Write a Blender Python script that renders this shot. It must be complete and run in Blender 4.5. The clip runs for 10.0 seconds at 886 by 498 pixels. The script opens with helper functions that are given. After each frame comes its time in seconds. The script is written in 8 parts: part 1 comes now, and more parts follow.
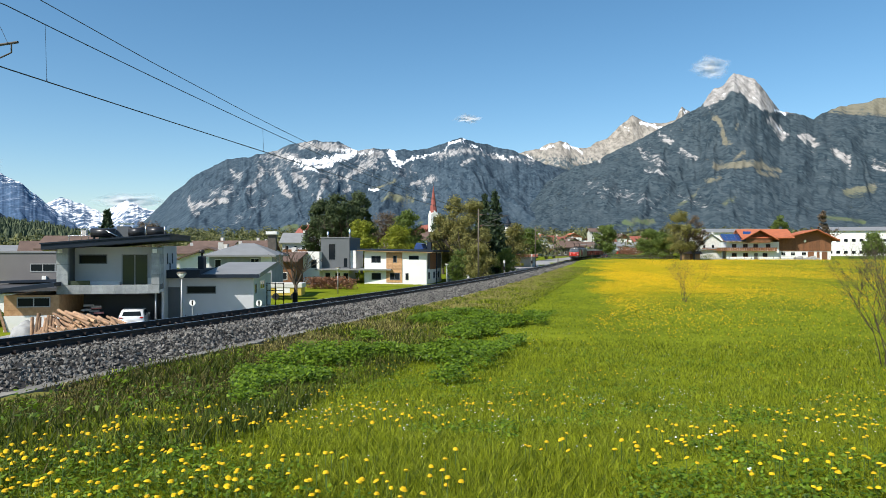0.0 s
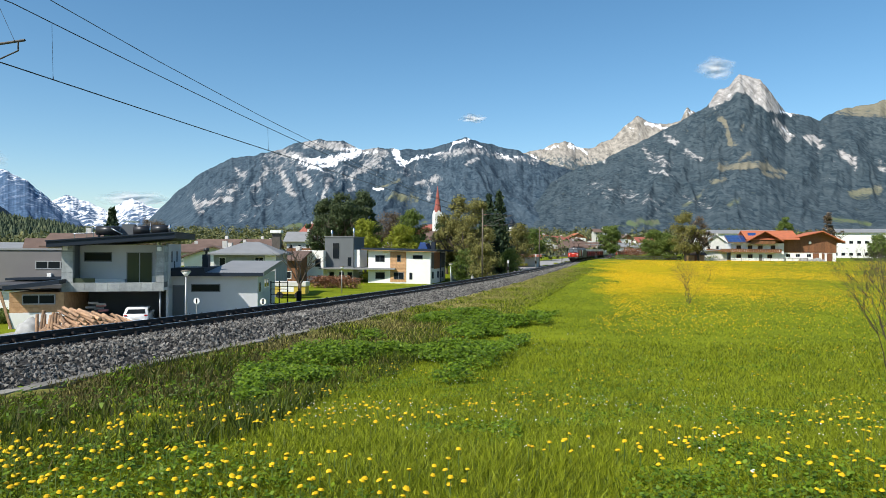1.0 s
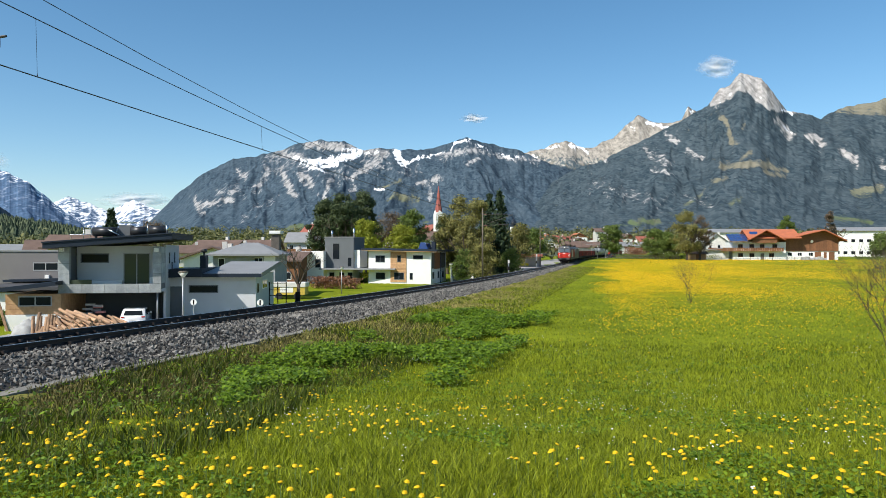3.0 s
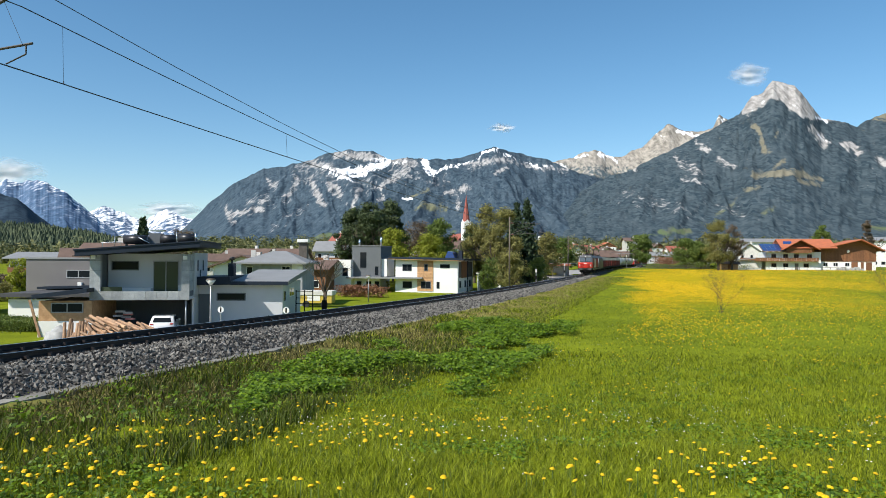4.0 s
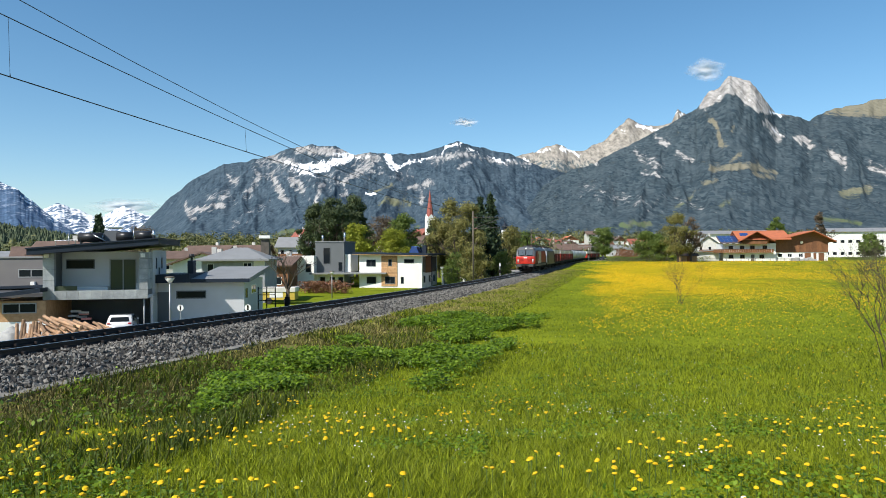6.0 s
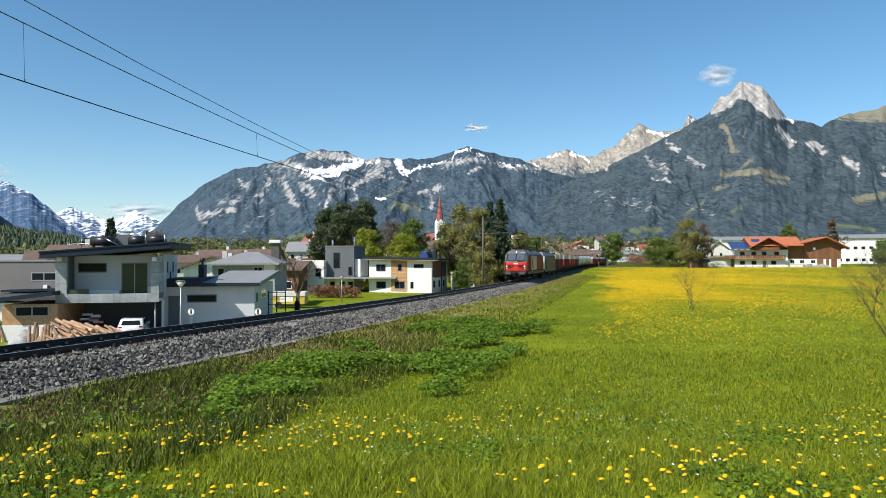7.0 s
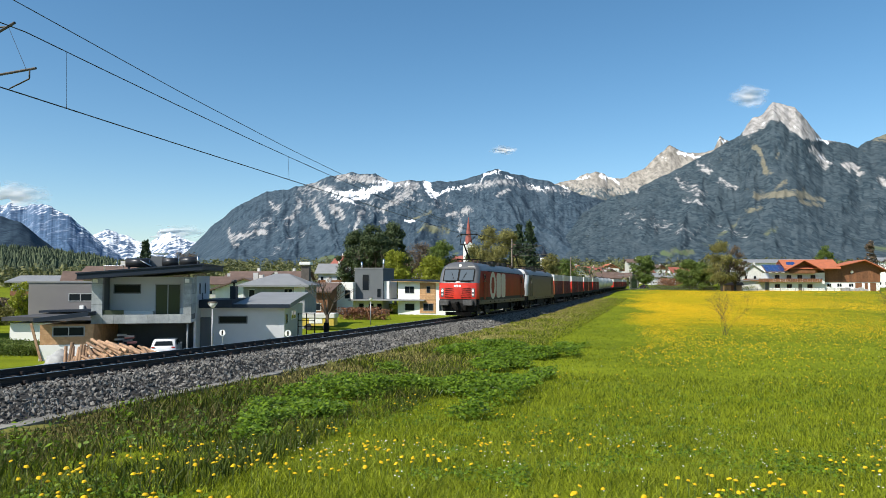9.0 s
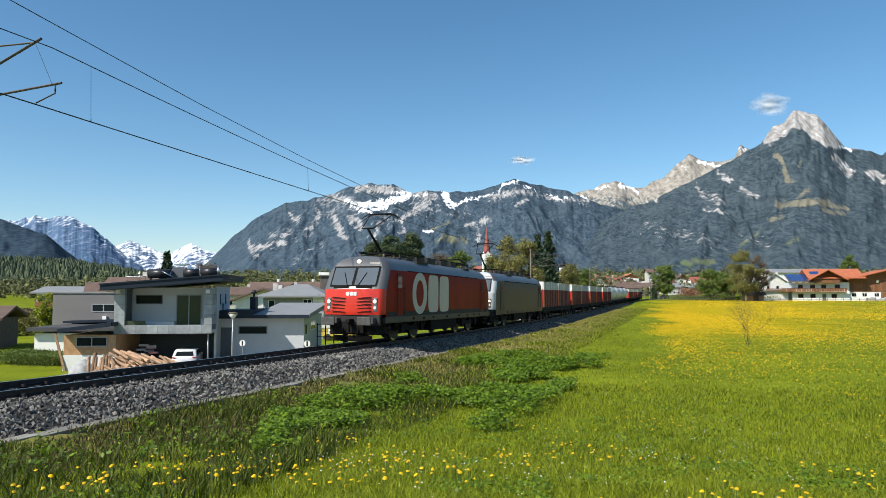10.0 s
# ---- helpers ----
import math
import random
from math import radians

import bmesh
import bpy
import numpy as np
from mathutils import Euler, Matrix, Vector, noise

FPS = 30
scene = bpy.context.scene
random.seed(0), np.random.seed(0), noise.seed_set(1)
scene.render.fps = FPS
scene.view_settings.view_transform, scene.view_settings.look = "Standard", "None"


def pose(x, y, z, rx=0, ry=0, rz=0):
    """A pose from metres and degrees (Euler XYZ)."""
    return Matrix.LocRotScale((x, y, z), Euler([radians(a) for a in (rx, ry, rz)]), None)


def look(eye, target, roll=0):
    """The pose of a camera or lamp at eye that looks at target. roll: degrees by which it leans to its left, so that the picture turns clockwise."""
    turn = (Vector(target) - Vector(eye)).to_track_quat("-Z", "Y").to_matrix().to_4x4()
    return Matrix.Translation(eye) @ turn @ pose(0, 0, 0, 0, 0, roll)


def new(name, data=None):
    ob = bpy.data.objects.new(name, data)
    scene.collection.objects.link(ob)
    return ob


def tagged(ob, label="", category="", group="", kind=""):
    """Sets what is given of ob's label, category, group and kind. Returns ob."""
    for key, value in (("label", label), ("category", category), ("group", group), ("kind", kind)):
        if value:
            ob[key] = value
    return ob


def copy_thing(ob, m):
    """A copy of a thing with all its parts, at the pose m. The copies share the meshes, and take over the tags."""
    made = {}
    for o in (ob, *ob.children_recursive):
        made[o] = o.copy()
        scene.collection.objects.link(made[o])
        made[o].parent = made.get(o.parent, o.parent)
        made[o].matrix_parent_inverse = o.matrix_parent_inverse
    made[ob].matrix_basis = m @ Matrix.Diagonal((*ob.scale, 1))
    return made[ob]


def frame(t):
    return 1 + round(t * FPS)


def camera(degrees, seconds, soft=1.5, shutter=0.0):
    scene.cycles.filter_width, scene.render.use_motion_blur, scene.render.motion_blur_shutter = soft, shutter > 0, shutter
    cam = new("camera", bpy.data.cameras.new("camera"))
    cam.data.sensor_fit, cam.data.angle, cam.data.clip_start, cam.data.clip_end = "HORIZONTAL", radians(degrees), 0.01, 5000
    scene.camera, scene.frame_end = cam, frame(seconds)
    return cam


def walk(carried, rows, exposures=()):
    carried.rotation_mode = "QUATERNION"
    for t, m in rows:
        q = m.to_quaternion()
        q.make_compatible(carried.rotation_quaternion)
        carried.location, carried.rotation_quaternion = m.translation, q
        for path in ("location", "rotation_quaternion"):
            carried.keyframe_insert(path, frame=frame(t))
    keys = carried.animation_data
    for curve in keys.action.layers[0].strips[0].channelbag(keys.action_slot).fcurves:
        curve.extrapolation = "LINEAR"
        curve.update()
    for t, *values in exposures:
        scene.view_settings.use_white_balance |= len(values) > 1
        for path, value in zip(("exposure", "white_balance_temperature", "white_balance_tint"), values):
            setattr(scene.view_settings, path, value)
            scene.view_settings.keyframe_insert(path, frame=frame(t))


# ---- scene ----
cam = camera(65.0, 10.0, soft=0.8)
WAY = [
    (0.0, 0.000, 0.000, 3.600, 0.000, 0.100, 0.000),
    (0.5, 0.002, -0.013, 3.601, 0.124, 0.136, -0.424),
    (1.0, -0.002, -0.008, 3.602, 0.324, 0.068, -0.328),
    (1.5, 0.000, -0.007, 3.598, 0.419, 0.008, -0.132),
    (2.0, 0.029, 0.036, 3.600, 0.584, -0.065, 0.815),
    (2.5, 0.074, 0.183, 3.591, -0.079, 0.025, 0.380),
    (2.7, 0.124, 0.264, 3.594, -0.112, -0.041, 0.122),
    (4.0, 0.307, 0.679, 3.528, 2.724, 0.837, -0.269),
    (4.5, 0.366, 0.715, 3.543, 0.573, 0.078, 0.345),
    (5.0, 0.377, 0.739, 3.522, -0.413, 0.035, 0.326),
    (5.5, 0.365, 0.720, 3.522, -0.431, 0.175, 0.399),
    (7.0, 0.337, 0.756, 3.522, 0.580, 0.820, 0.122),
    (7.5, 0.349, 0.721, 3.528, 0.931, 0.975, 0.167),
    (8.0, 0.317, 0.788, 3.518, 1.633, 1.394, 0.019),
    (8.5, 0.314, 0.756, 3.523, 2.409, 2.351, 0.037),
    (9.0, 0.321, 0.750, 3.531, 2.932, 2.649, -0.058),
    (9.5, 0.308, 0.775, 3.531, 3.617, 3.209, -0.067),
    (10.0, 0.310, 0.752, 3.532, 4.452, 3.495, 0.027),
]
walk(cam, [(t, pose(x, y, z, 90 + p, r, a)) for t, x, y, z, a, p, r in WAY])

# ---- light: clear spring sky, sun behind the camera's left shoulder ----
SUN_WAY = Vector((-0.72, -0.66, 1.0)).normalized()      # towards the sun
scene.view_settings.exposure = 0.45
world = bpy.data.worlds.new("sky")
scene.world = world
world.use_nodes = True
wn, wl = world.node_tree.nodes, world.node_tree.links
sky = wn.new("ShaderNodeTexSky")
sky.sky_type, sky.sun_disc = "NISHITA", False
sky.sun_elevation = math.asin(SUN_WAY.z)
sky.sun_rotation = math.atan2(SUN_WAY.x, SUN_WAY.y)
sky.altitude, sky.air_density, sky.dust_density, sky.ozone_density = 850, 1.0, 0.9, 2.2
wn["Background"].inputs[1].default_value = 0.108
sky_tone = wn.new("ShaderNodeHueSaturation")
sky_tone.inputs["Hue"].default_value, sky_tone.inputs["Saturation"].default_value = 0.491, 1.2
wl.new(sky.outputs[0], sky_tone.inputs["Color"])
wl.new(sky_tone.outputs[0], wn["Background"].inputs[0])
sun_data = bpy.data.lights.new("sun", "SUN")
sun_data.energy, sun_data.angle, sun_data.color = 4.7, radians(0.53), (1.0, 0.95, 0.86)
sun = new("sun", sun_data)
sun.matrix_world = look(SUN_WAY * 100, (0, 0, 0))


# ---- materials ----
def node(nt, kind, **kw):
    n = nt.nodes.new(kind)
    for k, v in kw.items():
        n.inputs[k.replace("_", " ")].default_value = v
    return n


def mat(name, base, rough=0.8, metal=0.0, var=0.25, scale=4.0, fine=60.0, bump=0.15, second=None, rand=0.0, spec=0.5):
    """A surface with variation at two scales and a fine relief; second: a colour of its large stains; rand: change from piece to piece."""
    m = bpy.data.materials.new(name)
    m.use_nodes = True
    nt = m.node_tree
    b = nt.nodes["Principled BSDF"]
    b.inputs["Roughness"].default_value, b.inputs["Metallic"].default_value = rough, metal
    b.inputs["Specular IOR Level"].default_value = spec
    co = nt.nodes.new("ShaderNodeTexCoord")
    big = node(nt, "ShaderNodeTexNoise", Scale=scale, Detail=5.0)
    small = node(nt, "ShaderNodeTexNoise", Scale=fine, Detail=3.0)
    for n in (big, small):
        nt.links.new(co.outputs["Object"], n.inputs["Vector"])
    c2 = second or tuple(max(0.0, c * (1 - var)) for c in base)
    ramp = nt.nodes.new("ShaderNodeValToRGB")
    ramp.color_ramp.elements[0].position, ramp.color_ramp.elements[1].position = 0.35, 0.65
    ramp.color_ramp.elements[0].color, ramp.color_ramp.elements[1].color = (*c2, 1), (*base, 1)
    nt.links.new(big.outputs[0], ramp.inputs[0])
    hs = nt.nodes.new("ShaderNodeHueSaturation")
    rng = node(nt, "ShaderNodeMapRange", To_Min=1 - var, To_Max=1 + var)
    nt.links.new(small.outputs[0], rng.inputs[0])
    val = rng.outputs[0]
    if rand:
        oi = nt.nodes.new("ShaderNodeObjectInfo")
        r2 = node(nt, "ShaderNodeMapRange", To_Min=1 - rand, To_Max=1 + rand)
        nt.links.new(oi.outputs["Random"], r2.inputs[0])
        mu = nt.nodes.new("ShaderNodeMath")
        mu.operation = "MULTIPLY"
        nt.links.new(val, mu.inputs[0])
        nt.links.new(r2.outputs[0], mu.inputs[1])
        val = mu.outputs[0]
    nt.links.new(val, hs.inputs["Value"])
    nt.links.new(ramp.outputs[0], hs.inputs["Color"])
    nt.links.new(hs.outputs[0], b.inputs["Base Color"])
    if bump:
        bp = node(nt, "ShaderNodeBump", Strength=bump, Distance=0.02)
        nt.links.new(small.outputs[0], bp.inputs["Height"])
        nt.links.new(bp.outputs[0], b.inputs["Normal"])
    return m


def island_mat(name, dark, light, rough=0.7, trans=0.0, spec=0.3):
    """For grass, leaves and stones: each island its own shade between two colours."""
    m = bpy.data.materials.new(name)
    m.use_nodes = True
    nt = m.node_tree
    b = nt.nodes["Principled BSDF"]
    b.inputs["Roughness"].default_value = rough
    b.inputs["Specular IOR Level"].default_value = spec
    g = nt.nodes.new("ShaderNodeNewGeometry")
    ramp = nt.nodes.new("ShaderNodeValToRGB")
    ramp.color_ramp.elements[0].color, ramp.color_ramp.elements[1].color = (*dark, 1), (*light, 1)
    nt.links.new(g.outputs["Random Per Island"], ramp.inputs[0])
    nt.links.new(ramp.outputs[0], b.inputs["Base Color"])
    if trans:
        tl = nt.nodes.new("ShaderNodeBsdfTranslucent")
        nt.links.new(ramp.outputs[0], tl.inputs["Color"])
        mx = nt.nodes.new("ShaderNodeMixShader")
        mx.inputs[0].default_value = trans
        nt.links.new(b.outputs[0], mx.inputs[1])
        nt.links.new(tl.outputs[0], mx.inputs[2])
        nt.links.new(mx.outputs[0], nt.nodes["Material Output"].inputs[0])
    return m


def glass_mat(name, tint, rough=0.03, spec=0.5):
    m = bpy.data.materials.new(name)
    m.use_nodes = True
    b = m.node_tree.nodes["Principled BSDF"]
    b.inputs["Base Color"].default_value = (*tint, 1)
    b.inputs["Roughness"].default_value = rough
    b.inputs["IOR"].default_value = 1.5
    b.inputs["Specular IOR Level"].default_value = spec
    return m


# ---- mesh helpers ----
def part(name, bm, material, parent, label=""):
    """Links a bmesh as one mesh object under a thing or a part."""
    me = bpy.data.meshes.new(name)
    bm.normal_update()
    bm.to_mesh(me)
    bm.free()
    me.materials.append(material)
    ob = new(name, me)
    if parent:
        ob.parent = parent
    if label:
        tagged(ob, label)
    return ob


def raw(name, verts, faces, material, parent=None, smooth=False):
    me = bpy.data.meshes.new(name)
    me.from_pydata(verts, [], faces)
    if smooth:
        me.polygons.foreach_set("use_smooth", [True] * len(me.polygons))
    me.materials.append(material)
    me.update()
    ob = new(name, me)
    if parent:
        ob.parent = parent
    return ob


def thing(name, m, label, category, group="", kind=""):
    e = new(name)
    e.empty_display_size = 0.3
    e.matrix_basis = m
    return tagged(e, label, category, group, kind)


def box(bm, x0, x1, y0, y1, z0, z1, bevel=0.0):
    b = bm if not bevel else bmesh.new()
    v = [b.verts.new(p) for p in ((x0, y0, z0), (x1, y0, z0), (x1, y1, z0), (x0, y1, z0), (x0, y0, z1), (x1, y0, z1), (x1, y1, z1), (x0, y1, z1))]
    for f in ((3, 2, 1, 0), (4, 5, 6, 7), (0, 1, 5, 4), (1, 2, 6, 5), (2, 3, 7, 6), (3, 0, 4, 7)):
        b.faces.new([v[i] for i in f])
    if bevel:
        bmesh.ops.bevel(b, geom=list(b.edges), offset=bevel, segments=2, affect="EDGES", profile=0.6)
        merge(bm, b)
    return bm


def merge(bm, other):
    me = bpy.data.meshes.new("tmp")
    other.to_mesh(me)
    other.free()
    bm.from_mesh(me)
    bpy.data.meshes.remove(me)


def boxed(*a, bevel=0.0):
    return box(bmesh.new(), *a, bevel=bevel)


def tube(bm, a, b, r0, r1=None, n=8, caps=True):
    """A tapered round bar from a to b."""
    a, b = Vector(a), Vector(b)
    r1 = r0 if r1 is None else r1
    q = (b - a).to_track_quat("Z", "Y").to_matrix()
    rings = []
    for c, r in ((a, r0), (b, r1)):
        rings.append([bm.verts.new(c + q @ Vector((math.cos(2 * math.pi * i / n) * r, math.sin(2 * math.pi * i / n) * r, 0))) for i in range(n)])
    for i in range(n):
        bm.faces.new((rings[0][i], rings[0][(i + 1) % n], rings[1][(i + 1) % n], rings[1][i])).smooth = n > 6
    if caps:
        bm.faces.new(rings[0][::-1])
        bm.faces.new(rings[1])
    return bm


def prism(bm, outline, axis, lo, hi):
    """Extrudes a closed outline of 2D points along x ('x': outline in y, z), y ('y': in x, z) or z ('z': in x, y)."""
    def at(p, h):
        return {"x": (h, p[0], p[1]), "y": (p[0], h, p[1]), "z": (p[0], p[1], h)}[axis]
    a = [bm.verts.new(at(p, lo)) for p in outline]
    b = [bm.verts.new(at(p, hi)) for p in outline]
    n = len(outline)
    fs = [bm.faces.new(a), bm.faces.new(b[::-1])]
    for i in range(n):
        fs.append(bm.faces.new((a[i], b[i], b[(i + 1) % n], a[(i + 1) % n])))
    bmesh.ops.recalc_face_normals(bm, faces=fs)
    return bm


# ---- plan: the track and the lie of the land ----
HEAD = radians(14.6)


def track_x(y):
    return -14.43 + 0.268 * y - 0.00008 * y * y + 0.00045 * np.maximum(np.asarray(y) - 180.0, 0) ** 2


def rail_z(y):
    return 3.6 - (3.114 - 1.456 * np.exp(-np.maximum(y, -28) / 56.0)) - np.interp(y, (0, 70, 160), (0.11, 0.11, 0.03))


def meadow_z(y):
    return 3.6 - np.interp(y, (-60, 0, 4.9, 6.2, 8.4, 11.2, 15.7, 22.4, 45, 112, 224, 400, 650, 1300, 5000), (1.8, 1.59, 1.68, 1.81, 2.15, 2.6, 3.0, 3.18, 3.25, 3.19, 2.91, 2.5, -3.0, -24.0, -30.0))


def ground_z(x, y):
    """The one ground sheet: meadow, bank, bed under the ballast, and the lower village side."""
    x, y = np.asarray(x, float), np.asarray(y, float)
    u = (x - track_x(np.clip(y, -80, 500))) * math.cos(HEAD)
    rz = rail_z(y)
    right_bank = rz - 0.50 - np.maximum(u - 3.6, 0) * 0.30
    mead = meadow_z(y)
    k = 0.12
    right = np.maximum(right_bank, mead) + k * np.exp(-np.abs(right_bank - mead) / k) * 0.5
    village = np.interp(y, (-100, 123, 165, 210, 290, 420, 650, 1300, 5000), (-2.45, -2.36, -1.1, 0.0, 0.45, 1.1, 6.6, 27.6, 33.6))
    left_bank = rz - 0.44 - np.maximum(-u - 3.3, 0) * 0.62
    left = np.maximum(left_bank, village)
    z = np.where(u >= 0, right, left)
    z = np.where(np.abs(u) < 3.4, rz - 0.62, z)
    return z


def gz(x, y):
    return float(ground_z(x, y))


TD = np.arange(-70, 620, 0.5)
TX, TZ = track_x(TD), rail_z(TD)
TS = np.concatenate([[0], np.cumsum(np.sqrt(np.diff(TX) ** 2 + np.diff(TD) ** 2))])


def on_track(s):
    """The point on the track's centre line at rail height, s metres along it."""
    return Vector((np.interp(s, TS, TX), np.interp(s, TS, TD), np.interp(s, TS, TZ)))


def s_of(y):
    return float(np.interp(y, TD, TS))


def cross(s, u, z):
    """A point u metres to the meadow's side of the centre line and z above the rails."""
    p, q = on_track(s), on_track(s + 0.5)
    d = (q - p).normalized()
    return p + Vector((d.y, -d.x, 0)) * u + Vector((0, 0, z))

# ---- ground materials ----
def meadow_mat():
    """Grass sheet: two greens, dry stalks on the bank, and yellow flower speckle where the bloom is dense."""
    m = bpy.data.materials.new("meadow")
    m.use_nodes = True
    nt = m.node_tree
    b = nt.nodes["Principled BSDF"]
    b.inputs["Roughness"].default_value = 0.95
    b.inputs["Specular IOR Level"].default_value = 0.05
    co = nt.nodes.new("ShaderNodeTexCoord")
    ns = [node(nt, "ShaderNodeTexNoise", Scale=s, Detail=d) for s, d in ((0.22, 5.0), (11.0, 4.0), (6.0, 3.0), (0.6, 4.0))]
    band = nt.nodes.new("ShaderNodeMapping")
    band.inputs["Scale"].default_value = (0.22, 0.8, 1.0)
    nt.links.new(co.outputs["Object"], band.inputs["Vector"])
    for n in ns[:3]:
        nt.links.new(co.outputs["Object"], n.inputs["Vector"])
    nt.links.new(band.outputs[0], ns[3].inputs["Vector"])

    def mixc(a, c, fac):
        x = nt.nodes.new("ShaderNodeMix")
        x.data_type = "RGBA"
        for sock, val in ((x.inputs[0], fac), (x.inputs[6], a), (x.inputs[7], c)):
            if isinstance(val, tuple):
                sock.default_value = (*val, 1)
            else:
                nt.links.new(val, sock)
        return x.outputs[2]

    def ramp(src, lo, hi):
        r = node(nt, "ShaderNodeMapRange", From_Min=lo, From_Max=hi)
        nt.links.new(src, r.inputs[0])
        return r.outputs[0]

    def total(*socks):
        s = socks[0]
        for o in socks[1:]:
            k = nt.nodes.new("ShaderNodeMath")
            k.operation = "ADD"
            nt.links.new(s, k.inputs[0])
            nt.links.new(o, k.inputs[1])
            s = k.outputs[0]
        return s
    at = {}
    for k in ("bloom", "dry"):
        at[k] = nt.nodes.new("ShaderNodeAttribute")
        at[k].attribute_name = k
    c = mixc((0.115, 0.146, 0.008), (0.185, 0.22, 0.011), ramp(ns[0].outputs[0], 0.35, 0.65))
    c = mixc(c, (0.072, 0.10, 0.009), ramp(ns[1].outputs[0], 0.52, 0.75))
    c = mixc(c, (0.16, 0.14, 0.05), ramp(total(at["dry"].outputs["Fac"], ns[3].outputs[0]), 0.85, 1.15))
    c = mixc(c, (0.45, 0.32, 0.005), ramp(total(at["bloom"].outputs["Fac"], ns[2].outputs[0], ns[3].outputs[0]), 1.30, 1.95))
    nt.links.new(c, b.inputs["Base Color"])
    bp = node(nt, "ShaderNodeBump", Strength=0.8, Distance=0.05)
    nt.links.new(ns[1].outputs[0], bp.inputs["Height"])
    nt.links.new(bp.outputs[0], b.inputs["Normal"])
    return m


def bloom_at(x, y):
    """How densely the meadow flowers: strongest far out on the field."""
    u = (x - track_x(np.clip(y, -80, 500))) * math.cos(HEAD)
    k = np.interp(y, (0, 24, 32, 39, 46, 56, 75, 120, 160, 215, 224), (0, 0.0, 0.10, 0.28, 0.52, 0.70, 0.80, 0.84, 0.76, 0.64, 0.0))
    edge = np.clip((x - y * (0.21 + 0.016 * np.sin(y * 0.19) + 0.01 * np.sin(y * 0.53 + 1))) / (0.03 * y), 0, 1) * (u > 4)
    right = np.interp(x / np.maximum(y, 1), (0.2, 0.40, 0.5, 0.66), (1.0, 0.82, 0.54, 0.34))
    return k * edge * right


def dry_at(x, y):
    u = (x - track_x(np.clip(y, -80, 500))) * math.cos(HEAD)
    return np.where((u > 3.3) & (u < 8.5), np.interp(u, (3.3, 4.5, 6.5, 8.5), (0.55, 0.62, 0.42, 0.0)), 0.0) * np.interp(y, (0, 60, 120, 200), (1.0, 1.0, 0.8, 0.3))


M_MEADOW = meadow_mat()
M_BALLAST = island_mat("ballast", (0.022, 0.021, 0.02), (0.26, 0.245, 0.22), 0.9)
M_BED = mat("gravel", (0.035, 0.032, 0.029), 0.95, var=0.5, scale=8, fine=25, bump=0.9)
M_RAIL = mat("rail_steel", (0.035, 0.025, 0.022), 0.6, 0.3, var=0.3, scale=6, bump=0.1)
M_HEAD = mat("rail_head", (0.5, 0.5, 0.5), 0.3, 1.0, var=0.1)
M_SLEEPER = mat("sleeper_wood", (0.026, 0.021, 0.018), 0.95, var=0.4, scale=3, rand=0.3, spec=0.1)
M_TROUGH = mat("trough_concrete", (0.23, 0.215, 0.185), 0.9, var=0.35, scale=2, rand=0.25)
M_ASPHALT = mat("asphalt", (0.30, 0.29, 0.28), 0.9, var=0.15, scale=0.7)


# ---- ground: one sheet to the horizon ----
def build_ground():
    def axis(fine0, fine1, step, lo, hi):
        a = list(np.arange(fine0, fine1, step))
        d, v = step, fine1
        while v < hi:
            a.append(v)
            d *= 1.16
            v += d
        a.append(hi)
        d, v = step, fine0
        b = []
        while v > lo:
            d *= 1.16
            v -= d
            b.append(max(v, lo))
        return np.array(sorted(set(b)) + a)
    xs, ys = axis(-34, 26, 0.5, -4500, 4500), axis(-4, 70, 0.5, -3000, 4700)
    X, Y = np.meshgrid(xs, ys)
    Z = ground_z(X, Y)
    rng = np.random.RandomState(3)
    u = (X - track_x(np.clip(Y, -80, 500))) * math.cos(HEAD)
    Z = Z + np.where(np.abs(u) < 3.4, 0, 1) * rng.normal(0, 0.02, Z.shape)
    n = len(xs)
    verts = np.stack([X, Y, Z], -1).reshape(-1, 3)
    idx = np.arange(len(ys) * n).reshape(len(ys), n)
    faces = np.stack([idx[:-1, :-1], idx[:-1, 1:], idx[1:, 1:], idx[1:, :-1]], -1).reshape(-1, 4)
    g = raw("ground", verts.tolist(), faces.tolist(), M_MEADOW, smooth=True)
    for k, fn in (("bloom", bloom_at), ("dry", dry_at)):
        a = g.data.attributes.new(k, "FLOAT", "POINT")
        a.data.foreach_set("value", np.asarray(fn(X, Y), float).reshape(-1).tolist())
    return tagged(g, "grass meadow sloping away to the village, flowering in patches", "ground", kind="structure")


build_ground()


# ---- track: bed, sleepers, rails, trough ----
def sweep(name, profile, s0, s1, step, material, parent=None):
    """Sweeps a closed profile of (u, z) along the track."""
    verts, faces, k = [], [], len(profile)
    ss = np.concatenate([np.arange(s0, s1, step), [s1]])
    for s in ss:
        for u, z in profile:
            verts.append(cross(s, u, z))
    for i in range(len(ss) - 1):
        for j in range(k):
            a, b = i * k + j, i * k + (j + 1) % k
            faces.append((a, b, b + k, a + k))
    faces.append(tuple(range(k - 1, -1, -1)))
    faces.append(tuple(range((len(ss) - 1) * k, len(ss) * k)))
    return raw(name, verts, faces, material, parent)


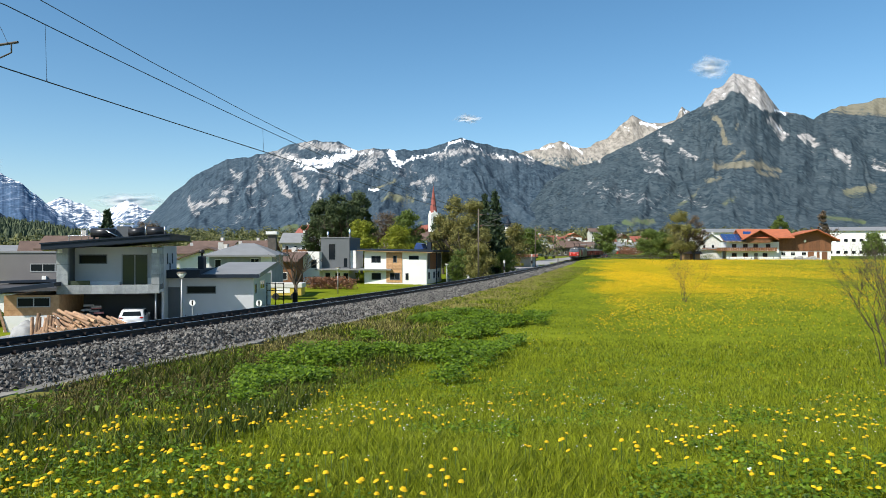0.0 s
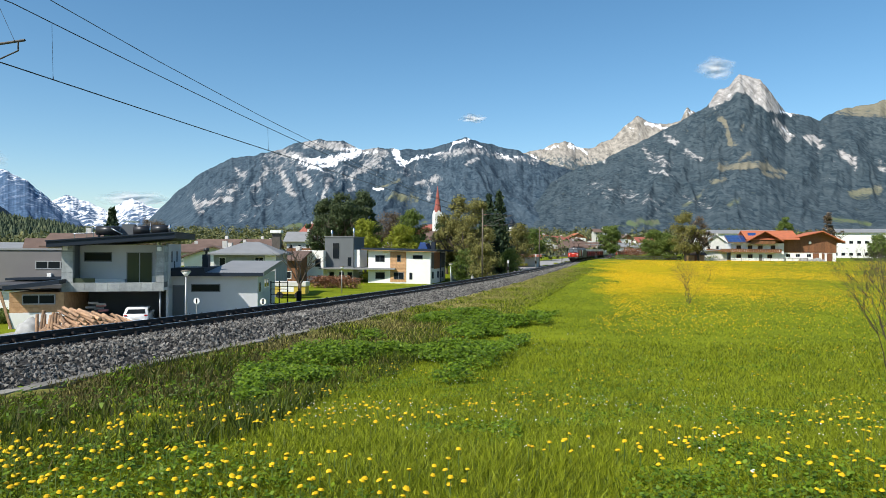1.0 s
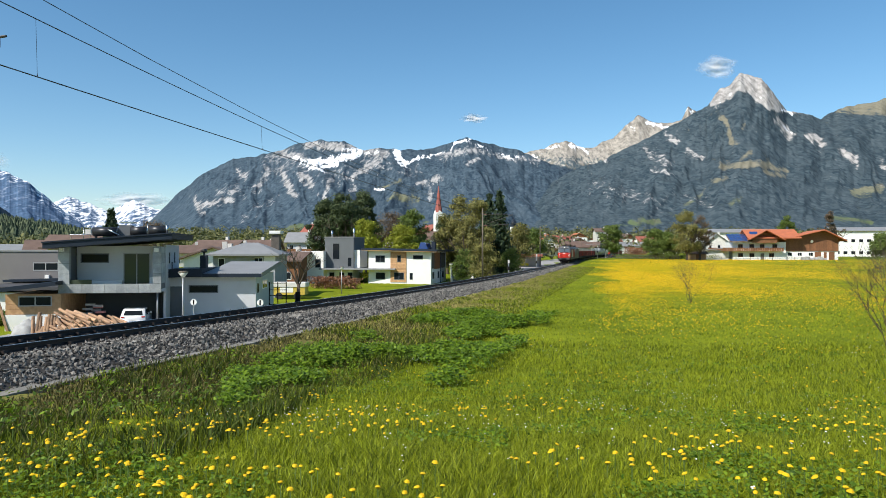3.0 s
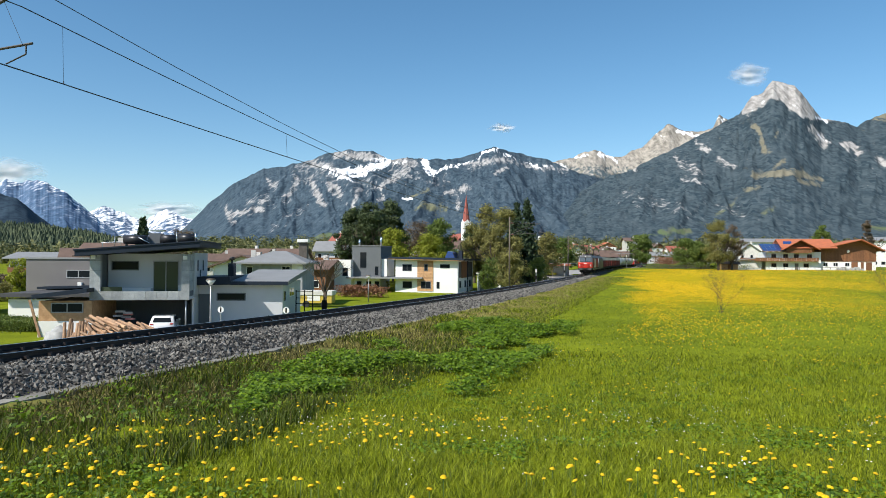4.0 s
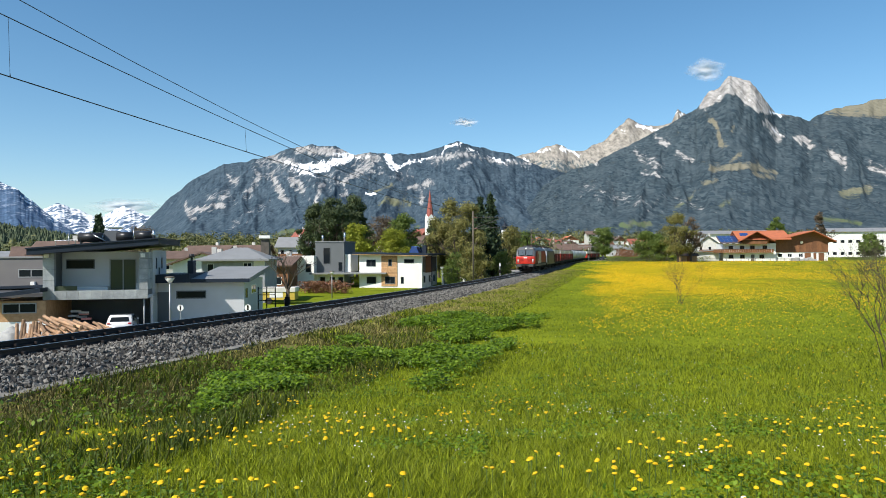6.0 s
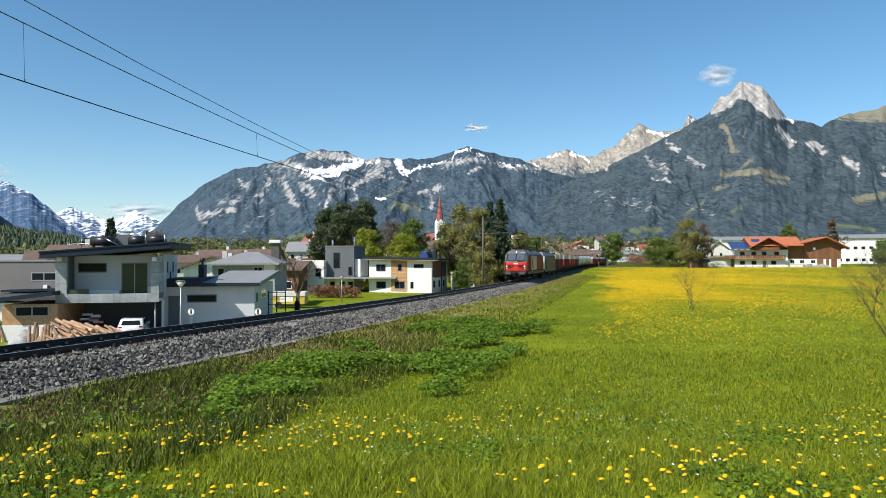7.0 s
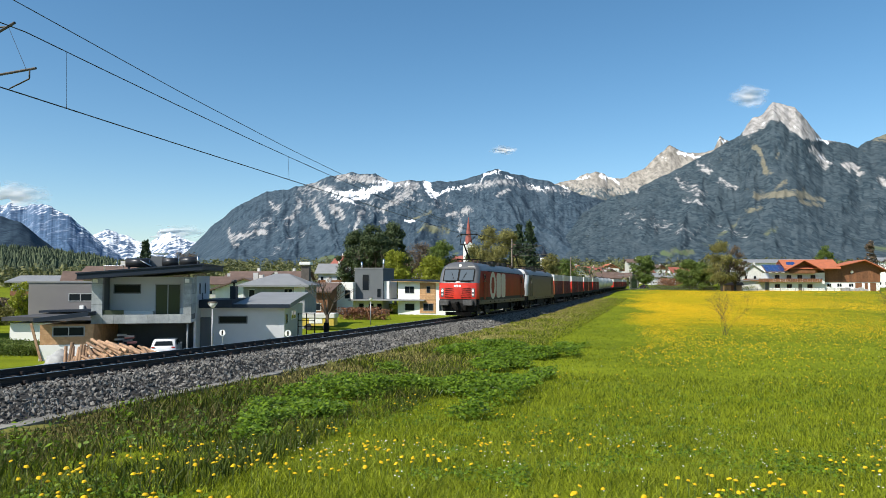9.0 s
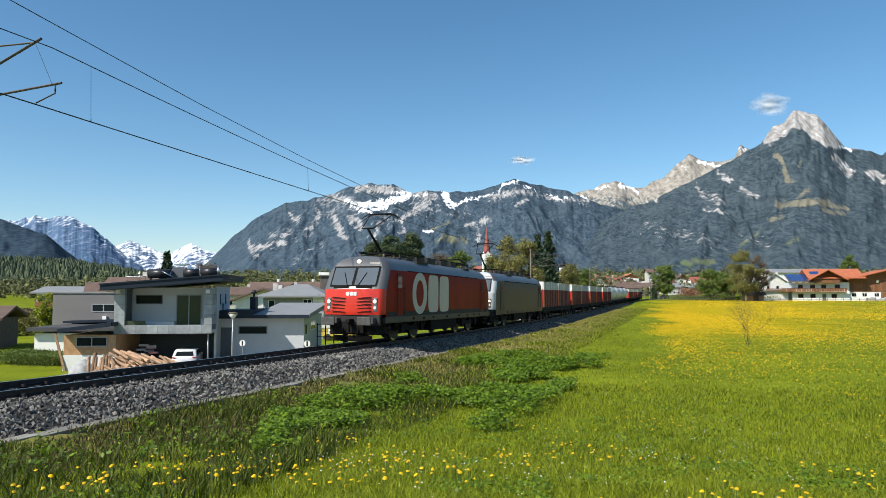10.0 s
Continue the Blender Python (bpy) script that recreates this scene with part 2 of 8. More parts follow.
def build_track():
    s0, s1 = s_of(-55), s_of(430)
    bed = sweep("ballast_bed", [(-3.2, -0.65), (-2.1, -0.2), (1.95, -0.2), (3.1, -0.55), (3.2, -0.8), (-3.2, -0.8)], s0, s1, 2.0, M_BED)
    tagged(bed, "grey crushed stone bed under the railway track", "track bed", kind="structure")
    track = thing("railway_track", Matrix(), "single railway track with dark rails on timber sleepers", "railway track", kind="structure")
    for side in (-0.7535, 0.7535):
        prof = [(-0.075, -0.16), (0.075, -0.16), (0.075, -0.145), (0.012, -0.12), (0.012, -0.045), (0.036, -0.035), (0.036, -0.004), (-0.036, -0.004), (-0.036, -0.035), (-0.012, -0.045), (-0.012, -0.12), (-0.075, -0.145)]
        sweep("rail", [(side + u, z) for u, z in prof], s0, s1, 2.0, M_RAIL, track)
        sweep("rail_head", [(side - 0.034, -0.0035), (side + 0.034, -0.0035), (side + 0.03, 0.0), (side - 0.03, 0.0)], s0, s1, 2.0, M_HEAD, track)
    sl = boxed(-1.25, 1.25, -0.13, 0.13, -0.33, -0.165, bevel=0.012)
    first = None
    k = 0
    s = s_of(2)
    far_v, far_f = [], []
    while s < s_of(420):
        p, q = on_track(s), on_track(s + 0.5)
        d = (q - p).normalized()
        m = Matrix.Translation(p) @ Matrix(((d.y, d.x, 0, 0), (-d.x, d.y, 0, 0), (0, 0, 1, 0), (0, 0, 0, 1)))
        if k < 240:
            if first is None:
                first = part("sleeper", sl, M_SLEEPER, track)
                ob = first
            else:
                ob = new("sleeper", first.data)
                ob.parent = track
            ob.matrix_basis = m
        else:
            o = len(far_v)
            for x in (-1.25, 1.25):
                for y in (-0.13, 0.13):
                    for z in (-0.33, -0.165):
                        far_v.append(m @ Vector((x, y, z)))
            far_f += [tuple(o + i for i in f) for f in ((1, 5, 7, 3), (0, 4, 5, 1), (4, 6, 7, 5), (2, 3, 7, 6), (0, 1, 3, 2))]
        k += 1
        s += 0.62
    tagged(raw("far_sleepers", far_v, far_f, M_SLEEPER, track), kind="stuff")
    # rail fastenings, seen as small lugs along both rails
    v, f = [], []
    s = s_of(3)
    while s < s_of(75):
        for side in (-0.7535, 0.7535):
            for off in (-0.1, 0.1):
                c = cross(s, side + off, -0.15)
                o = len(v)
                for dx, dz in ((-0.05, 0), (0.05, 0), (0.035, 0.06), (-0.035, 0.06)):
                    for dy in (-0.04, 0.04):
                        v.append(c + Vector((dx, dy, dz)))
                f += [tuple(o + i for i in q) for q in ((0, 2, 4, 6), (1, 7, 5, 3), (4, 5, 7, 6), (2, 3, 5, 4), (0, 6, 7, 1))]
        s += 0.62
    tagged(raw("fastenings", v, f, M_RAIL, track), kind="stuff")
    # ballast stones
    rng = np.random.RandomState(7)
    base = [Vector(p) for p in ((1, 0, 0), (-1, 0, 0), (0, 1, 0), (0, -1, 0), (0, 0, 1), (0, 0, -0.6))]
    tri = [(0, 2, 4), (2, 1, 4), (1, 3, 4), (3, 0, 4), (2, 0, 5), (1, 2, 5), (3, 1, 5), (0, 3, 5)]
    v, f = [], []

    def stone(s, u, z, r):
        c = cross(s, u, z)
        e = Euler(rng.uniform(0, 6.28, 3)).to_matrix()
        sc = Vector((r * rng.uniform(0.7, 1.3), r * rng.uniform(0.6, 1.1), r * rng.uniform(0.5, 0.9)))
        o = len(v)
        for p in base:
            w = p + Vector(rng.uniform(-0.28, 0.28, 3))
            v.append(c + e @ Vector((w.x * sc.x, w.y * sc.y, w.z * sc.z)))
        f.extend([tuple(o + i for i in t) for t in tri])

    def bed_z(u):
        return float(np.interp(u, (-3.2, -2.1, 1.95, 3.1, 3.25), (-0.65, -0.2, -0.2, -0.55, -0.6)))
    for a, b, n, r in ((-2, 22, 11000, 0.05), (22, 45, 9000, 0.058), (45, 90, 8000, 0.07), (90, 200, 5000, 0.1)):
        for _ in range(n):
            u = rng.uniform(0.85, 3.15) if rng.rand() < 0.95 else rng.uniform(-2.2, 0.7)
            stone(rng.uniform(s_of(a), s_of(b)), u, bed_z(u) + rng.uniform(-0.005, 0.03), r * rng.uniform(0.6, 1.35))
    tagged(raw("ballast_stones", v, f, M_BALLAST), "angular grey crushed stones banked beside the rails", "ballast", kind="stuff")
    # cable trough with its lids
    trough = thing("cable_trough", Matrix(), "low weathered concrete cable trough along the ballast foot", "cable trough", kind="structure")
    sweep("trough_body", [(3.22, -0.95), (3.52, -0.95), (3.52, -0.52), (3.22, -0.52)], s_of(-20), s_of(200), 2.0, M_TROUGH, trough)
    s, first, k = s_of(4), None, 0
    rng2 = random.Random(5)
    while s < s_of(150):
        if first is None:
            first = part("lid", boxed(-0.155, 0.155, -0.49, 0.49, -0.02, 0.045, bevel=0.008), M_TROUGH, trough)
            ob = first
        else:
            ob = new("lid", first.data)
            ob.parent = trough
        p, q = on_track(s), on_track(s + 0.5)
        d = (q - p).normalized()
        ob.matrix_basis = Matrix.Translation(cross(s, 3.38, -0.495)) @ Matrix(((d.y, d.x, 0, 0), (-d.x, d.y, 0, 0), (0, 0, 1, 0), (0, 0, 0, 1))) @ pose(0, 0, 0, rng2.uniform(-.6, .6), rng2.uniform(-1.5, 1.5), rng2.uniform(-1, 1))
        s += 1.0


build_track()


# ---- mountains ----
def mountain_mat(name, forest, forest2, rock, meadow=(0.19, 0.185, 0.12), speckle=3.2):
    """Conifer canopy in crowns of its own shade, its forest colours tinted with distance haze, with rock, pasture and
    snow where the slope carries them.
    """
    m = bpy.data.materials.new(name)
    m.use_nodes = True
    nt = m.node_tree
    b = nt.nodes["Principled BSDF"]
    b.inputs["Roughness"].default_value = 0.95
    b.inputs["Specular IOR Level"].default_value = 0.05
    co = nt.nodes.new("ShaderNodeTexCoord")

    def mapped(sx, sy, sz):
        mp = nt.nodes.new("ShaderNodeMapping")
        mp.inputs["Scale"].default_value = (sx, sy, sz)
        nt.links.new(co.outputs["Object"], mp.inputs["Vector"])
        return mp.outputs[0]

    def tex(vec, scale, detail, rough):
        n = node(nt, "ShaderNodeTexNoise", Scale=scale, Detail=detail, Roughness=rough)
        nt.links.new(vec, n.inputs["Vector"])
        return n.outputs[0]
    even, tall = mapped(1.0, 0.28, 0.65), mapped(1.0, 0.22, 0.36)
    broad, patch, grain = tex(even, 0.009, 6.0, 0.6), tex(even, 0.03, 9.0, 0.7), tex(tall, 0.05, 9.0, 0.75)
    crown = node(nt, "ShaderNodeTexVoronoi", Scale=0.12)
    nt.links.new(even, crown.inputs["Vector"])

    def mixc(a, c, fac):
        x = nt.nodes.new("ShaderNodeMix")
        x.data_type = "RGBA"
        for sock, val in ((x.inputs[0], fac), (x.inputs[6], a), (x.inputs[7], c)):
            if isinstance(val, tuple):
                sock.default_value = (*val, 1)
            else:
                nt.links.new(val, sock)
        return x.outputs[2]

    def span(src, lo, hi, top=1.0):
        r = node(nt, "ShaderNodeMapRange", From_Min=lo, From_Max=hi, To_Max=top)
        nt.links.new(src, r.inputs[0])
        return r.outputs[0]

    def mask(attr, edge, amount, nz):
        a = nt.nodes.new("ShaderNodeAttribute")
        a.attribute_name = attr
        sub = nt.nodes.new("ShaderNodeMath")
        sub.operation = "SUBTRACT"
        nt.links.new(nz, sub.inputs[0])
        sub.inputs[1].default_value = 0.5
        k = nt.nodes.new("ShaderNodeMath")
        k.operation = "MULTIPLY_ADD"
        nt.links.new(sub.outputs[0], k.inputs[0])
        k.inputs[1].default_value = amount
        nt.links.new(a.outputs["Fac"], k.inputs[2])
        return span(k.outputs[0], 0.5 - edge, 0.5 + edge)
    tone = nt.nodes.new("ShaderNodeSeparateColor")
    nt.links.new(crown.outputs["Color"], tone.inputs[0])
    c = mixc(tuple(k * 0.85 for k in forest), forest2, tone.outputs[0])
    c = mixc(c, tuple(k * 0.6 for k in forest), span(patch, 0.45, 0.62, 0.45))
    c = mixc(c, forest2, span(broad, 0.5, 0.7, 0.5))
    high = nt.nodes.new("ShaderNodeSeparateXYZ")
    nt.links.new(co.outputs["Object"], high.inputs[0])
    turf = mixc((0.10, 0.135, 0.068), meadow, span(high.outputs["Z"], 90.0, 240.0))
    c = mixc(c, mixc(turf, tuple(k * 0.6 for k in meadow), span(grain, 0.45, 0.7)), mask("pasture", 0.24, speckle, patch))
    c = mixc(c, mixc(tuple(k * 0.42 for k in rock), rock, span(grain, 0.38, 0.58)), mask("rock", 0.22, speckle * 1.3, grain))
    c = mixc(c, (0.85, 0.87, 0.9), mask("snow", 0.06, speckle, grain))
    nt.links.new(c, b.inputs["Base Color"])
    inv = node(nt, "ShaderNodeMapRange", To_Min=1.0, To_Max=0.0)
    nt.links.new(crown.outputs["Distance"], inv.inputs[0])
    bp = node(nt, "ShaderNodeBump", Strength=0.15, Distance=6.0)
    nt.links.new(inv.outputs[0], bp.inputs["Height"])
    nt.links.new(bp.outputs[0], b.inputs["Normal"])
    return m


# forest colours are bluer than the trees: distance haze is painted in
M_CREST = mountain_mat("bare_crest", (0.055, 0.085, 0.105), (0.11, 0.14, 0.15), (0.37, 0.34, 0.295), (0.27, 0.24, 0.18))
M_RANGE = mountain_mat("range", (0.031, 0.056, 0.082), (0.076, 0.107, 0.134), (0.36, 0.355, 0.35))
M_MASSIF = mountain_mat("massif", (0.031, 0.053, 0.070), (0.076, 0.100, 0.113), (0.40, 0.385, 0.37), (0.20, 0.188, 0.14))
M_SPUR = mountain_mat("hazed_spur_wood", (0.022, 0.040, 0.064), (0.048, 0.075, 0.10), (0.3, 0.3, 0.3))
# farthest ridges: strong blue haze painted into woods and rock alike
M_FARHAZE = mountain_mat("far_hazed_range", (0.06, 0.115, 0.20), (0.10, 0.16, 0.26), (0.26, 0.32, 0.42))


def ridge_range(name, label, ridge, foot, depth, x0, x1, material, masks, seed, jag=1.0, rows=150, step=0.0012, gully=0.075, fan=(0.0, 0.0)):
    """A mountain side: ridge is (bearing, rise) as slopes per metre ahead; it climbs from foot to depth metres ahead.
    Its spurs fan out downhill from the bearing fan[0]."""
    bx, bz = zip(*ridge)
    ts = np.arange(x0, x1, step)
    rise = np.interp(ts, bx, bz) + 0.0026
    off = seed * 37.7
    for i, t in enumerate(ts):
        rise[i] += jag * 0.0016 * noise.fractal(Vector((t * 60 + off, 0.3, 0)), 0.8, 2.1, 5)
    ss = np.linspace(0, 1, rows) ** 0.8
    n = len(ts)
    P, spurs, fines = np.zeros((rows, n, 3)), np.zeros((rows, n)), np.zeros((rows, n))
    for j, s in enumerate(ss):
        rough = (s * (1 - s) * 3.2) ** 0.8 if 0 < s < 1 else 0.0
        for i, t in enumerate(ts):
            wob = noise.fractal(Vector((t * 9 + off, s * 1.5, 1.3)), 0.9, 2.0, 4)
            q = (t - fan[0]) / (1 + fan[1] * (1 - s)) + 0.03 * wob
            spur = noise.ridged_multi_fractal(Vector((q * 13 + off, s * 1.2, 4.0)), 0.9, 2.1, 5, 1.0, 2.0) - 1.0
            fine = noise.fractal(Vector((t * 60 + off, s * 8, 7.0)), 0.9, 2.1, 3)
            crag = noise.ridged_multi_fractal(Vector((t * 110 + off, s * 18, 2.0)), 0.8, 2.2, 3, 1.0, 2.0) - 1.0
            d = foot + (depth - foot) * s + 160 * wob * s + 5 * crag * s * s
            P[j, i] = t * d, d, 0.5 + rise[i] * d * (s ** 1.12 + (gully * spur + 0.015 * fine) * rough)
            spurs[j, i], fines[j, i] = spur, fine
    rise_at = (P[:, :, 2] - 3.6) / P[:, :, 1]
    marks = masks(784 + 1230 * ts[None, :] + 9 * fines, 443 - 1230 * rise_at + 6 * spurs, ss[:, None] + 0 * rise_at, spurs, fines)
    d = depth * 1.04
    back = np.stack([ts * d, np.full(n, d), 0.5 + rise * d * 0.8], -1)
    verts = np.concatenate([P.reshape(-1, 3), back])
    idx = np.arange((rows + 1) * n).reshape(rows + 1, n)
    faces = np.stack([idx[:-1, :-1], idx[:-1, 1:], idx[1:, 1:], idx[1:, :-1]], -1).reshape(-1, 4)
    ob = raw(name, verts.tolist(), faces.tolist(), material, smooth=True)
    for k, vals in zip(("rock", "snow", "pasture"), marks):
        a = ob.data.attributes.new(k, "FLOAT", "POINT")
        a.data.foreach_set("value", np.concatenate([np.broadcast_to(vals, (rows, n)).reshape(-1), np.zeros(n)]).tolist())
    return tagged(ob, label, "mountain", kind="structure")


def slopes(*pts):
    return [((x - 784) / 1230, (443 - y) / 1230) for x, y in pts]


def px(x):
    return (x - 784) / 1230


def streaks(b, e, *segs):
    """Bands along short lines on the slope: from (x0, y0) to (x1, y1), half width w, strength a."""
    best = np.zeros(b.shape)
    for x0, y0, x1, y1, w, a in segs:
        vx, vy = x1 - x0, y1 - y0
        k = np.clip(((b - x0) * vx + (e - y0) * vy) / (vx * vx + vy * vy + 1e-6), 0, 1)
        best = np.maximum(best, a * np.exp(-((b - x0 - k * vx) ** 2 + (e - y0 - k * vy) ** 2) / (w * w)))
    return best


def masks_range(b, e, s, spur, fine):
    rock = streaks(b, e, (535, 258, 612, 262, 9, 1.0), (480, 272, 530, 288, 14, 0.8), (462, 300, 450, 335, 9, 0.75), (485, 300, 512, 348, 7, 0.95), (520, 310, 538, 330, 8, 0.95), (475, 300, 440, 345, 6, 0.65),
                   (577, 322, 562, 356, 6, 0.95), (640, 272, 668, 275, 11, 0.95), (660, 285, 615, 318, 9, 0.85), (610, 320, 616, 338, 6, 0.75), (332, 355, 342, 380, 7, 0.95), (345, 368, 400, 355, 8, 0.85))
    rock = np.maximum(rock, streaks(b, e, (375, 345, 412, 340, 12, 0.62), (410, 302, 418, 316, 8, 0.8), (735, 325, 765, 318, 8, 0.85), (752, 335, 754, 354, 5, 0.75), (770, 276, 840, 268, 9, 0.75), (815, 295, 832, 285, 6, 0.75),
                              (470, 288, 600, 312, 26, 0.46), (640, 290, 720, 305, 18, 0.42), (420, 385, 480, 350, 10, 0.4), (840, 270, 940, 285, 8, 0.7)))
    snow = streaks(b, e, (545, 290, 628, 272, 10, 1.0), (512, 284, 560, 306, 9, 0.78), (590, 288, 560, 298, 8, 0.9), (598, 262, 622, 270, 6, 0.8), (688, 272, 706, 292, 10, 0.95), (700, 290, 748, 279, 6, 0.75),
                   (745, 279, 800, 260, 4, 0.62), (800, 257, 822, 247, 4, 0.9), (820, 252, 900, 280, 5, 0.6), (860, 268, 930, 280, 5, 0.55), (630, 275, 660, 272, 5, 0.7), (655, 335, 668, 337, 3, 0.9))
    pas = streaks(b, e, (485, 411, 524, 403, 6, 1.0), (682, 355, 722, 352, 9, 0.85), (722, 368, 738, 385, 5, 0.65), (662, 335, 695, 322, 5, 0.8), (720, 385, 750, 395, 6, 0.5))
    return 1.2 * rock - 0.3 + 0.1 * np.maximum(0, -spur), 1.2 * snow - 0.32 + 0.15 * fine, pas - 0.2


def masks_middle(b, e, s, spur, fine):
    tree_line = 287 + 0.0 * b
    rock = 0.5 + (tree_line - e) / 28
    snow = streaks(b, e, (1000, 258, 1030, 270, 5, 0.8), (955, 268, 985, 262, 4, 0.65), (1135, 218, 1168, 226, 4, 0.9), (1100, 222, 1120, 240, 4, 0.5), (1200, 196, 1215, 200, 6, 0.7), (900, 280, 940, 280, 5, 0.7))
    return rock, snow - 0.1, 0.2 + 0.35 * fine


def masks_massif(b, e, s, spur, fine):
    bare = np.interp(b, (1225, 1245, 1265, 1290, 1303, 1322, 1345, 1390, 1425, 1445), (150, 188, 184, 170, 165, 174, 192, 204, 204, 160))
    rock = 0.5 + (bare - e) / 12
    rock = np.maximum(np.clip(rock, -1, 1.2), streaks(b, e, (1363, 212, 1386, 242, 9, 0.82), (1420, 245, 1442, 260, 9, 0.78), (1475, 270, 1505, 287, 10, 0.8), (1550, 290, 1575, 302, 8, 0.65), (1170, 240, 1186, 252, 9, 0.62), (1135, 265, 1168, 292, 13, 0.5),
                                                    (1150, 300, 1172, 312, 9, 0.48), (1208, 268, 1226, 282, 7, 0.55), (1050, 268, 1068, 284, 6, 0.7), (1040, 330, 1160, 360, 18, 0.3), (1200, 345, 1240, 360, 10, 0.36)))
    snow = streaks(b, e, (1310, 150, 1345, 180, 6, 0.5), (1260, 182, 1285, 165, 4, 0.5), (1375, 195, 1392, 204, 4, 0.9), (1370, 220, 1385, 235, 4, 0.6), (1425, 205, 1440, 208, 3, 0.7))
    pas = streaks(b, e, (1268, 212, 1290, 255, 6, 0.88), (1306, 214, 1300, 226, 5, 0.65), (1268, 296, 1345, 291, 8, 0.88), (1330, 291, 1372, 302, 8, 0.88), (1298, 284, 1316, 270, 6, 0.7), (1340, 306, 1372, 311, 6, 0.75),
                  (1252, 321, 1278, 318, 6, 0.75), (1288, 362, 1302, 352, 6, 0.6), (1500, 336, 1545, 332, 8, 0.85), (1240, 330, 1196, 368, 5, 0.5), (1108, 398, 1162, 390, 7, 0.9), (1060, 405, 1110, 400, 4, 0.6), (1465, 384, 1525, 392, 6, 0.8))
    crest = np.interp(b, (1440, 1470, 1490, 1520, 1600), (190, 199, 203, 208, 206))
    pas = np.maximum(pas, np.where(b > 1440, np.clip(0.5 + (crest - e) / 14, 0, 1.0), 0))
    return 1.4 * rock - 0.3, 1.2 * snow - 0.25, 1.2 * pas - 0.2


def masks_far(b, e, s, spur, fine):
    return -0.2 + 0.5 * s, -0.45 + 0.95 * np.maximum(0, s - 0.6) / 0.4 + 0.25 * fine - 0.12 * spur, -0.5 + 0 * b


def masks_peaks(b, e, s, spur, fine):
    return 0.1 + 0.4 * s, 0.15 + 0.5 * s + 0.3 * fine - 0.15 * spur, -0.5 + 0 * b


def masks_wooded(b, e, s, spur, fine):
    return -0.6 + 0 * b, -1 + 0 * b, -0.6 + 0 * b


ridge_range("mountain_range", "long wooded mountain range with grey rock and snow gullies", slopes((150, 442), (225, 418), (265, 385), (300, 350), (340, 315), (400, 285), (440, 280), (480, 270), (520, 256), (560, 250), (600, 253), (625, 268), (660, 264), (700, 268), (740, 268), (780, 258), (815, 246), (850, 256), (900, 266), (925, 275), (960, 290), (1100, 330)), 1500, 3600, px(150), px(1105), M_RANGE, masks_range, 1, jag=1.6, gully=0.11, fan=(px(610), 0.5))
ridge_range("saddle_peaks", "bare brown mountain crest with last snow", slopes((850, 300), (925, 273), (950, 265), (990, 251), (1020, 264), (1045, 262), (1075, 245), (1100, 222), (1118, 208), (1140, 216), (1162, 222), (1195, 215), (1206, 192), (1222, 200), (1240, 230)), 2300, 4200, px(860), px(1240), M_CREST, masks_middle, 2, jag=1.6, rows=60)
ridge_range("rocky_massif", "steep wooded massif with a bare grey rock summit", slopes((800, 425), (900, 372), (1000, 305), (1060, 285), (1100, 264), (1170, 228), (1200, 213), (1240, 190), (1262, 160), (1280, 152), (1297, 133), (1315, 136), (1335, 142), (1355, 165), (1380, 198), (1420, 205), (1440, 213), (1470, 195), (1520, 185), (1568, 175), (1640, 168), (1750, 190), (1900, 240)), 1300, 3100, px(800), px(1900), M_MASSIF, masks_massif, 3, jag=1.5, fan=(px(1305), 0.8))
ridge_range("far_snow_range", "distant snow-topped mountain ridge with blue distance haze in its colour", slopes((-500, 330), (-300, 300), (-110, 312), (-75, 303), (-50, 312), (-20, 302), (0, 310), (40, 328), (60, 345), (100, 375), (140, 402), (200, 430)), 2200, 3900, px(-500), px(205), M_FARHAZE, masks_far, 4, jag=2.0, rows=60)
ridge_range("distant_snow_peaks", "far snow-covered peaks at the valley's end", slopes((40, 400), (85, 358), (110, 352), (150, 364), (180, 378), (200, 368), (225, 360), (245, 366), (290, 378), (330, 400)), 3300, 4600, px(40), px(330), M_FARHAZE, masks_peaks, 5, jag=2.2, rows=50)
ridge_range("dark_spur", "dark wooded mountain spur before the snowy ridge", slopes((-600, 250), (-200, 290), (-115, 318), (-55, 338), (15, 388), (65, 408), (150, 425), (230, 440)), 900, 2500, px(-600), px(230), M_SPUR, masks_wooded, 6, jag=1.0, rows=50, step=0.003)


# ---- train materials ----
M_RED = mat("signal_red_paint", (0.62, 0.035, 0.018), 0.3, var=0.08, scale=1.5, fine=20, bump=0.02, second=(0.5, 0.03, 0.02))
# the front's red made darker, putting the side's shade into its colour
M_SHADERED = mat("side_red_shaded", (0.27, 0.009, 0.006), 0.4, var=0.15, scale=0.7, fine=12, bump=0.02, second=(0.17, 0.008, 0.006), spec=0.05)
M_BUFF = mat("worn_buffer_grey", (0.085, 0.083, 0.08), 0.65, var=0.35, scale=5, bump=0.15, spec=0.3)
M_MASK = mat("grey_cab_paint", (0.10, 0.103, 0.108), 0.35, var=0.1, scale=1.5, bump=0.03)
M_ROOFGREY = mat("roof_grey_paint", (0.075, 0.08, 0.09), 0.4, var=0.15, scale=0.8, bump=0.04)
M_UNDER = mat("underframe_black", (0.011, 0.010, 0.009), 0.8, var=0.4, scale=3, bump=0.2, spec=0.15)
M_DUSTY = mat("dusty_grey_steel", (0.034, 0.032, 0.03), 0.7, var=0.3, scale=4, bump=0.15, spec=0.25)
M_WHEEL = mat("wheel_steel", (0.03, 0.026, 0.023), 0.6, 0.2, var=0.2)
M_YELLOW = mat("yellow_mark_paint", (0.75, 0.62, 0.05), 0.5, var=0.1)
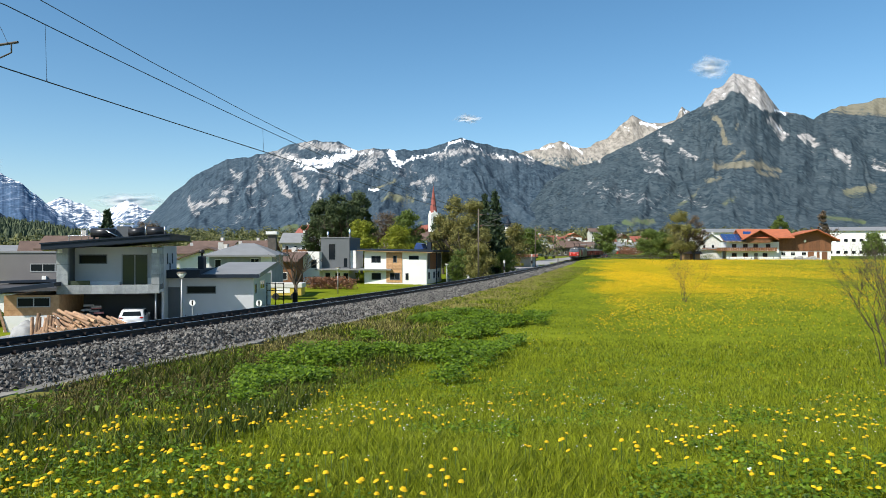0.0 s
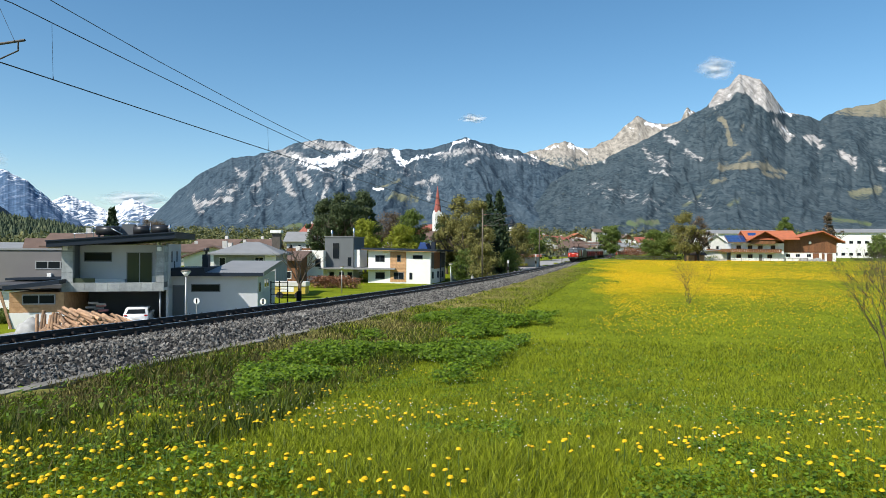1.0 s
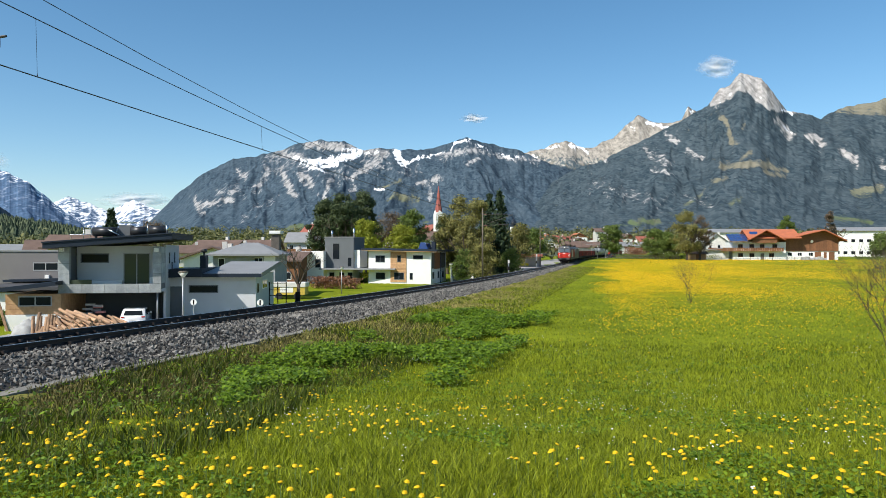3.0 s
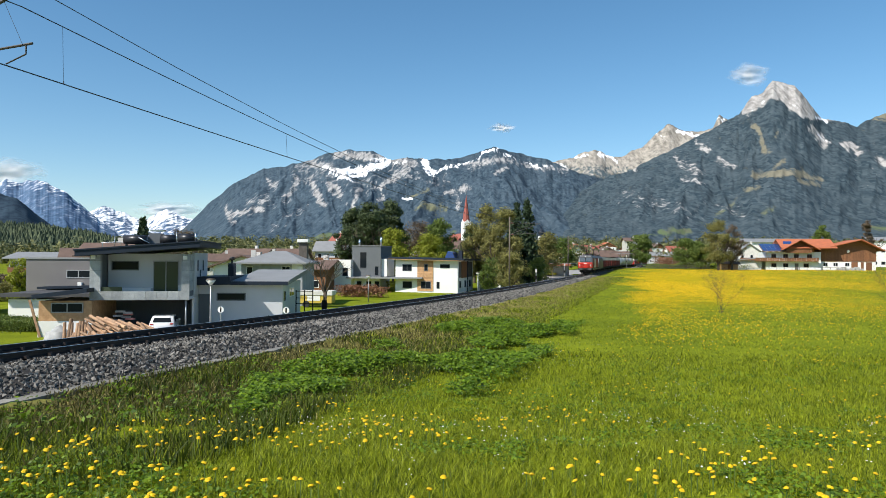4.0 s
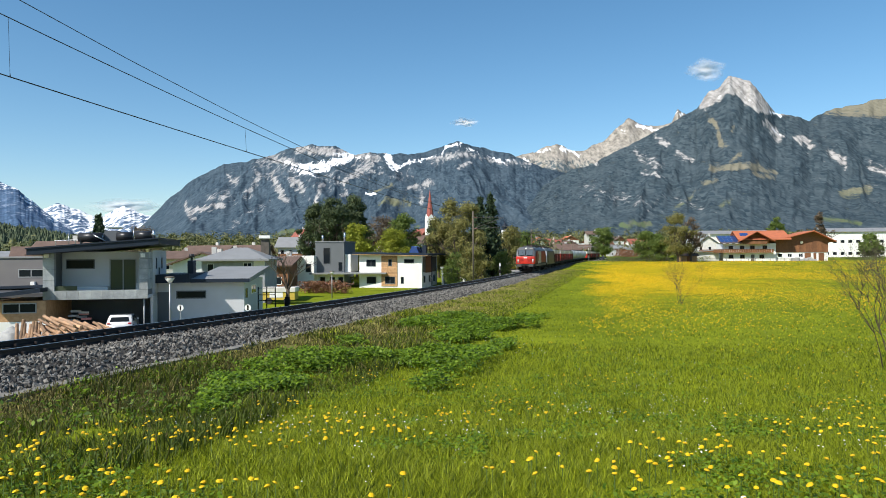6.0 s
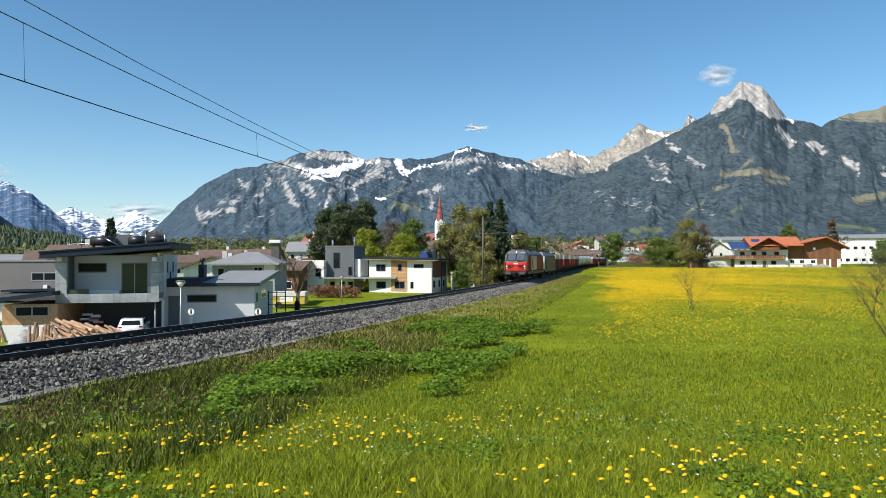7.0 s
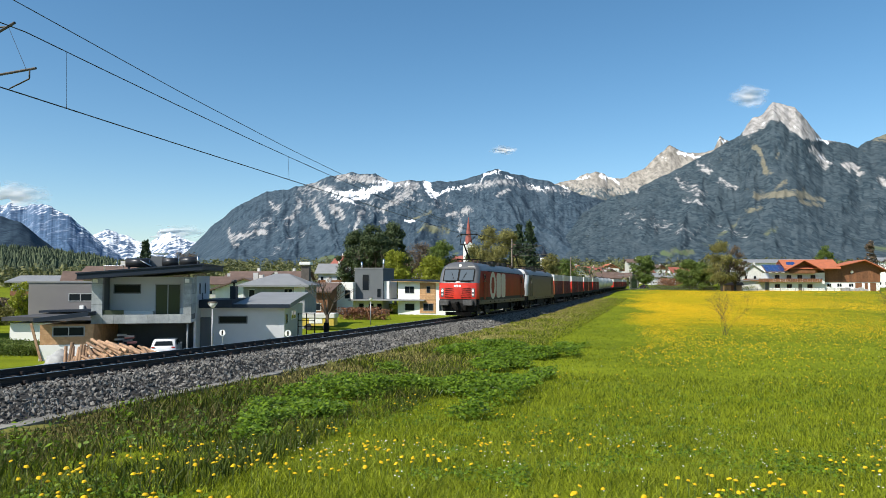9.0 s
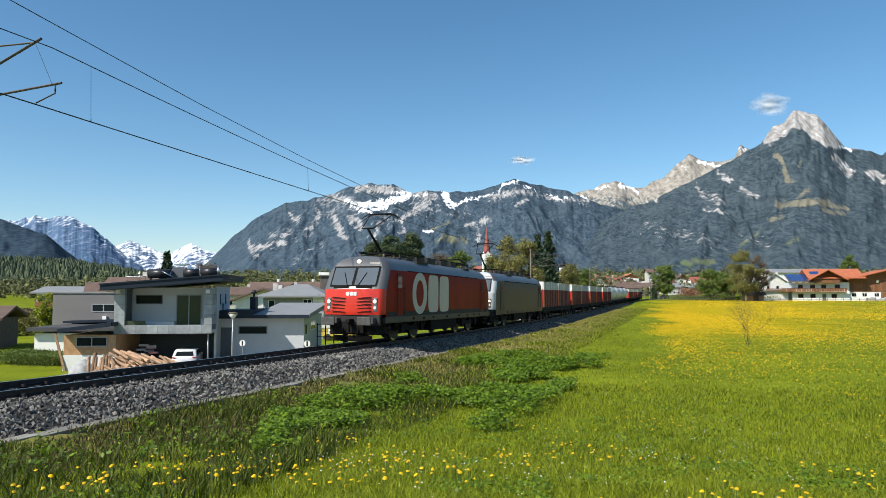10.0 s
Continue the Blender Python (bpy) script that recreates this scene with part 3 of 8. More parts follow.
M_DECAL = mat("pale_grey_lettering_film", (0.45, 0.43, 0.40), 0.35, var=0.1, scale=2)
M_WHITEP = mat("white_paint", (0.78, 0.77, 0.74), 0.5, var=0.1, scale=2)
M_SILVER = mat("silver_grey_paint", (0.5, 0.51, 0.52), 0.3, var=0.08, scale=1.5)
M_SLATEP = mat("slate_grey_paint", (0.048, 0.050, 0.048), 0.4, var=0.12, scale=1, spec=0.15)
M_BROWN = mat("container_brown_red", (0.20, 0.035, 0.03), 0.6, var=0.35, scale=1.2, second=(0.10, 0.03, 0.028))
M_CREAM = mat("container_pale_paint", (0.62, 0.60, 0.56), 0.6, var=0.2, scale=1.2)
M_SILO = mat("silo_pale_grey", (0.58, 0.57, 0.55), 0.45, var=0.2, scale=0.9, second=(0.42, 0.41, 0.39))
M_WSCREEN = glass_mat("windscreen_glass", (0.075, 0.095, 0.11), 0.05, 0.9)
M_GLASS = glass_mat("dark_window_glass", (0.012, 0.016, 0.02), 0.04, 0.12)
M_CLAMP = glass_mat("lamp_lens", (0.6, 0.6, 0.55), 0.1)
M_GLOW = bpy.data.materials.new("headlight_glow")
M_GLOW.use_nodes = True
M_GLOW.node_tree.nodes["Principled BSDF"].inputs["Emission Color"].default_value = (1, 0.93, 0.72, 1)
M_GLOW.node_tree.nodes["Principled BSDF"].inputs["Emission Strength"].default_value = 0.7
M_COPPER = mat("isolator_brown", (0.14, 0.06, 0.045), 0.4, var=0.1)
M_MASTS = mat("weathered_mast_steel", (0.16, 0.13, 0.10), 0.7, 0.2, var=0.25, scale=3)
M_ARM = mat("bracket_dark_steel", (0.06, 0.055, 0.05), 0.6, 0.3, var=0.2, scale=3)
M_WIRE = mat("wire_dark", (0.03, 0.035, 0.045), 0.5, 0.3, var=0.1)
M_GALV = mat("galvanised_steel", (0.36, 0.37, 0.38), 0.45, 0.5, var=0.15, scale=3)

SPEED = 19.6
S_END = s_of(31.0) - 0.35


def front_s(t):
    return S_END + SPEED * (10.0 - t)


def vehicle_pose(s, length):
    """Local y points back along the train, x to the meadow's side; origin at the front buffers on the rails."""
    a, b = on_track(s + length * 0.22), on_track(s + length * 0.78)
    y = (b - a).normalized()
    x = Vector((y.y, -y.x, 0)).normalized()
    z = x.cross(y)
    o = (a + b) / 2 - y * length / 2
    return Matrix(((x.x, y.x, z.x, o.x), (x.y, y.y, z.y, o.y), (x.z, y.z, z.z, o.z), (0, 0, 0, 1)))


TRAIN = []
# half section of a locomotive body, from sill to ridge: (x, z)
SECT = [(1.47, 1.18), (1.49, 1.5), (1.49, 2.35), (1.48, 2.9), (1.45, 3.22), (1.32, 3.5), (1.08, 3.7), (0.75, 3.81), (0.0, 3.85)]


def face_y(z):
    """How far back the cab's face lies at height z."""
    return float(np.interp(z, (1.18, 1.5, 2.35, 2.5, 3.5, 3.7, 3.81, 3.85), (0.66, 0.60, 0.66, 0.74, 1.32, 1.52, 1.75, 2.0)))


def strip(bm, rows, smooth=True):
    """Faces between rows of points."""
    vs = [[bm.verts.new(p) for p in r] for r in rows]
    for a, b in zip(vs, vs[1:]):
        for i in range(len(a) - 1):
            try:
                bm.faces.new((a[i], a[i + 1], b[i + 1], b[i])).smooth = smooth
            except ValueError:
                pass
    return bm


def both_ends(bm, L, mirror_x=True):
    """Doubles what was built near the front side +x: to -x and to the rear end."""
    def doubled(fn):
        geo = bmesh.ops.duplicate(bm, geom=list(bm.verts) + list(bm.edges) + list(bm.faces))["geom"]
        for v in geo:
            if isinstance(v, bmesh.types.BMVert):
                v.co = fn(v.co)
        bmesh.ops.reverse_faces(bm, faces=[g for g in geo if isinstance(g, bmesh.types.BMFace)])
    if mirror_x:
        doubled(lambda c: Vector((-c.x, c.y, c.z)))
    if L:
        doubled(lambda c: Vector((c.x, L - c.y, c.z)))
    return bm


def front_and_rear(name, bm, material, e, L):
    """Mirrors a half face to both sides and makes it twice, at the front and at the rear."""
    both_ends(bm, 0)
    other = bm.copy()
    for v in other.verts:
        v.co.y = L - v.co.y
    bmesh.ops.reverse_faces(other, faces=list(other.faces))
    part(name, bm, material, e)
    part(name, other, material, e)


def wheel(parent, x, y, r):
    bm = bmesh.new()
    o = 0.07 if x > 0 else -0.07
    tube(bm, (x - 0.065, y, r), (x + 0.065, y, r), r, n=20)
    tube(bm, (x, y, r), (x + o * 1.6, y, r), r * 0.32, r * 0.22, n=12)
    return part("wheel", bm, M_WHEEL, parent)


def bogie(e, y, base, r, frame_mat):
    b = part("bogie", prism(prism(bmesh.new(), [(y - base / 2 - 0.75, 0.75), (y - base / 2 - 0.5, 0.98), (y - 0.6, 0.98), (y - 0.3, 0.72), (y + 0.3, 0.72), (y + 0.6, 0.98), (y + base / 2 + 0.5, 0.98), (y + base / 2 + 0.75, 0.75), (y + base / 2 + 0.4, 0.55), (y + 0.5, 0.5), (y - 0.5, 0.5), (y - base / 2 - 0.4, 0.55)], "x", 0.98, 1.18),
                            [(y - base / 2 - 0.75, 0.75), (y - base / 2 - 0.5, 0.98), (y + base / 2 + 0.5, 0.98), (y + base / 2 + 0.75, 0.75), (y + base / 2 + 0.4, 0.55), (y - base / 2 - 0.4, 0.55)], "x", -1.18, -0.98), frame_mat, e)
    part("motor_case", boxed(-0.66, 0.66, y - base / 2 - 0.55, y + base / 2 + 0.55, 0.3, 0.93, bevel=0.08), M_UNDER, b)
    for yy in (y - base / 2, y + base / 2):
        for x in (-0.75, 0.75):
            wheel(b, x, yy, r)
        for sx in (-1, 1):
            ax = bmesh.new()
            box(ax, min(sx * 1.16, sx * 1.3), max(sx * 1.16, sx * 1.3), yy - 0.2, yy + 0.2, r - 0.2, r + 0.2, bevel=0.04)
            tube(ax, (sx * 1.12, yy - 0.42, 0.62), (sx * 1.12, yy - 0.42, 1.1), 0.11, n=10)
            tube(ax, (sx * 1.12, yy + 0.42, 0.62), (sx * 1.12, yy + 0.42, 1.1), 0.11, n=10)
            part("axle_box", ax, M_UNDER, b)
        mk = bmesh.new()
        for k in range(4):
            a0, a1 = -2.2 + k * 0.2, -2.2 + (k + 1) * 0.2
            q = [mk.verts.new((0.822, yy + math.cos(a) * rr, r + math.sin(a) * rr)) for a, rr in ((a0, r * 0.8), (a1, r * 0.8), (a1, r * 0.92), (a0, r * 0.92))]
            mk.faces.new(q)
        part("wheel_mark", mk, M_YELLOW, b)
    return b


def pantograph(e, y, up):
    p = part("pantograph_base", box(box(box(bmesh.new(), 0.55, 0.65, y - 0.7, y + 0.7, 4.02, 4.1), -0.65, -0.55, y - 0.7, y + 0.7, 4.02, 4.1), -0.56, 0.56, y - 0.1, y + 0.1, 4.03, 4.09), M_UNDER, e)
    for sx in (-0.6, 0.6):
        for yy in (y - 0.6, y + 0.6):
            part("isolator", tube(bmesh.new(), (sx, yy, 3.72), (sx, yy, 4.04), 0.07, 0.05, n=8), M_COPPER, p)
    arm = bmesh.new()
    if up:
        knee, top = (0, y - 1.15, 5.15), (0, y + 0.35, 5.93)
        tube(arm, (0, y + 0.5, 4.1), knee, 0.07, 0.05)
        tube(arm, (0.1, y + 0.1, 4.1), (0.1, y - 1.2, 5.05), 0.02)
        tube(arm, (-0.28, knee[1], knee[2]), (-0.6, top[1], top[2]), 0.025)
        tube(arm, (0.28, knee[1], knee[2]), (0.6, top[1], top[2]), 0.025)
        tube(arm, (-0.3, knee[1], knee[2]), (0.3, knee[1], knee[2]), 0.04)
    else:
        top = (0, y - 0.9, 4.3)
        tube(arm, (0, y - 0.5, 4.1), (0, y + 1.1, 4.22), 0.07, 0.05)
        tube(arm, (-0.28, y + 1.1, 4.22), (-0.6, top[1], top[2]), 0.025)
        tube(arm, (0.28, y + 1.1, 4.22), (0.6, top[1], top[2]), 0.025)
    part("pantograph_arm", arm, M_UNDER, p)
    hd = bmesh.new()
    for yy in (top[1] - 0.16, top[1] + 0.16):
        tube(hd, (-0.62, yy, top[2] + 0.06), (0.62, yy, top[2] + 0.06), 0.028)
        for sx in (-1, 1):
            tube(hd, (sx * 0.62, yy, top[2] + 0.06), (sx * 0.97, yy, top[2] - 0.16), 0.02)
    tube(hd, (-0.6, top[1] - 0.16, top[2]), (-0.6, top[1] + 0.16, top[2]), 0.02)
    tube(hd, (0.6, top[1] - 0.16, top[2]), (0.6, top[1] + 0.16, top[2]), 0.02)
    part("contact_head", hd, M_UNDER, p)


def buffers(e, L):
    for yb, s in ((0.0, 1), (L, -1)):
        for x in (-0.875, 0.875):
            bm = bmesh.new()
            box(bm, x - 0.33, x + 0.33, min(yb, yb + s * 0.07), max(yb, yb + s * 0.07), 0.86, 1.22, bevel=0.03)
            tube(bm, (x, yb + s * 0.06, 1.04), (x, yb + s * 0.66, 1.04), 0.14, 0.17, n=12)
            box(bm, x - 0.3, x + 0.3, min(yb + s * 0.3, yb + s * 0.75), max(yb + s * 0.3, yb + s * 0.75), 0.9, 1.18, bevel=0.03)
            part("buffer", bm, M_BUFF, e)


def locomotive(name, label, mats, up, decal):
    side_m, low_m, mask_m, roof_m, skirt_m = mats
    L = 18.98
    e = thing(name, Matrix(), label, "locomotive")
    # side walls, split from the roof at the gutter
    y0, y1 = 2.1, L - 2.1

    def ring(y, pts, cx=1.0):
        return [(x * cx, y, z) for x, z in pts]
    lower, upper = SECT[:5], SECT[4:]

    def end_ring(pts, k):
        """k 0: the face, narrow; 1: the full corner; further back the plain section."""
        cx, back = ((0.84, 0.0), (0.95, 0.1), (1.0, 0.36))[k]
        return [(x * cx, face_y(z) + back, z) for x, z in pts]
    sides = bmesh.new()
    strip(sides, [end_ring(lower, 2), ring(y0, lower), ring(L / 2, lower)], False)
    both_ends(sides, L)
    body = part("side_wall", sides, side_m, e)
    rf = bmesh.new()
    strip(rf, [end_ring(upper, 0), end_ring(upper, 1), end_ring(upper, 2), ring(2.3, upper), ring(L / 2, upper)])
    part("roof", both_ends(rf, L), roof_m, e)
    zl = [(1.47, 1.3), (1.49, 1.5), (1.49, 2.38)]
    zm = [(1.49, 2.38), (1.49, 2.5), (1.48, 2.9), (1.45, 3.22)]
    for nm, zs, m in (("lower_front", zl, low_m), ("cab_mask", zm, mask_m)):
        fb = bmesh.new()
        mid = [(0.0, face_y(z) - 0.06, z) for x, z in zs]
        half = [(x * 0.45, face_y(z) - 0.045, z) for x, z in zs]
        strip(fb, [mid, half, end_ring(zs, 0), end_ring(zs, 1), end_ring(zs, 2)])
        for v in fb.verts:
            v.co.y -= 0.004
        front_and_rear(nm, fb, m, e, L)
    # upper face between the windscreen and the roof
    top = [(1.45, 3.22), (1.32, 3.5), (1.08, 3.7), (0.75, 3.81), (0.0, 3.85)]
    fb = bmesh.new()
    strip(fb, [[(0.0, face_y(z) - 0.06 * (3.85 - z) / 0.6, z) for x, z in top], [(x * 0.45, face_y(z) - 0.03 * (3.85 - z) / 0.6, z) for x, z in top], end_ring(top, 0)])
    front_and_rear("brow", fb, mask_m, e, L)
    # two windscreens, slightly proud
    for s in (-1, 1):
        for back in (False, True):
            g = bmesh.new()
            zz = (2.56, 2.8, 3.05, 3.3)
            rows = []
            for xi in (0.07, 0.5, 0.93):
                rows.append([(s * (xi * (1.16 if xi > 0.5 else 1) + 0.0), (face_y(z) - 0.078 + 0.02 * xi ** 2), z) for z in zz])
            strip(g, rows)
            if back:
                for v in g.verts:
                    v.co.y = L - v.co.y
            part("windscreen", g, M_WSCREEN, e)
            fr = bmesh.new()
            strip(fr, [[(s * xi, face_y(z) - 0.071 + 0.02 * min(xi, 1.0) ** 2, z) for z in (2.5, 2.8, 3.1, 3.37)] for xi in (0.0, 0.5, 1.15)])
            for v in fr.verts:
                v.co.y = L - v.co.y if back else v.co.y
            part("windscreen_seal", fr, M_UNDER, e)
            if not back:
                wp = bmesh.new()
                tube(wp, (s * 0.25, face_y(2.5) - 0.1, 2.5), (s * 0.55, face_y(3.1) - 0.1, 3.1), 0.014, n=5)
                part("wiper", wp, M_UNDER, e)
                tr = bmesh.new()
                box(tr, s * 0.55 - 0.38, s * 0.55 + 0.38, face_y(2.46) - 0.09, face_y(2.46) - 0.05, 2.42, 2.53, bevel=0.01)
                part("sill_grille", tr, M_UNDER, e)
    for s in (-1, 1):
        for yb, d in ((0.0, 1), (L, -1)):
            hl = bmesh.new()
            yy = yb + d * 0.60
            box(hl, s * 1.13 - 0.12, s * 1.13 + 0.12, min(yy - d * 0.02, yy + d * 0.2), max(yy - d * 0.02, yy + d * 0.2), 1.42, 2.02, bevel=0.05)
            h = part("headlight", hl, M_MASK, e)
            ln = bmesh.new()
            tube(ln, (s * 1.13, yy - d * 0.03, 1.86), (s * 1.13, yy, 1.86), 0.08, n=14)
            part("lens", ln, M_GLOW if yb == 0.0 else M_CLAMP, h)
            ln = bmesh.new()
            tube(ln, (s * 1.13, yy - d * 0.03, 1.6), (s * 1.13, yy, 1.6), 0.07, n=14)
            part("lens", ln, M_CLAMP, h)
    tl = bmesh.new()
    tube(tl, (0, face_y(3.55) - 0.12, 3.58), (0, face_y(3.55) + 0.05, 3.58), 0.085, n=14)
    part("top_headlight", tl, M_GLOW, e)
    nb = boxed(0.55, 1.05, face_y(3.5) - 0.03, face_y(3.5), 3.46, 3.54)
    part("number_bar", nb, M_DECAL, e)
    # red front: cooling slats and the plain emblem
    for k in range(5):
        for s in (-1, 1):
            sl = bmesh.new()
            z = 1.42 + k * 0.145
            for x0, x1, za, zb in ((0.30, 0.62, z - 0.03, z), (0.62, 0.95, z, z + 0.02)):
                prism(sl, [(s * x0, za), (s * x1, zb), (s * x1, zb + 0.028), (s * x0, za + 0.028)], "y", 0.53, 0.62)
            part("front_slat", sl, M_UNDER, e)
    em = bmesh.new()
    tube(em, (-0.2, 0.575, 2.18), (-0.2, 0.6, 2.18), 0.085, n=14)
    box(em, -0.09, 0.06, 0.575, 0.6, 2.1, 2.26, bevel=0.01)
    box(em, 0.09, 0.24, 0.575, 0.6, 2.1, 2.26, bevel=0.01)
    part("emblem", em, M_WHITEP, e)
    # skirt, sole bar, coupling, plough
    part("drag_gear", box(boxed(-1.15, 1.15, 0.75, 1.7, 0.42, 1.2, bevel=0.04), -0.6, 0.6, 0.55, 0.75, 0.5, 1.0), M_UNDER, e, "black brake hoses and drag gear under the beam")
    part("sole_bar", box(box(bmesh.new(), 1.36, 1.50, 0.95, L - 0.95, 0.92, 1.2, bevel=0.02), -1.50, -1.36, 0.95, L - 0.95, 0.92, 1.2, bevel=0.02), skirt_m, e)
    part("underframe", boxed(-1.36, 1.36, 0.8, L - 0.8, 0.95, 1.2), M_UNDER, e)
    part("machine_case", boxed(-1.3, 1.3, 7.3, L - 7.3, 0.38, 0.95, bevel=0.06), M_UNDER, e)
    for yb, d in ((0.0, 1), (L, -1)):
        bb = boxed(-1.35, 1.35, min(yb + d * 0.62, yb + d * 0.85), max(yb + d * 0.62, yb + d * 0.85), 0.82, 1.3, bevel=0.03)
        part("buffer_beam", bb, M_DUSTY, e)
        cp = bmesh.new()
        box(cp, -0.1, 0.1, min(yb + d * 0.2, yb + d * 0.7), max(yb + d * 0.2, yb + d * 0.7), 0.95, 1.12, bevel=0.03)
        tube(cp, (0, yb + d * 0.3, 0.98), (0, yb + d * 0.42, 0.55), 0.045)
        for s in (-0.35, 0.35):
            tube(cp, (s, yb + d * 0.6, 0.98), (s * 1.1, yb + d * 0.5, 0.5), 0.03)
            tube(cp, (s * 1.1, yb + d * 0.5, 0.5), (s * 0.8, yb + d * 0.66, 0.42), 0.03)
        part("coupling", cp, M_UNDER, e)
        pl = bmesh.new()
        pts = [(-0.95, 0.0), (-0.5, -0.14), (0.5, -0.14), (0.95, 0.0)]
        rows = [[(x, yb + d * (0.75 + o), z + (0.06 if abs(x) > 1 else 0)) for x, o in pts] for z in (0.14, 0.28, 0.40)]
        strip(pl, rows, False)
        bmesh.ops.solidify(pl, geom=list(pl.faces), thickness=0.03)
        part("rail_guard", pl, M_UNDER, e)
        for x in (-1.34, 1.34):
            st = bmesh.new()
            for z in (0.45, 0.72):
                box(st, x - 0.12, x + 0.12, yb + d * 1.5 - 0.2, yb + d * 1.5 + 0.2, z, z + 0.03)
            for o in (-0.2, 0.2):
                box(st, x - 0.02, x + 0.02, yb + d * 1.5 + o - 0.02, yb + d * 1.5 + o + 0.02, 0.45, 1.0)
            part("steps", st, M_DUSTY, e)
    buffers(e, L)
    for y in (L / 2 - 4.75, L / 2 + 4.75):
        bogie(e, y, 2.6, 0.625, M_UNDER)
    # cab doors, handrails, louvres
    for yy in (2.55, L - 2.55):
        for s in (-1, 1):
            d = part("cab_door", boxed(min(s * 1.492, s * 1.503), max(s * 1.492, s * 1.503), yy - 0.33, yy + 0.33, 1.25, 3.1, bevel=0.004), side_m, e)
            part("door_window", boxed(min(s * 1.500, s * 1.512), max(s * 1.500, s * 1.512), yy - 0.24, yy + 0.24, 2.45, 3.0, bevel=0.004), M_GLASS, d)
            for o in (-0.45, 0.45):
                hr = bmesh.new()
                tube(hr, (s * 1.56, yy + o, 1.3), (s * 1.56, yy + o, 2.5), 0.018, n=6)
                tube(hr, (s * 1.48, yy + o, 1.3), (s * 1.56, yy + o, 1.3), 0.015, n=5)
                tube(hr, (s * 1.48, yy + o, 2.5), (s * 1.56, yy + o, 2.5), 0.015, n=5)
                part("handrail", hr, M_DUSTY, d)
    gut = bmesh.new()
    for k in range(40):
        y = 3.6 + k * 0.3
        box(gut, 1.43, 1.475, y, y + 0.18, 3.2, 3.25)
        box(gut, -1.475, -1.43, y, y + 0.18, 3.2, 3.25)
    tagged(part("gutter_louvres", gut, M_UNDER, e), kind="stuff")
    jk = bmesh.new()
    for y in (4.2, 5.6, 7.0, 9.2, 11.4, 13.0, 14.4, 15.6):
        for s in (-1, 1):
            box(jk, min(s * 1.5, s * 1.53), max(s * 1.5, s * 1.53), y, y + 0.16, 1.02, 1.12)
    tagged(part("jacking_points", jk, M_UNDER, e), kind="stuff")
    if decal:
        # large plain pale shapes on both sides: a ring and two rounded blocks
        for s in (-1, 1):
            dc = bmesh.new()
            x = s * 1.4955
            cy, n = 5.15, 32
            for i in range(n):
                a0, a1 = 2 * math.pi * i / n, 2 * math.pi * (i + 1) / n
                q = [dc.verts.new((x, cy + math.cos(a) * ry, 2.24 + math.sin(a) * rz)) for a, ry, rz in ((a0, 1.02, 0.98), (a1, 1.02, 0.98), (a1, 0.52, 0.62), (a0, 0.52, 0.62))]
                dc.faces.new(q)
            for c0 in (6.32, 8.05):
                n = 20
                rim = []
                for i in range(n):
                    a = 2 * math.pi * i / n
                    ca, sa = math.cos(a), math.sin(a)
                    rim.append(dc.verts.new((x, c0 + 0.8 + 0.78 * math.copysign(abs(ca) ** 0.35, ca), 2.24 + 0.92 * math.copysign(abs(sa) ** 0.35, sa))))
                dc.faces.new(rim)
            part("side_emblem", dc, M_DECAL, e)
        for s in (-1, 1):
            wd = bmesh.new()
            box(wd, min(s * 1.488, s * 1.494), max(s * 1.488, s * 1.494), 1.25, L - 1.25, 1.2, 1.42)
            part("grey_lower_band", wd, M_DUSTY, e)
    # roof equipment
    eq = bmesh.new()
    for y, w, h in ((5.2, 0.9, 0.12), (6.6, 1.0, 0.16), (8.2, 1.3, 0.22), (10.4, 1.2, 0.18), (12.2, 1.0, 0.2)):
        box(eq, -0.75, 0.75, y, y + w, 3.8, 3.86 + h, bevel=0.03)
    part("roof_case", eq, M_DUSTY, e)
    bus = bmesh.new()
    for k in range(9):
        y = 4.9 + k * 1.1
        tube(bus, (0.5, y, 3.8), (0.5, y, 4.1), 0.05, 0.035, n=7)
        tube(bus, (-0.45, y + 0.3, 3.8), (-0.45, y + 0.3, 4.08), 0.05, 0.035, n=7)
    tagged(part("roof_isolator", bus, M_DUSTY, e), kind="stuff")
    bar = bmesh.new()
    tube(bar, (0.5, 4.6, 4.12), (0.5, 14.2, 4.12), 0.022, n=6)
    tube(bar, (-0.45, 5.0, 4.1), (-0.45, 13.4, 4.1), 0.022, n=6)
    tube(bar, (0.2, 4.2, 4.15), (-0.5, 6.6, 4.2), 0.03, n=6)
    tube(bar, (0.5, 9.3, 4.14), (-0.45, 10.2, 4.1), 0.02, n=6)
    part("roof_busbar", bar, M_UNDER, e)
    part("roof_hatch", boxed(0.95, 1.15, 5.6, 7.2, 3.66, 3.78), M_DUSTY, e)
    part("roof_hatch", boxed(0.95, 1.15, 13.6, 14.6, 3.66, 3.78), M_DUSTY, e)
    pantograph(e, 3.3, up)
    pantograph(e, L - 3.6, False)
    # the body stands tall over its frame
    for ob in e.children_recursive:
        for v in ob.data.vertices:
            if v.co.z > 1.2:
                v.co.z += (min(v.co.z, 4.1) - 1.2) * 0.05
    return e, L


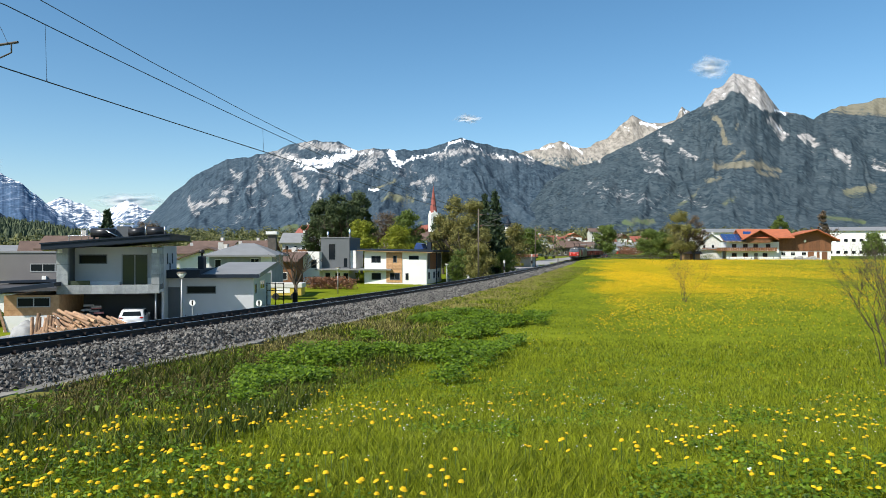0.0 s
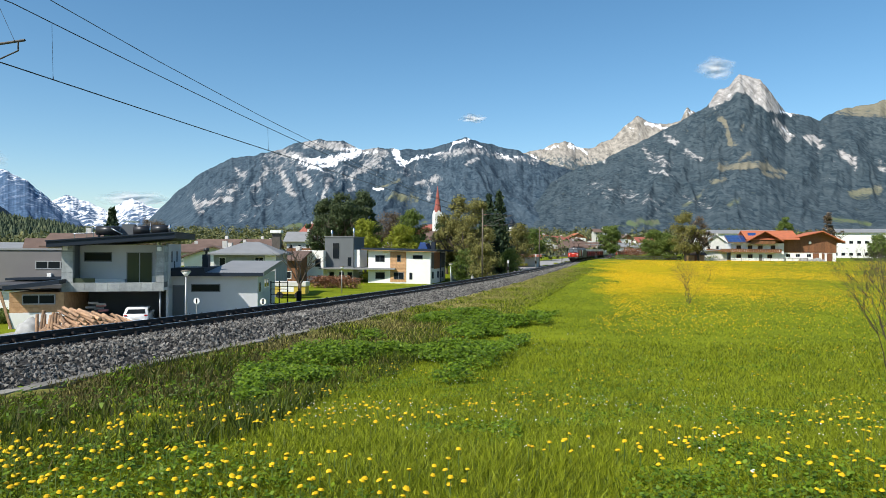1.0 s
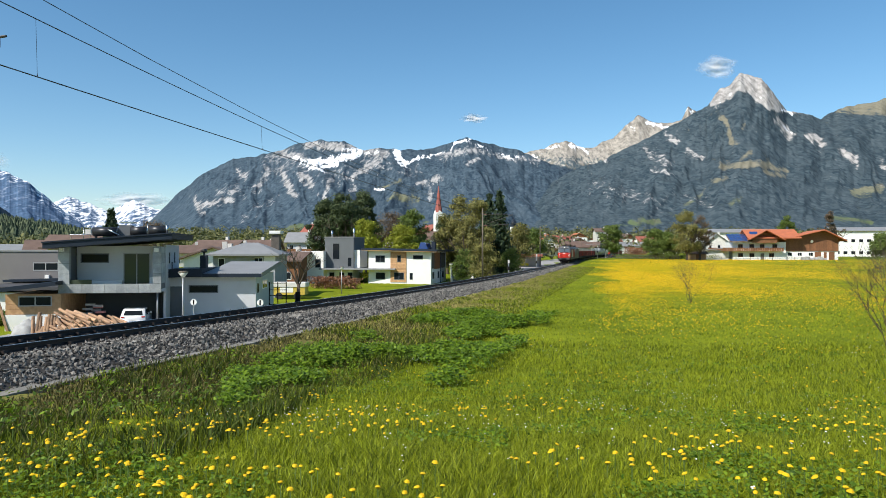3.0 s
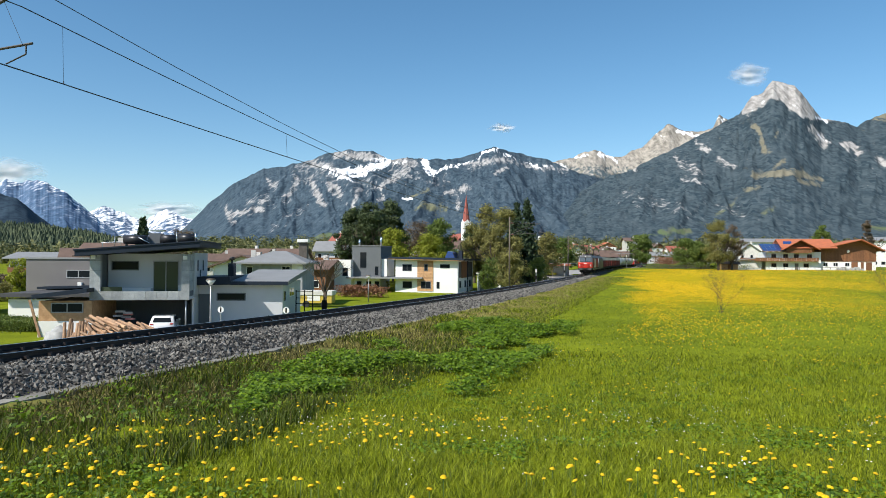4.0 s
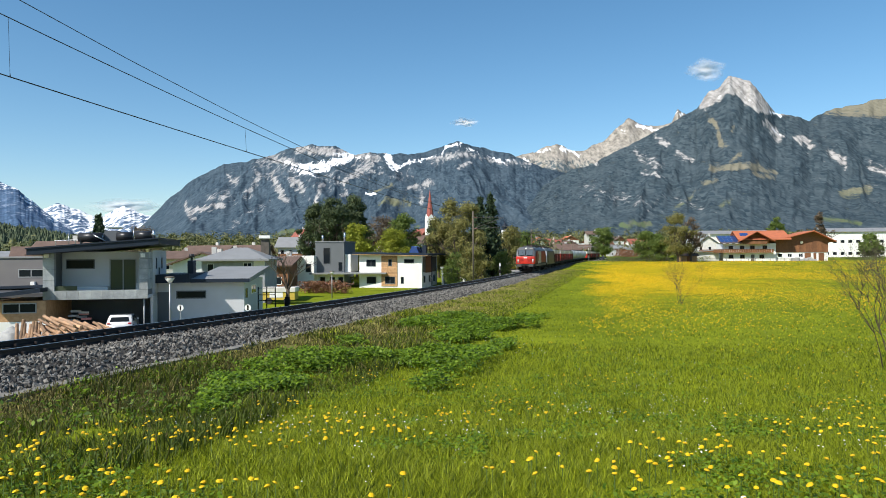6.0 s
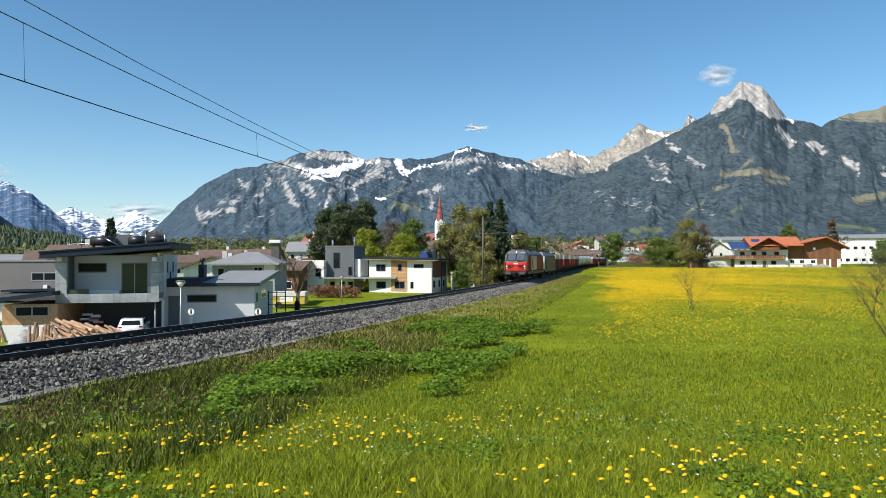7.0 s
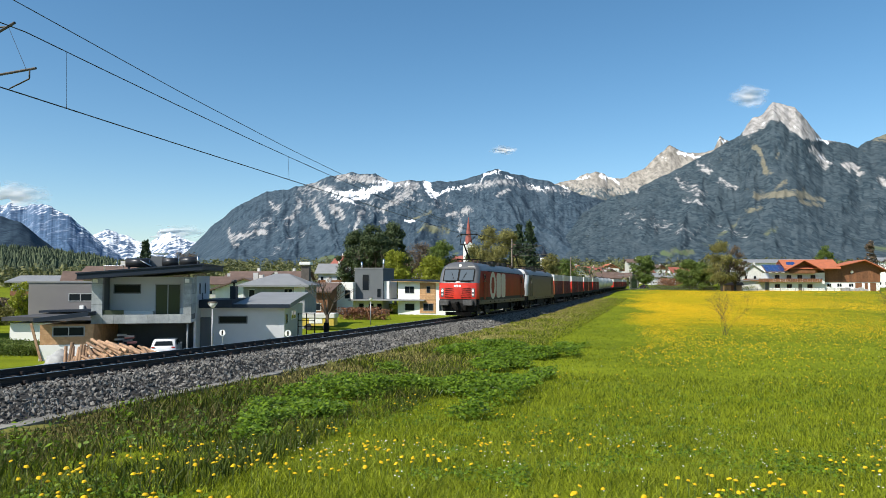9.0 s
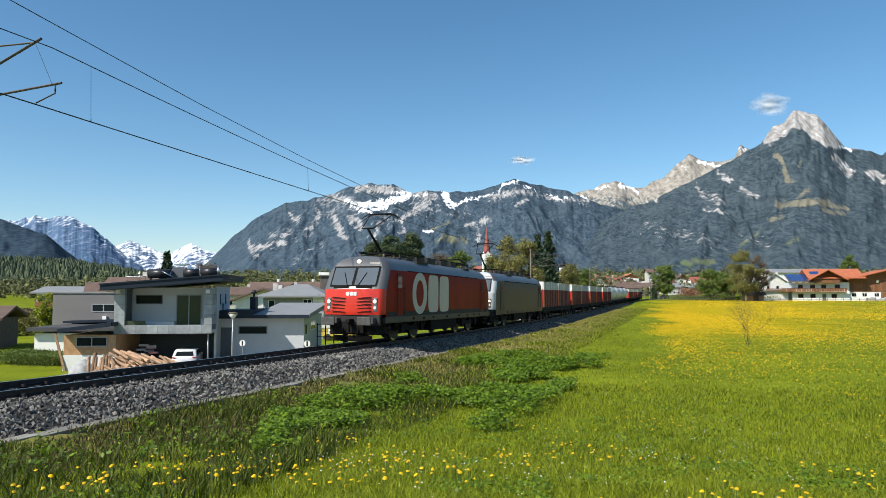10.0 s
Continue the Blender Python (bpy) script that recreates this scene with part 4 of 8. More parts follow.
def container_wagon(tall):
    L = 18.4
    e = thing("container_wagon", Matrix(), "flat freight wagon carrying ribbed red and white bulk containers", "freight wagon", group="wagons of the train")
    part("frame", box(box(boxed(-1.3, 1.3, 0.6, L - 0.6, 1.0, 1.16), 1.15, 1.3, 0.6, L - 0.6, 0.78, 1.0), -1.3, -1.15, 0.6, L - 0.6, 0.78, 1.0), M_UNDER, e)
    buffers(e, L)
    for y in (2.7, L - 2.7):
        bogie(e, y, 1.8, 0.46, M_UNDER)
    h = 3.62 if tall else 3.42
    for k in (0, 1):
        a, b = 0.75 + k * 8.55, 0.75 + k * 8.55 + 8.25
        c = part("container", boxed(-1.22, 1.22, a, b, 1.2, h - 0.72, bevel=0.02), M_BROWN, e, "ribbed dark red container with pale upper band")
        part("upper_band", boxed(-1.225, 1.225, a, b, h - 0.72, h, bevel=0.02), M_CREAM, c)
        for s in (-1, 1):
            for j in range(9):
                y = a + 0.1 + j * (b - a - 0.32) / 8
                part("rib", boxed(min(s * 1.2, s * 1.29), max(s * 1.2, s * 1.29), y, y + 0.13, 1.22, h - 0.72), M_BROWN, c)
                part("upper_rib", boxed(min(s * 1.2, s * 1.29), max(s * 1.2, s * 1.29), y, y + 0.13, h - 0.718, h + 0.02), M_CREAM, c)
        for s in (-1, 1):
            part("corner_panel", boxed(min(s * 1.2, s * 1.305), max(s * 1.2, s * 1.305), a - 0.04, a + 0.42, 1.22, h - 0.722, bevel=0.02), M_RED, c, "bright red container corner")
            part("corner_top", boxed(min(s * 1.2, s * 1.305), max(s * 1.2, s * 1.305), a - 0.04, a + 0.42, h - 0.72, h + 0.03, bevel=0.02), M_WHITEP, c)
        part("end_panel", boxed(-1.15, 1.15, a - 0.05, a - 0.002, 1.25, h - 0.85, bevel=0.01), M_RED, c, "bright red container end")
        part("end_top", boxed(-1.15, 1.15, a - 0.05, a - 0.002, h - 0.8, h - 0.04, bevel=0.01), M_WHITEP, c)
        part("rail_top", boxed(-1.28, 1.28, a, b, h, h + 0.05, bevel=0.01), M_CREAM, c)
    return e, L


def silo_wagon():
    L = 14.6
    e = thing("silo_wagon", Matrix(), "pale grey rounded silo wagon with ladder and dusty sides", "freight wagon", group="wagons of the train")
    part("frame", boxed(-1.2, 1.2, 0.6, L - 0.6, 0.9, 1.15, bevel=0.02), M_UNDER, e)
    buffers(e, L)
    for y in (2.4, L - 2.4):
        bogie(e, y, 1.8, 0.46, M_UNDER)
    bm = bmesh.new()
    n, prev = 20, None
    for y, r in ((1.5, 0.35), (1.65, 0.75), (2.2, 1.15), (3.4, 1.4), (L / 2, 1.48), (L - 3.4, 1.4), (L - 2.2, 1.15), (L - 1.65, 0.75), (L - 1.5, 0.35)):
        ring = [bm.verts.new((math.sin(2 * math.pi * i / n) * r, y, 2.55 + math.cos(2 * math.pi * i / n) * r * 0.98)) for i in range(n)]
        if prev:
            for i in range(n):
                bm.faces.new((prev[i], prev[(i + 1) % n], ring[(i + 1) % n], ring[i])).smooth = True
        else:
            bm.faces.new(ring[::-1])
        prev = ring
    bm.faces.new(prev)
    part("silo", bm, M_SILO, e)
    for y in (4.2, L / 2, L - 4.2):
        hp = bmesh.new()
        tube(hp, (0, y, 1.4), (0, y, 0.75), 0.8, 0.2, n=10)
        part("outlet_hopper", hp, M_SILO, e)
        lid = bmesh.new()
        tube(lid, (0, y, 3.9), (0, y, 4.1), 0.3, n=12)
        part("hatch", lid, M_DUSTY, e)
    wk = bmesh.new()
    box(wk, -0.35, 0.35, 1.8, L - 1.8, 4.02, 4.05)
    for s in (-0.35, 0.35):
        tube(wk, (s, 0.75, 1.1), (s, 0.95, 4.05), 0.025, n=5)
    for k in range(9):
        tube(wk, (-0.35, 0.76 + 0.02 * k, 1.3 + k * 0.3), (0.35, 0.76 + 0.02 * k, 1.3 + k * 0.3), 0.018, n=5)
    part("ladder", wk, M_DUSTY, e)
    return e, L


def build_train():
    back = 0.0

    def add(e, L):
        nonlocal back
        TRAIN.append((e, back, L))
        back += L + 0.02
    add(*locomotive("locomotive", "red and grey electric locomotive with one pantograph raised", (M_SHADERED, M_RED, M_MASK, M_ROOFGREY, M_SLATEP), True, True))
    add(*locomotive("second_locomotive", "grey electric locomotive with silver cab behind the red one", (M_SLATEP, M_SILVER, M_SILVER, M_ROOFGREY, M_SLATEP), True, False))
    w, L = container_wagon(True)
    add(w, L)
    for _ in range(3):
        add(copy_thing(w, Matrix()), L)
    t, Lt = silo_wagon()
    add(t, Lt)
    for _ in range(3):
        add(copy_thing(t, Matrix()), Lt)
    for _ in range(3):
        add(copy_thing(w, Matrix()), L)


build_train()


def motions():
    for e, back, length in TRAIN:
        walk(e, [(t / 2, vehicle_pose(front_s(t / 2) + back, length)) for t in range(21)])


# ---- overhead line ----
def wire(bm, pts, r):
    for a, b in zip(pts, pts[1:]):
        tube(bm, a, b, r, n=5, caps=False)


def contact_z(y):
    return float(np.interp(y, (-60, 15, 85, 200, 400), (6.41, 6.31, 5.65, 5.53, 5.53)))


def messenger_z(y):
    """Height of the carrying wire over the contact wire, sagging between masts at 15.5 m and 85 m."""
    if y < 15.5:
        return 1.5 - 1.05 * (1 - ((y + 19) / 34.5) ** 2)
    if y <= 85:
        return 1.5 - 1.05 * (1 - ((y - 50) / 34.5) ** 2)
    return 1.5 - 0.8 * math.sin(math.pi * ((y - 85) % 60) / 60)


def build_overhead():
    ys = list(np.arange(-30, 86, 2.3)) + list(np.arange(88, 330, 6.0))
    c = bmesh.new()
    wire(c, [cross(s_of(y), 0.15, contact_z(y)) for y in ys], 0.016)
    e = thing("overhead_line", Matrix(), "overhead contact and carrying wires with droppers above the track", "overhead wire")
    part("contact_wire", c, M_WIRE, e)
    c = bmesh.new()
    wire(c, [cross(s_of(y), 0.1, contact_z(y) + messenger_z(y)) for y in ys], 0.013)
    part("carrying_wire", c, M_WIRE, e)
    c = bmesh.new()
    wire(c, [cross(s_of(y), -3.3, float(np.interp(y, (-30, 16, 25, 33, 42, 60, 85, 330), (12.61, 10.21, 9.36, 8.76, 8.26, 7.61, 7.2, 7.13)))) for y in ys], 0.014)
    part("feeder_wire", c, M_WIRE, e)
    for y in (17.1, 27.3, 40, 52, 64, 76, 97, 109, 121, 133):
        d = bmesh.new()
        tube(d, cross(s_of(y), 0.15, contact_z(y)), cross(s_of(y), 0.1, contact_z(y) + messenger_z(y)), 0.006, n=4)
        tube(d, cross(s_of(y), 0.15, contact_z(y)), cross(s_of(y), 0.15, contact_z(y) + 0.09), 0.016, 0.006, n=5)
        part("dropper", d, M_WIRE, e)
    # masts with bracket arms, on the village side
    for y in (15.6, 85.0, 145.0, 205.0, 265.0):
        s = s_of(y)
        m = thing("overhead_mast", Matrix(), "slim grey overhead line mast with bracket arms beside the track", "mast", group="overhead line masts")
        zb = gz(*cross(s, -3.5, 0)[:2]) - on_track(s).z
        b = bmesh.new()
        tube(b, cross(s, -3.5, zb - 0.1), cross(s, -3.5, 8.0), 0.11, 0.08, n=8)
        part("post", b, M_MASTS, m)
        cz, mz = contact_z(y), contact_z(y) + messenger_z(y)
        b = bmesh.new()
        tube(b, cross(s, -3.4, cz + 0.25), cross(s, 0.25, mz + 0.02), 0.03, n=6)
        tube(b, cross(s, -3.4, mz + 0.1), cross(s, 0.05, mz - 0.05), 0.02, n=6)
        part("bracket_arm", b, M_ARM, m)
        b = bmesh.new()
        tube(b, cross(s, -3.4, cz + 0.22), cross(s, 0.9, cz + 0.42), 0.028, n=6)
        tube(b, cross(s, 0.72, cz + 0.40), cross(s, 0.72, cz + 0.2), 0.018, n=6)
        tube(b, cross(s, 0.72, cz + 0.2), cross(s, 0.15, cz + 0.03), 0.016, n=6)
        part("steady_arm", b, M_ARM, m)
        b = bmesh.new()
        tube(b, cross(s, 0.62, cz + 0.42), cross(s, 0.05, mz - 0.03), 0.006, n=4)
        part("stay_wire", b, M_WIRE, m)
        b = bmesh.new()
        tube(b, cross(s, -3.35, cz + 0.22), cross(s, -3.0, cz + 0.235), 0.07, n=8)
        tube(b, cross(s, -3.35, mz + 0.09), cross(s, -3.0, mz + 0.075), 0.06, n=8)
        part("isolator", b, M_COPPER, m)


build_overhead()


# ---- building materials ----
M_PLASTER = mat("white_render", (0.78, 0.77, 0.74), 0.9, var=0.06, scale=0.5, fine=40, bump=0.1, second=(0.70, 0.69, 0.66))
M_GREYPL = mat("pale_grey_render", (0.52, 0.53, 0.55), 0.9, var=0.08, scale=0.6, fine=40, bump=0.1)
M_DARKPL = mat("dark_grey_render", (0.12, 0.13, 0.14), 0.85, var=0.1, scale=0.5, fine=40, bump=0.1)
M_TAUPE = mat("taupe_render", (0.17, 0.16, 0.16), 0.9, var=0.1, scale=0.4, fine=40, bump=0.1)
M_SLATE = mat("slate_cladding", (0.34, 0.36, 0.36), 0.7, var=0.25, scale=1.6, fine=14, bump=0.2, second=(0.24, 0.26, 0.265), rand=0.15)
M_FASCIA = mat("dark_metal_fascia", (0.016, 0.024, 0.038), 0.55, 0.0, var=0.1, scale=1, bump=0.03, spec=0.2)
M_SEAM = mat("grey_sheet_roof", (0.22, 0.225, 0.23), 0.65, 0.0, var=0.12, scale=0.5, bump=0.05)
M_BIT = mat("dark_flat_roofing", (0.06, 0.06, 0.065), 0.85, var=0.2, scale=0.7, bump=0.2)
M_LARCH = mat("larch_boards", (0.50, 0.30, 0.15), 0.7, var=0.2, scale=3, fine=30, bump=0.15, second=(0.38, 0.21, 0.10), rand=0.2)
M_DARKWOOD = mat("brown_timber", (0.20, 0.085, 0.035), 0.75, var=0.25, scale=2, fine=25, bump=0.2, rand=0.2)
M_GREYWOOD = mat("weathered_timber", (0.11, 0.095, 0.08), 0.85, var=0.3, scale=2, fine=25, bump=0.2, rand=0.2)
M_TILE = mat("orange_roof_tiles", (0.44, 0.13, 0.055), 0.8, var=0.25, scale=0.6, fine=5, bump=0.4, second=(0.36, 0.11, 0.05))
M_REDTILE = mat("dull_red_roof_tiles", (0.30, 0.09, 0.06), 0.8, var=0.25, scale=0.6, fine=5, bump=0.4)
M_BROWNTILE = mat("brown_roof_tiles", (0.14, 0.09, 0.07), 0.85, var=0.25, scale=0.5, fine=5, bump=0.4)
M_SPIRE = mat("red_spire_shingles", (0.30, 0.08, 0.062), 0.75, var=0.2, scale=0.5, fine=3, bump=0.3)
M_SOLAR = mat("blue_solar_glass", (0.025, 0.06, 0.19), 0.2, var=0.15, scale=1, bump=0)
M_FRAME = mat("window_frame_grey", (0.30, 0.31, 0.32), 0.5, var=0.05)
M_FRAMEW = mat("window_frame_white", (0.75, 0.75, 0.73), 0.5, var=0.05)
M_GREENGLASS = glass_mat("greenish_balcony_glass", (0.06, 0.075, 0.055), 0.06, 0.3)
M_CHROME = mat("stainless_steel", (0.55, 0.55, 0.55), 0.25, 1.0, var=0.05)
M_TANK = mat("dark_boiler_jacket", (0.035, 0.035, 0.038), 0.35, 0.4, var=0.1)
M_BARK = mat("bark", (0.10, 0.075, 0.055), 0.95, var=0.4, scale=3, fine=20, bump=0.6)
M_LOG = mat("peeled_logs", (0.37, 0.225, 0.13), 0.85, var=0.35, scale=3, fine=20, bump=0.4, rand=0.45, second=(0.2, 0.125, 0.08))
M_LOGEND = mat("log_ends", (0.55, 0.38, 0.22), 0.8, var=0.2, scale=8, rand=0.15)
M_CARW = mat("white_car_paint", (0.75, 0.76, 0.77), 0.25, var=0.03, bump=0)
M_CARD = mat("dark_car_paint", (0.03, 0.03, 0.035), 0.25, var=0.03, bump=0)
M_TYRE = mat("tyre_rubber", (0.02, 0.02, 0.02), 0.8, var=0.2)
M_TAIL = mat("red_tail_lamp", (0.45, 0.02, 0.015), 0.2, var=0.05, bump=0)
M_TARP = mat("pale_tarpaulin", (0.40, 0.40, 0.39), 0.7, var=0.3, scale=2, bump=0.5)
M_PINK = mat("faded_red_plastic", (0.55, 0.22, 0.2), 0.5, var=0.2)


def pane(parent, x0, x1, y, z0, z1, frame_m=None, glass=None, side=None, bars=0, name="window"):
    """A window set in a front wall at local y (facing -y), or in a side wall at local x=side (facing +x) where x0, x1 run along y."""
    frame_m, glass = frame_m or M_FRAME, glass or M_GLASS

    def bx(bm, a, b, c, d, o, t):
        if side is None:
            return box(bm, a, b, y - o, y - o + t, c, d)
        return box(bm, side + o - t, side + o, a, b, c, d)
    f = bmesh.new()
    w = min(0.08, (x1 - x0) * 0.12)
    for a, b, c, d in ((x0, x1, z0, z0 + w), (x0, x1, z1 - w, z1), (x0, x0 + w, z0 + w, z1 - w), (x1 - w, x1, z0 + w, z1 - w)):
        bx(f, a, b, c, d, 0.045, 0.1)
    for k in range(bars):
        m = x0 + (x1 - x0) * (k + 1) / (bars + 1)
        bx(f, m - w / 2, m + w / 2, z0 + w, z1 - w, 0.04, 0.09)
    fr = part(name, f, frame_m, parent)
    part("glass", bx(bmesh.new(), x0 + w, x1 - w, z0 + w, z1 - w, 0.015, 0.05), glass, fr)
    return fr


def slab_roof(bm, x0, x1, y0, y1, za, zb, t):
    """A roof slab whose underside goes from za at x0 to zb at x1."""
    return prism(bm, [(x0, za), (x1, zb), (x1, zb + t), (x0, za + t)], "y", y0, y1)


def gable(bm, x0, x1, y0, y1, z, rise, t=0.25, along="y"):
    """Two roof slabs over a box; the ridge runs along y or x."""
    if along == "y":
        m = (x0 + x1) / 2
        prism(bm, [(x0, z), (m, z + rise), (m, z + rise + t), (x0, z + t)], "y", y0, y1)
        prism(bm, [(m, z + rise), (x1, z), (x1, z + t), (m, z + rise + t)], "y", y0, y1)
    else:
        m = (y0 + y1) / 2
        prism(bm, [(y0, z), (m, z + rise), (m, z + rise + t), (y0, z + t)], "x", x0, x1)
        prism(bm, [(m, z + rise), (y1, z), (y1, z + t), (m, z + rise + t)], "x", x0, x1)
    return bm


def modern_house():
    e = thing("modern_house", pose(-28.9, 52.0, -2.45, 0, 0, 12) @ Matrix.Diagonal((0.915, 1, 1, 1)), "modern grey slate-clad house with recessed balcony and carport", "house")
    w = bmesh.new()
    box(w, 0.86, 7.24, 1.75, 2.0, 2.8, 6.3)
    box(w, 0.0, 0.2, 2.0, 8.0, 2.8, 6.2)
    box(w, 7.7, 7.9, 2.0, 8.0, -0.3, 6.4)
    box(w, 0.2, 7.7, 7.8, 8.0, -0.3, 6.3)
    part("wall", w, M_GREYPL, e, "smooth light grey rendered wall")
    part("balcony_floor", boxed(0.0, 7.9, 0.05, 8.0, 2.78, 3.0), M_GREYPL, e)
    part("carport_wall", box(boxed(-0.2, 0.0, 0.3, 8, -0.3, 2.75), 0.0, 7.7, 5.6, 5.8, -0.3, 2.76), M_DARKPL, e)
    # slate pieces of the frame round the balcony
    for x0, x1 in ((0.0, 0.84), (7.26, 7.9)):
        part("slate_core", boxed(x0 + 0.03, x1 - 0.03, 0.03, 1.75, 3.0, 6.2), M_DARKPL, e)
        for z in (3.42, 4.2, 4.98, 5.76):
            part("slate_panel", boxed(x0, x1, -0.02, 0.4, z + 0.01, min(z + 0.77, 6.25)), M_SLATE, e)
            part("slate_panel", boxed(x0 if x0 == 0 else x1 - 0.02, x0 + 0.02 if x0 == 0 else x1, 0.41, 1.9, z + 0.01, min(z + 0.77, 6.25)), M_SLATE, e)
    part("slate_core", boxed(0.02, 7.88, 0.03, 0.18, 2.78, 3.38), M_DARKPL, e)
    for k in range(9):
        x = k * 7.9 / 9
        part("slate_panel", boxed(x + 0.006, x + 7.9 / 9 - 0.006, -0.02, 0.2, 2.74, 3.41), M_SLATE, e)
    part("glass_rail", boxed(0.86, 2.5, 0.1, 0.12, 3.42, 3.75), M_GREENGLASS, e)
    part("white_bench", boxed(2.0, 4.5, 1.3, 1.72, 3.0, 3.62, bevel=0.02), M_PLASTER, e, "white rendered ledge on the balcony")
    part("white_bench", boxed(6.72, 7.24, 1.3, 1.72, 3.0, 3.85, bevel=0.02), M_PLASTER, e)
    pane(e, 1.15, 3.38, 1.75, 4.98, 5.72, M_DARKPL)
    pane(e, 4.52, 6.66, 1.75, 3.05, 5.75, M_FRAME, M_GREENGLASS, bars=1, name="balcony_door")
    for y0, z0 in ((3.2, 4.9), (5.6, 4.9), (4.4, 4.1)):
        pane(e, y0, y0 + 0.35, 0, z0, z0 + 0.9, M_DARKPL, side=7.9)
    for x in (0.05, 7.3):
        part("wall_lamp", boxed(x + 0.1, x + 0.42, -0.25, -0.03, 5.85, 6.15, bevel=0.02), M_WHITEP, e)
    part("roof", slab_roof(bmesh.new(), -0.72, 9.0, -1.3, 9.0, 6.08, 6.82, 0.42), M_FASCIA, e, "dark metal roof slab rising slightly")
    part("roof_edge", slab_roof(bmesh.new(), -0.79, 9.07, -1.38, 9.05, 6.48, 7.22, 0.1), M_FASCIA, e)
    part("post", tube(bmesh.new(), (7.55, 0.35, -0.2), (7.55, 0.35, 2.78), 0.07, n=10), M_GALV, e)
    # solar boilers on the roof
    for x0, x1, z in ((2.0, 3.9, 7.32), (5.0, 6.3, 7.38), (6.5, 7.9, 7.45)):
        t = bmesh.new()
        tube(t, (x0, 2.2, z + 0.1), (x1, 2.2, z + 0.1), 0.36, n=16)
        for x in (x0 + 0.2, x1 - 0.2):
            box(t, x - 0.03, x + 0.03, 1.95, 2.5, 6.7, z)
        part("solar_tank", t, M_TANK, e, "dark cylindrical hot water tank")
        part("tank_cap", tube(bmesh.new(), (x1, 2.2, z + 0.1), (x1 + 0.06, 2.2, z + 0.1), 0.3, n=16), M_CHROME, e)
    part("chimney", boxed(3.95, 5.0, 2.4, 3.3, 6.6, 7.95), M_DARKPL, e)
    part("chimney_cap", boxed(4.1, 5.2, 2.3, 3.4, 8.12, 8.24, bevel=0.02), M_CHROME, e)
    rail = bmesh.new()
    for x in (0.3, 1.8):
        tube(rail, (x, 2, 6.5), (x, 2, 7.2), 0.03, n=6)
    tube(rail, (0.2, 2, 7.15), (2.0, 2, 7.22), 0.04, n=6)
    part("roof_rail", rail, M_CHROME, e)
    for p, q, r in (((1.2, 2.3, 6.5), (1.2, 2.3, 7.7), 0.03), ((6.4, 1.9, 6.9), (6.4, 1.9, 8.1), 0.03), ((3.3, 1.6, 7.6), (4.3, 1.6, 7.1), 0.05), ((8.0, 1.9, 7.3), (8.0, 1.9, 7.95), 0.12)):
        part("roof_pipe", tube(bmesh.new(), p, q, r, n=8), M_CHROME, e)
    # timber garage wing
    w = part("timber_wing", boxed(-3.6, 0.4, -0.6, 5.5, -0.4, 2.72), M_LARCH, e, "larch-clad garage wing")
    for k in range(4):
        part("board_course", boxed(-3.62, 0.42, -0.63, -0.59, 1.28 + k * 0.37, 1.28 + k * 0.37 + 0.355), M_LARCH, w)
    part("plinth", boxed(-3.65, 0.45, -0.68, -0.55, -0.4, 1.25), M_PLASTER, e)
    pane(e, -2.68, -0.23, -0.64, 1.85, 2.6, M_FRAME, bars=1)
    part("wing_roof", slab_roof(bmesh.new(), -3.75, 0.35, -1.6, 5.6, 2.95, 3.4, 0.3), M_FASCIA, e)


def long_annex():
    e = thing("garage_annex", pose(-22.97, 57.3, -2.45, 0, 0, 5) @ Matrix.Diagonal((0.95, 1, 1, 1)), "low white rendered garage wing under a dark flat roof", "building")
    for x0, x1, y0, y1, z1 in ((0.0, 7.6, 0.0, 0.25, 3.75), (7.35, 7.6, 0.25, 9.0, 3.9), (0.0, 0.25, 0.25, 9.0, 3.75), (0.25, 7.35, 8.75, 9.0, 3.75)):
        part("wall", boxed(x0, x1, y0, y1, -0.3, z1), M_GREYPL, e, "smooth pale rendered wall")
    part("door", boxed(0.15, 1.35, -0.04, 0.0, -0.2, 3.0, bevel=0.01), M_DARKPL, e, "tall dark garage door")
    pane(e, 1.9, 4.4, 0.0, 2.45, 3.1, M_DARKPL)
    pane(e, 0.5, 1.3, 0, 2.4, 3.2, M_DARKPL, side=7.6)
    pane(e, 3.0, 5.4, 0, 2.6, 3.4, M_FRAMEW, side=7.6, bars=1)
    part("roof", prism(bmesh.new(), [(-0.8, 3.9), (9.6, 4.75), (9.6, 4.9), (-0.8, 4.06)], "x", 3.25, 8.2), M_SEAM, e, "light grey sheet metal flat roof")
    part("fascia", slab_roof(bmesh.new(), 0.0, 3.25, -0.9, 5.2, 3.75, 3.8, 0.68), M_FASCIA, e)
    part("eave_board", boxed(3.25, 8.2, -0.86, -0.8, 3.78, 4.08), M_FASCIA, e)
    part("side_fascia", prism(bmesh.new(), [(-0.8, 3.8), (9.6, 4.6), (9.6, 5.0), (-0.8, 4.15)], "x", 8.2, 8.27), M_SEAM, e)
    part("chimney_block", boxed(2.7, 3.2, 0.5, 1.3, 4.0, 5.55), M_FASCIA, e)
    part("flue", tube(tube(bmesh.new(), (2.95, 0.9, 5.5), (2.95, 0.9, 5.8), 0.1, n=8), (2.95, 0.9, 5.8), (2.95, 0.9, 6.1), 0.28, 0.2, n=12), M_TANK, e)


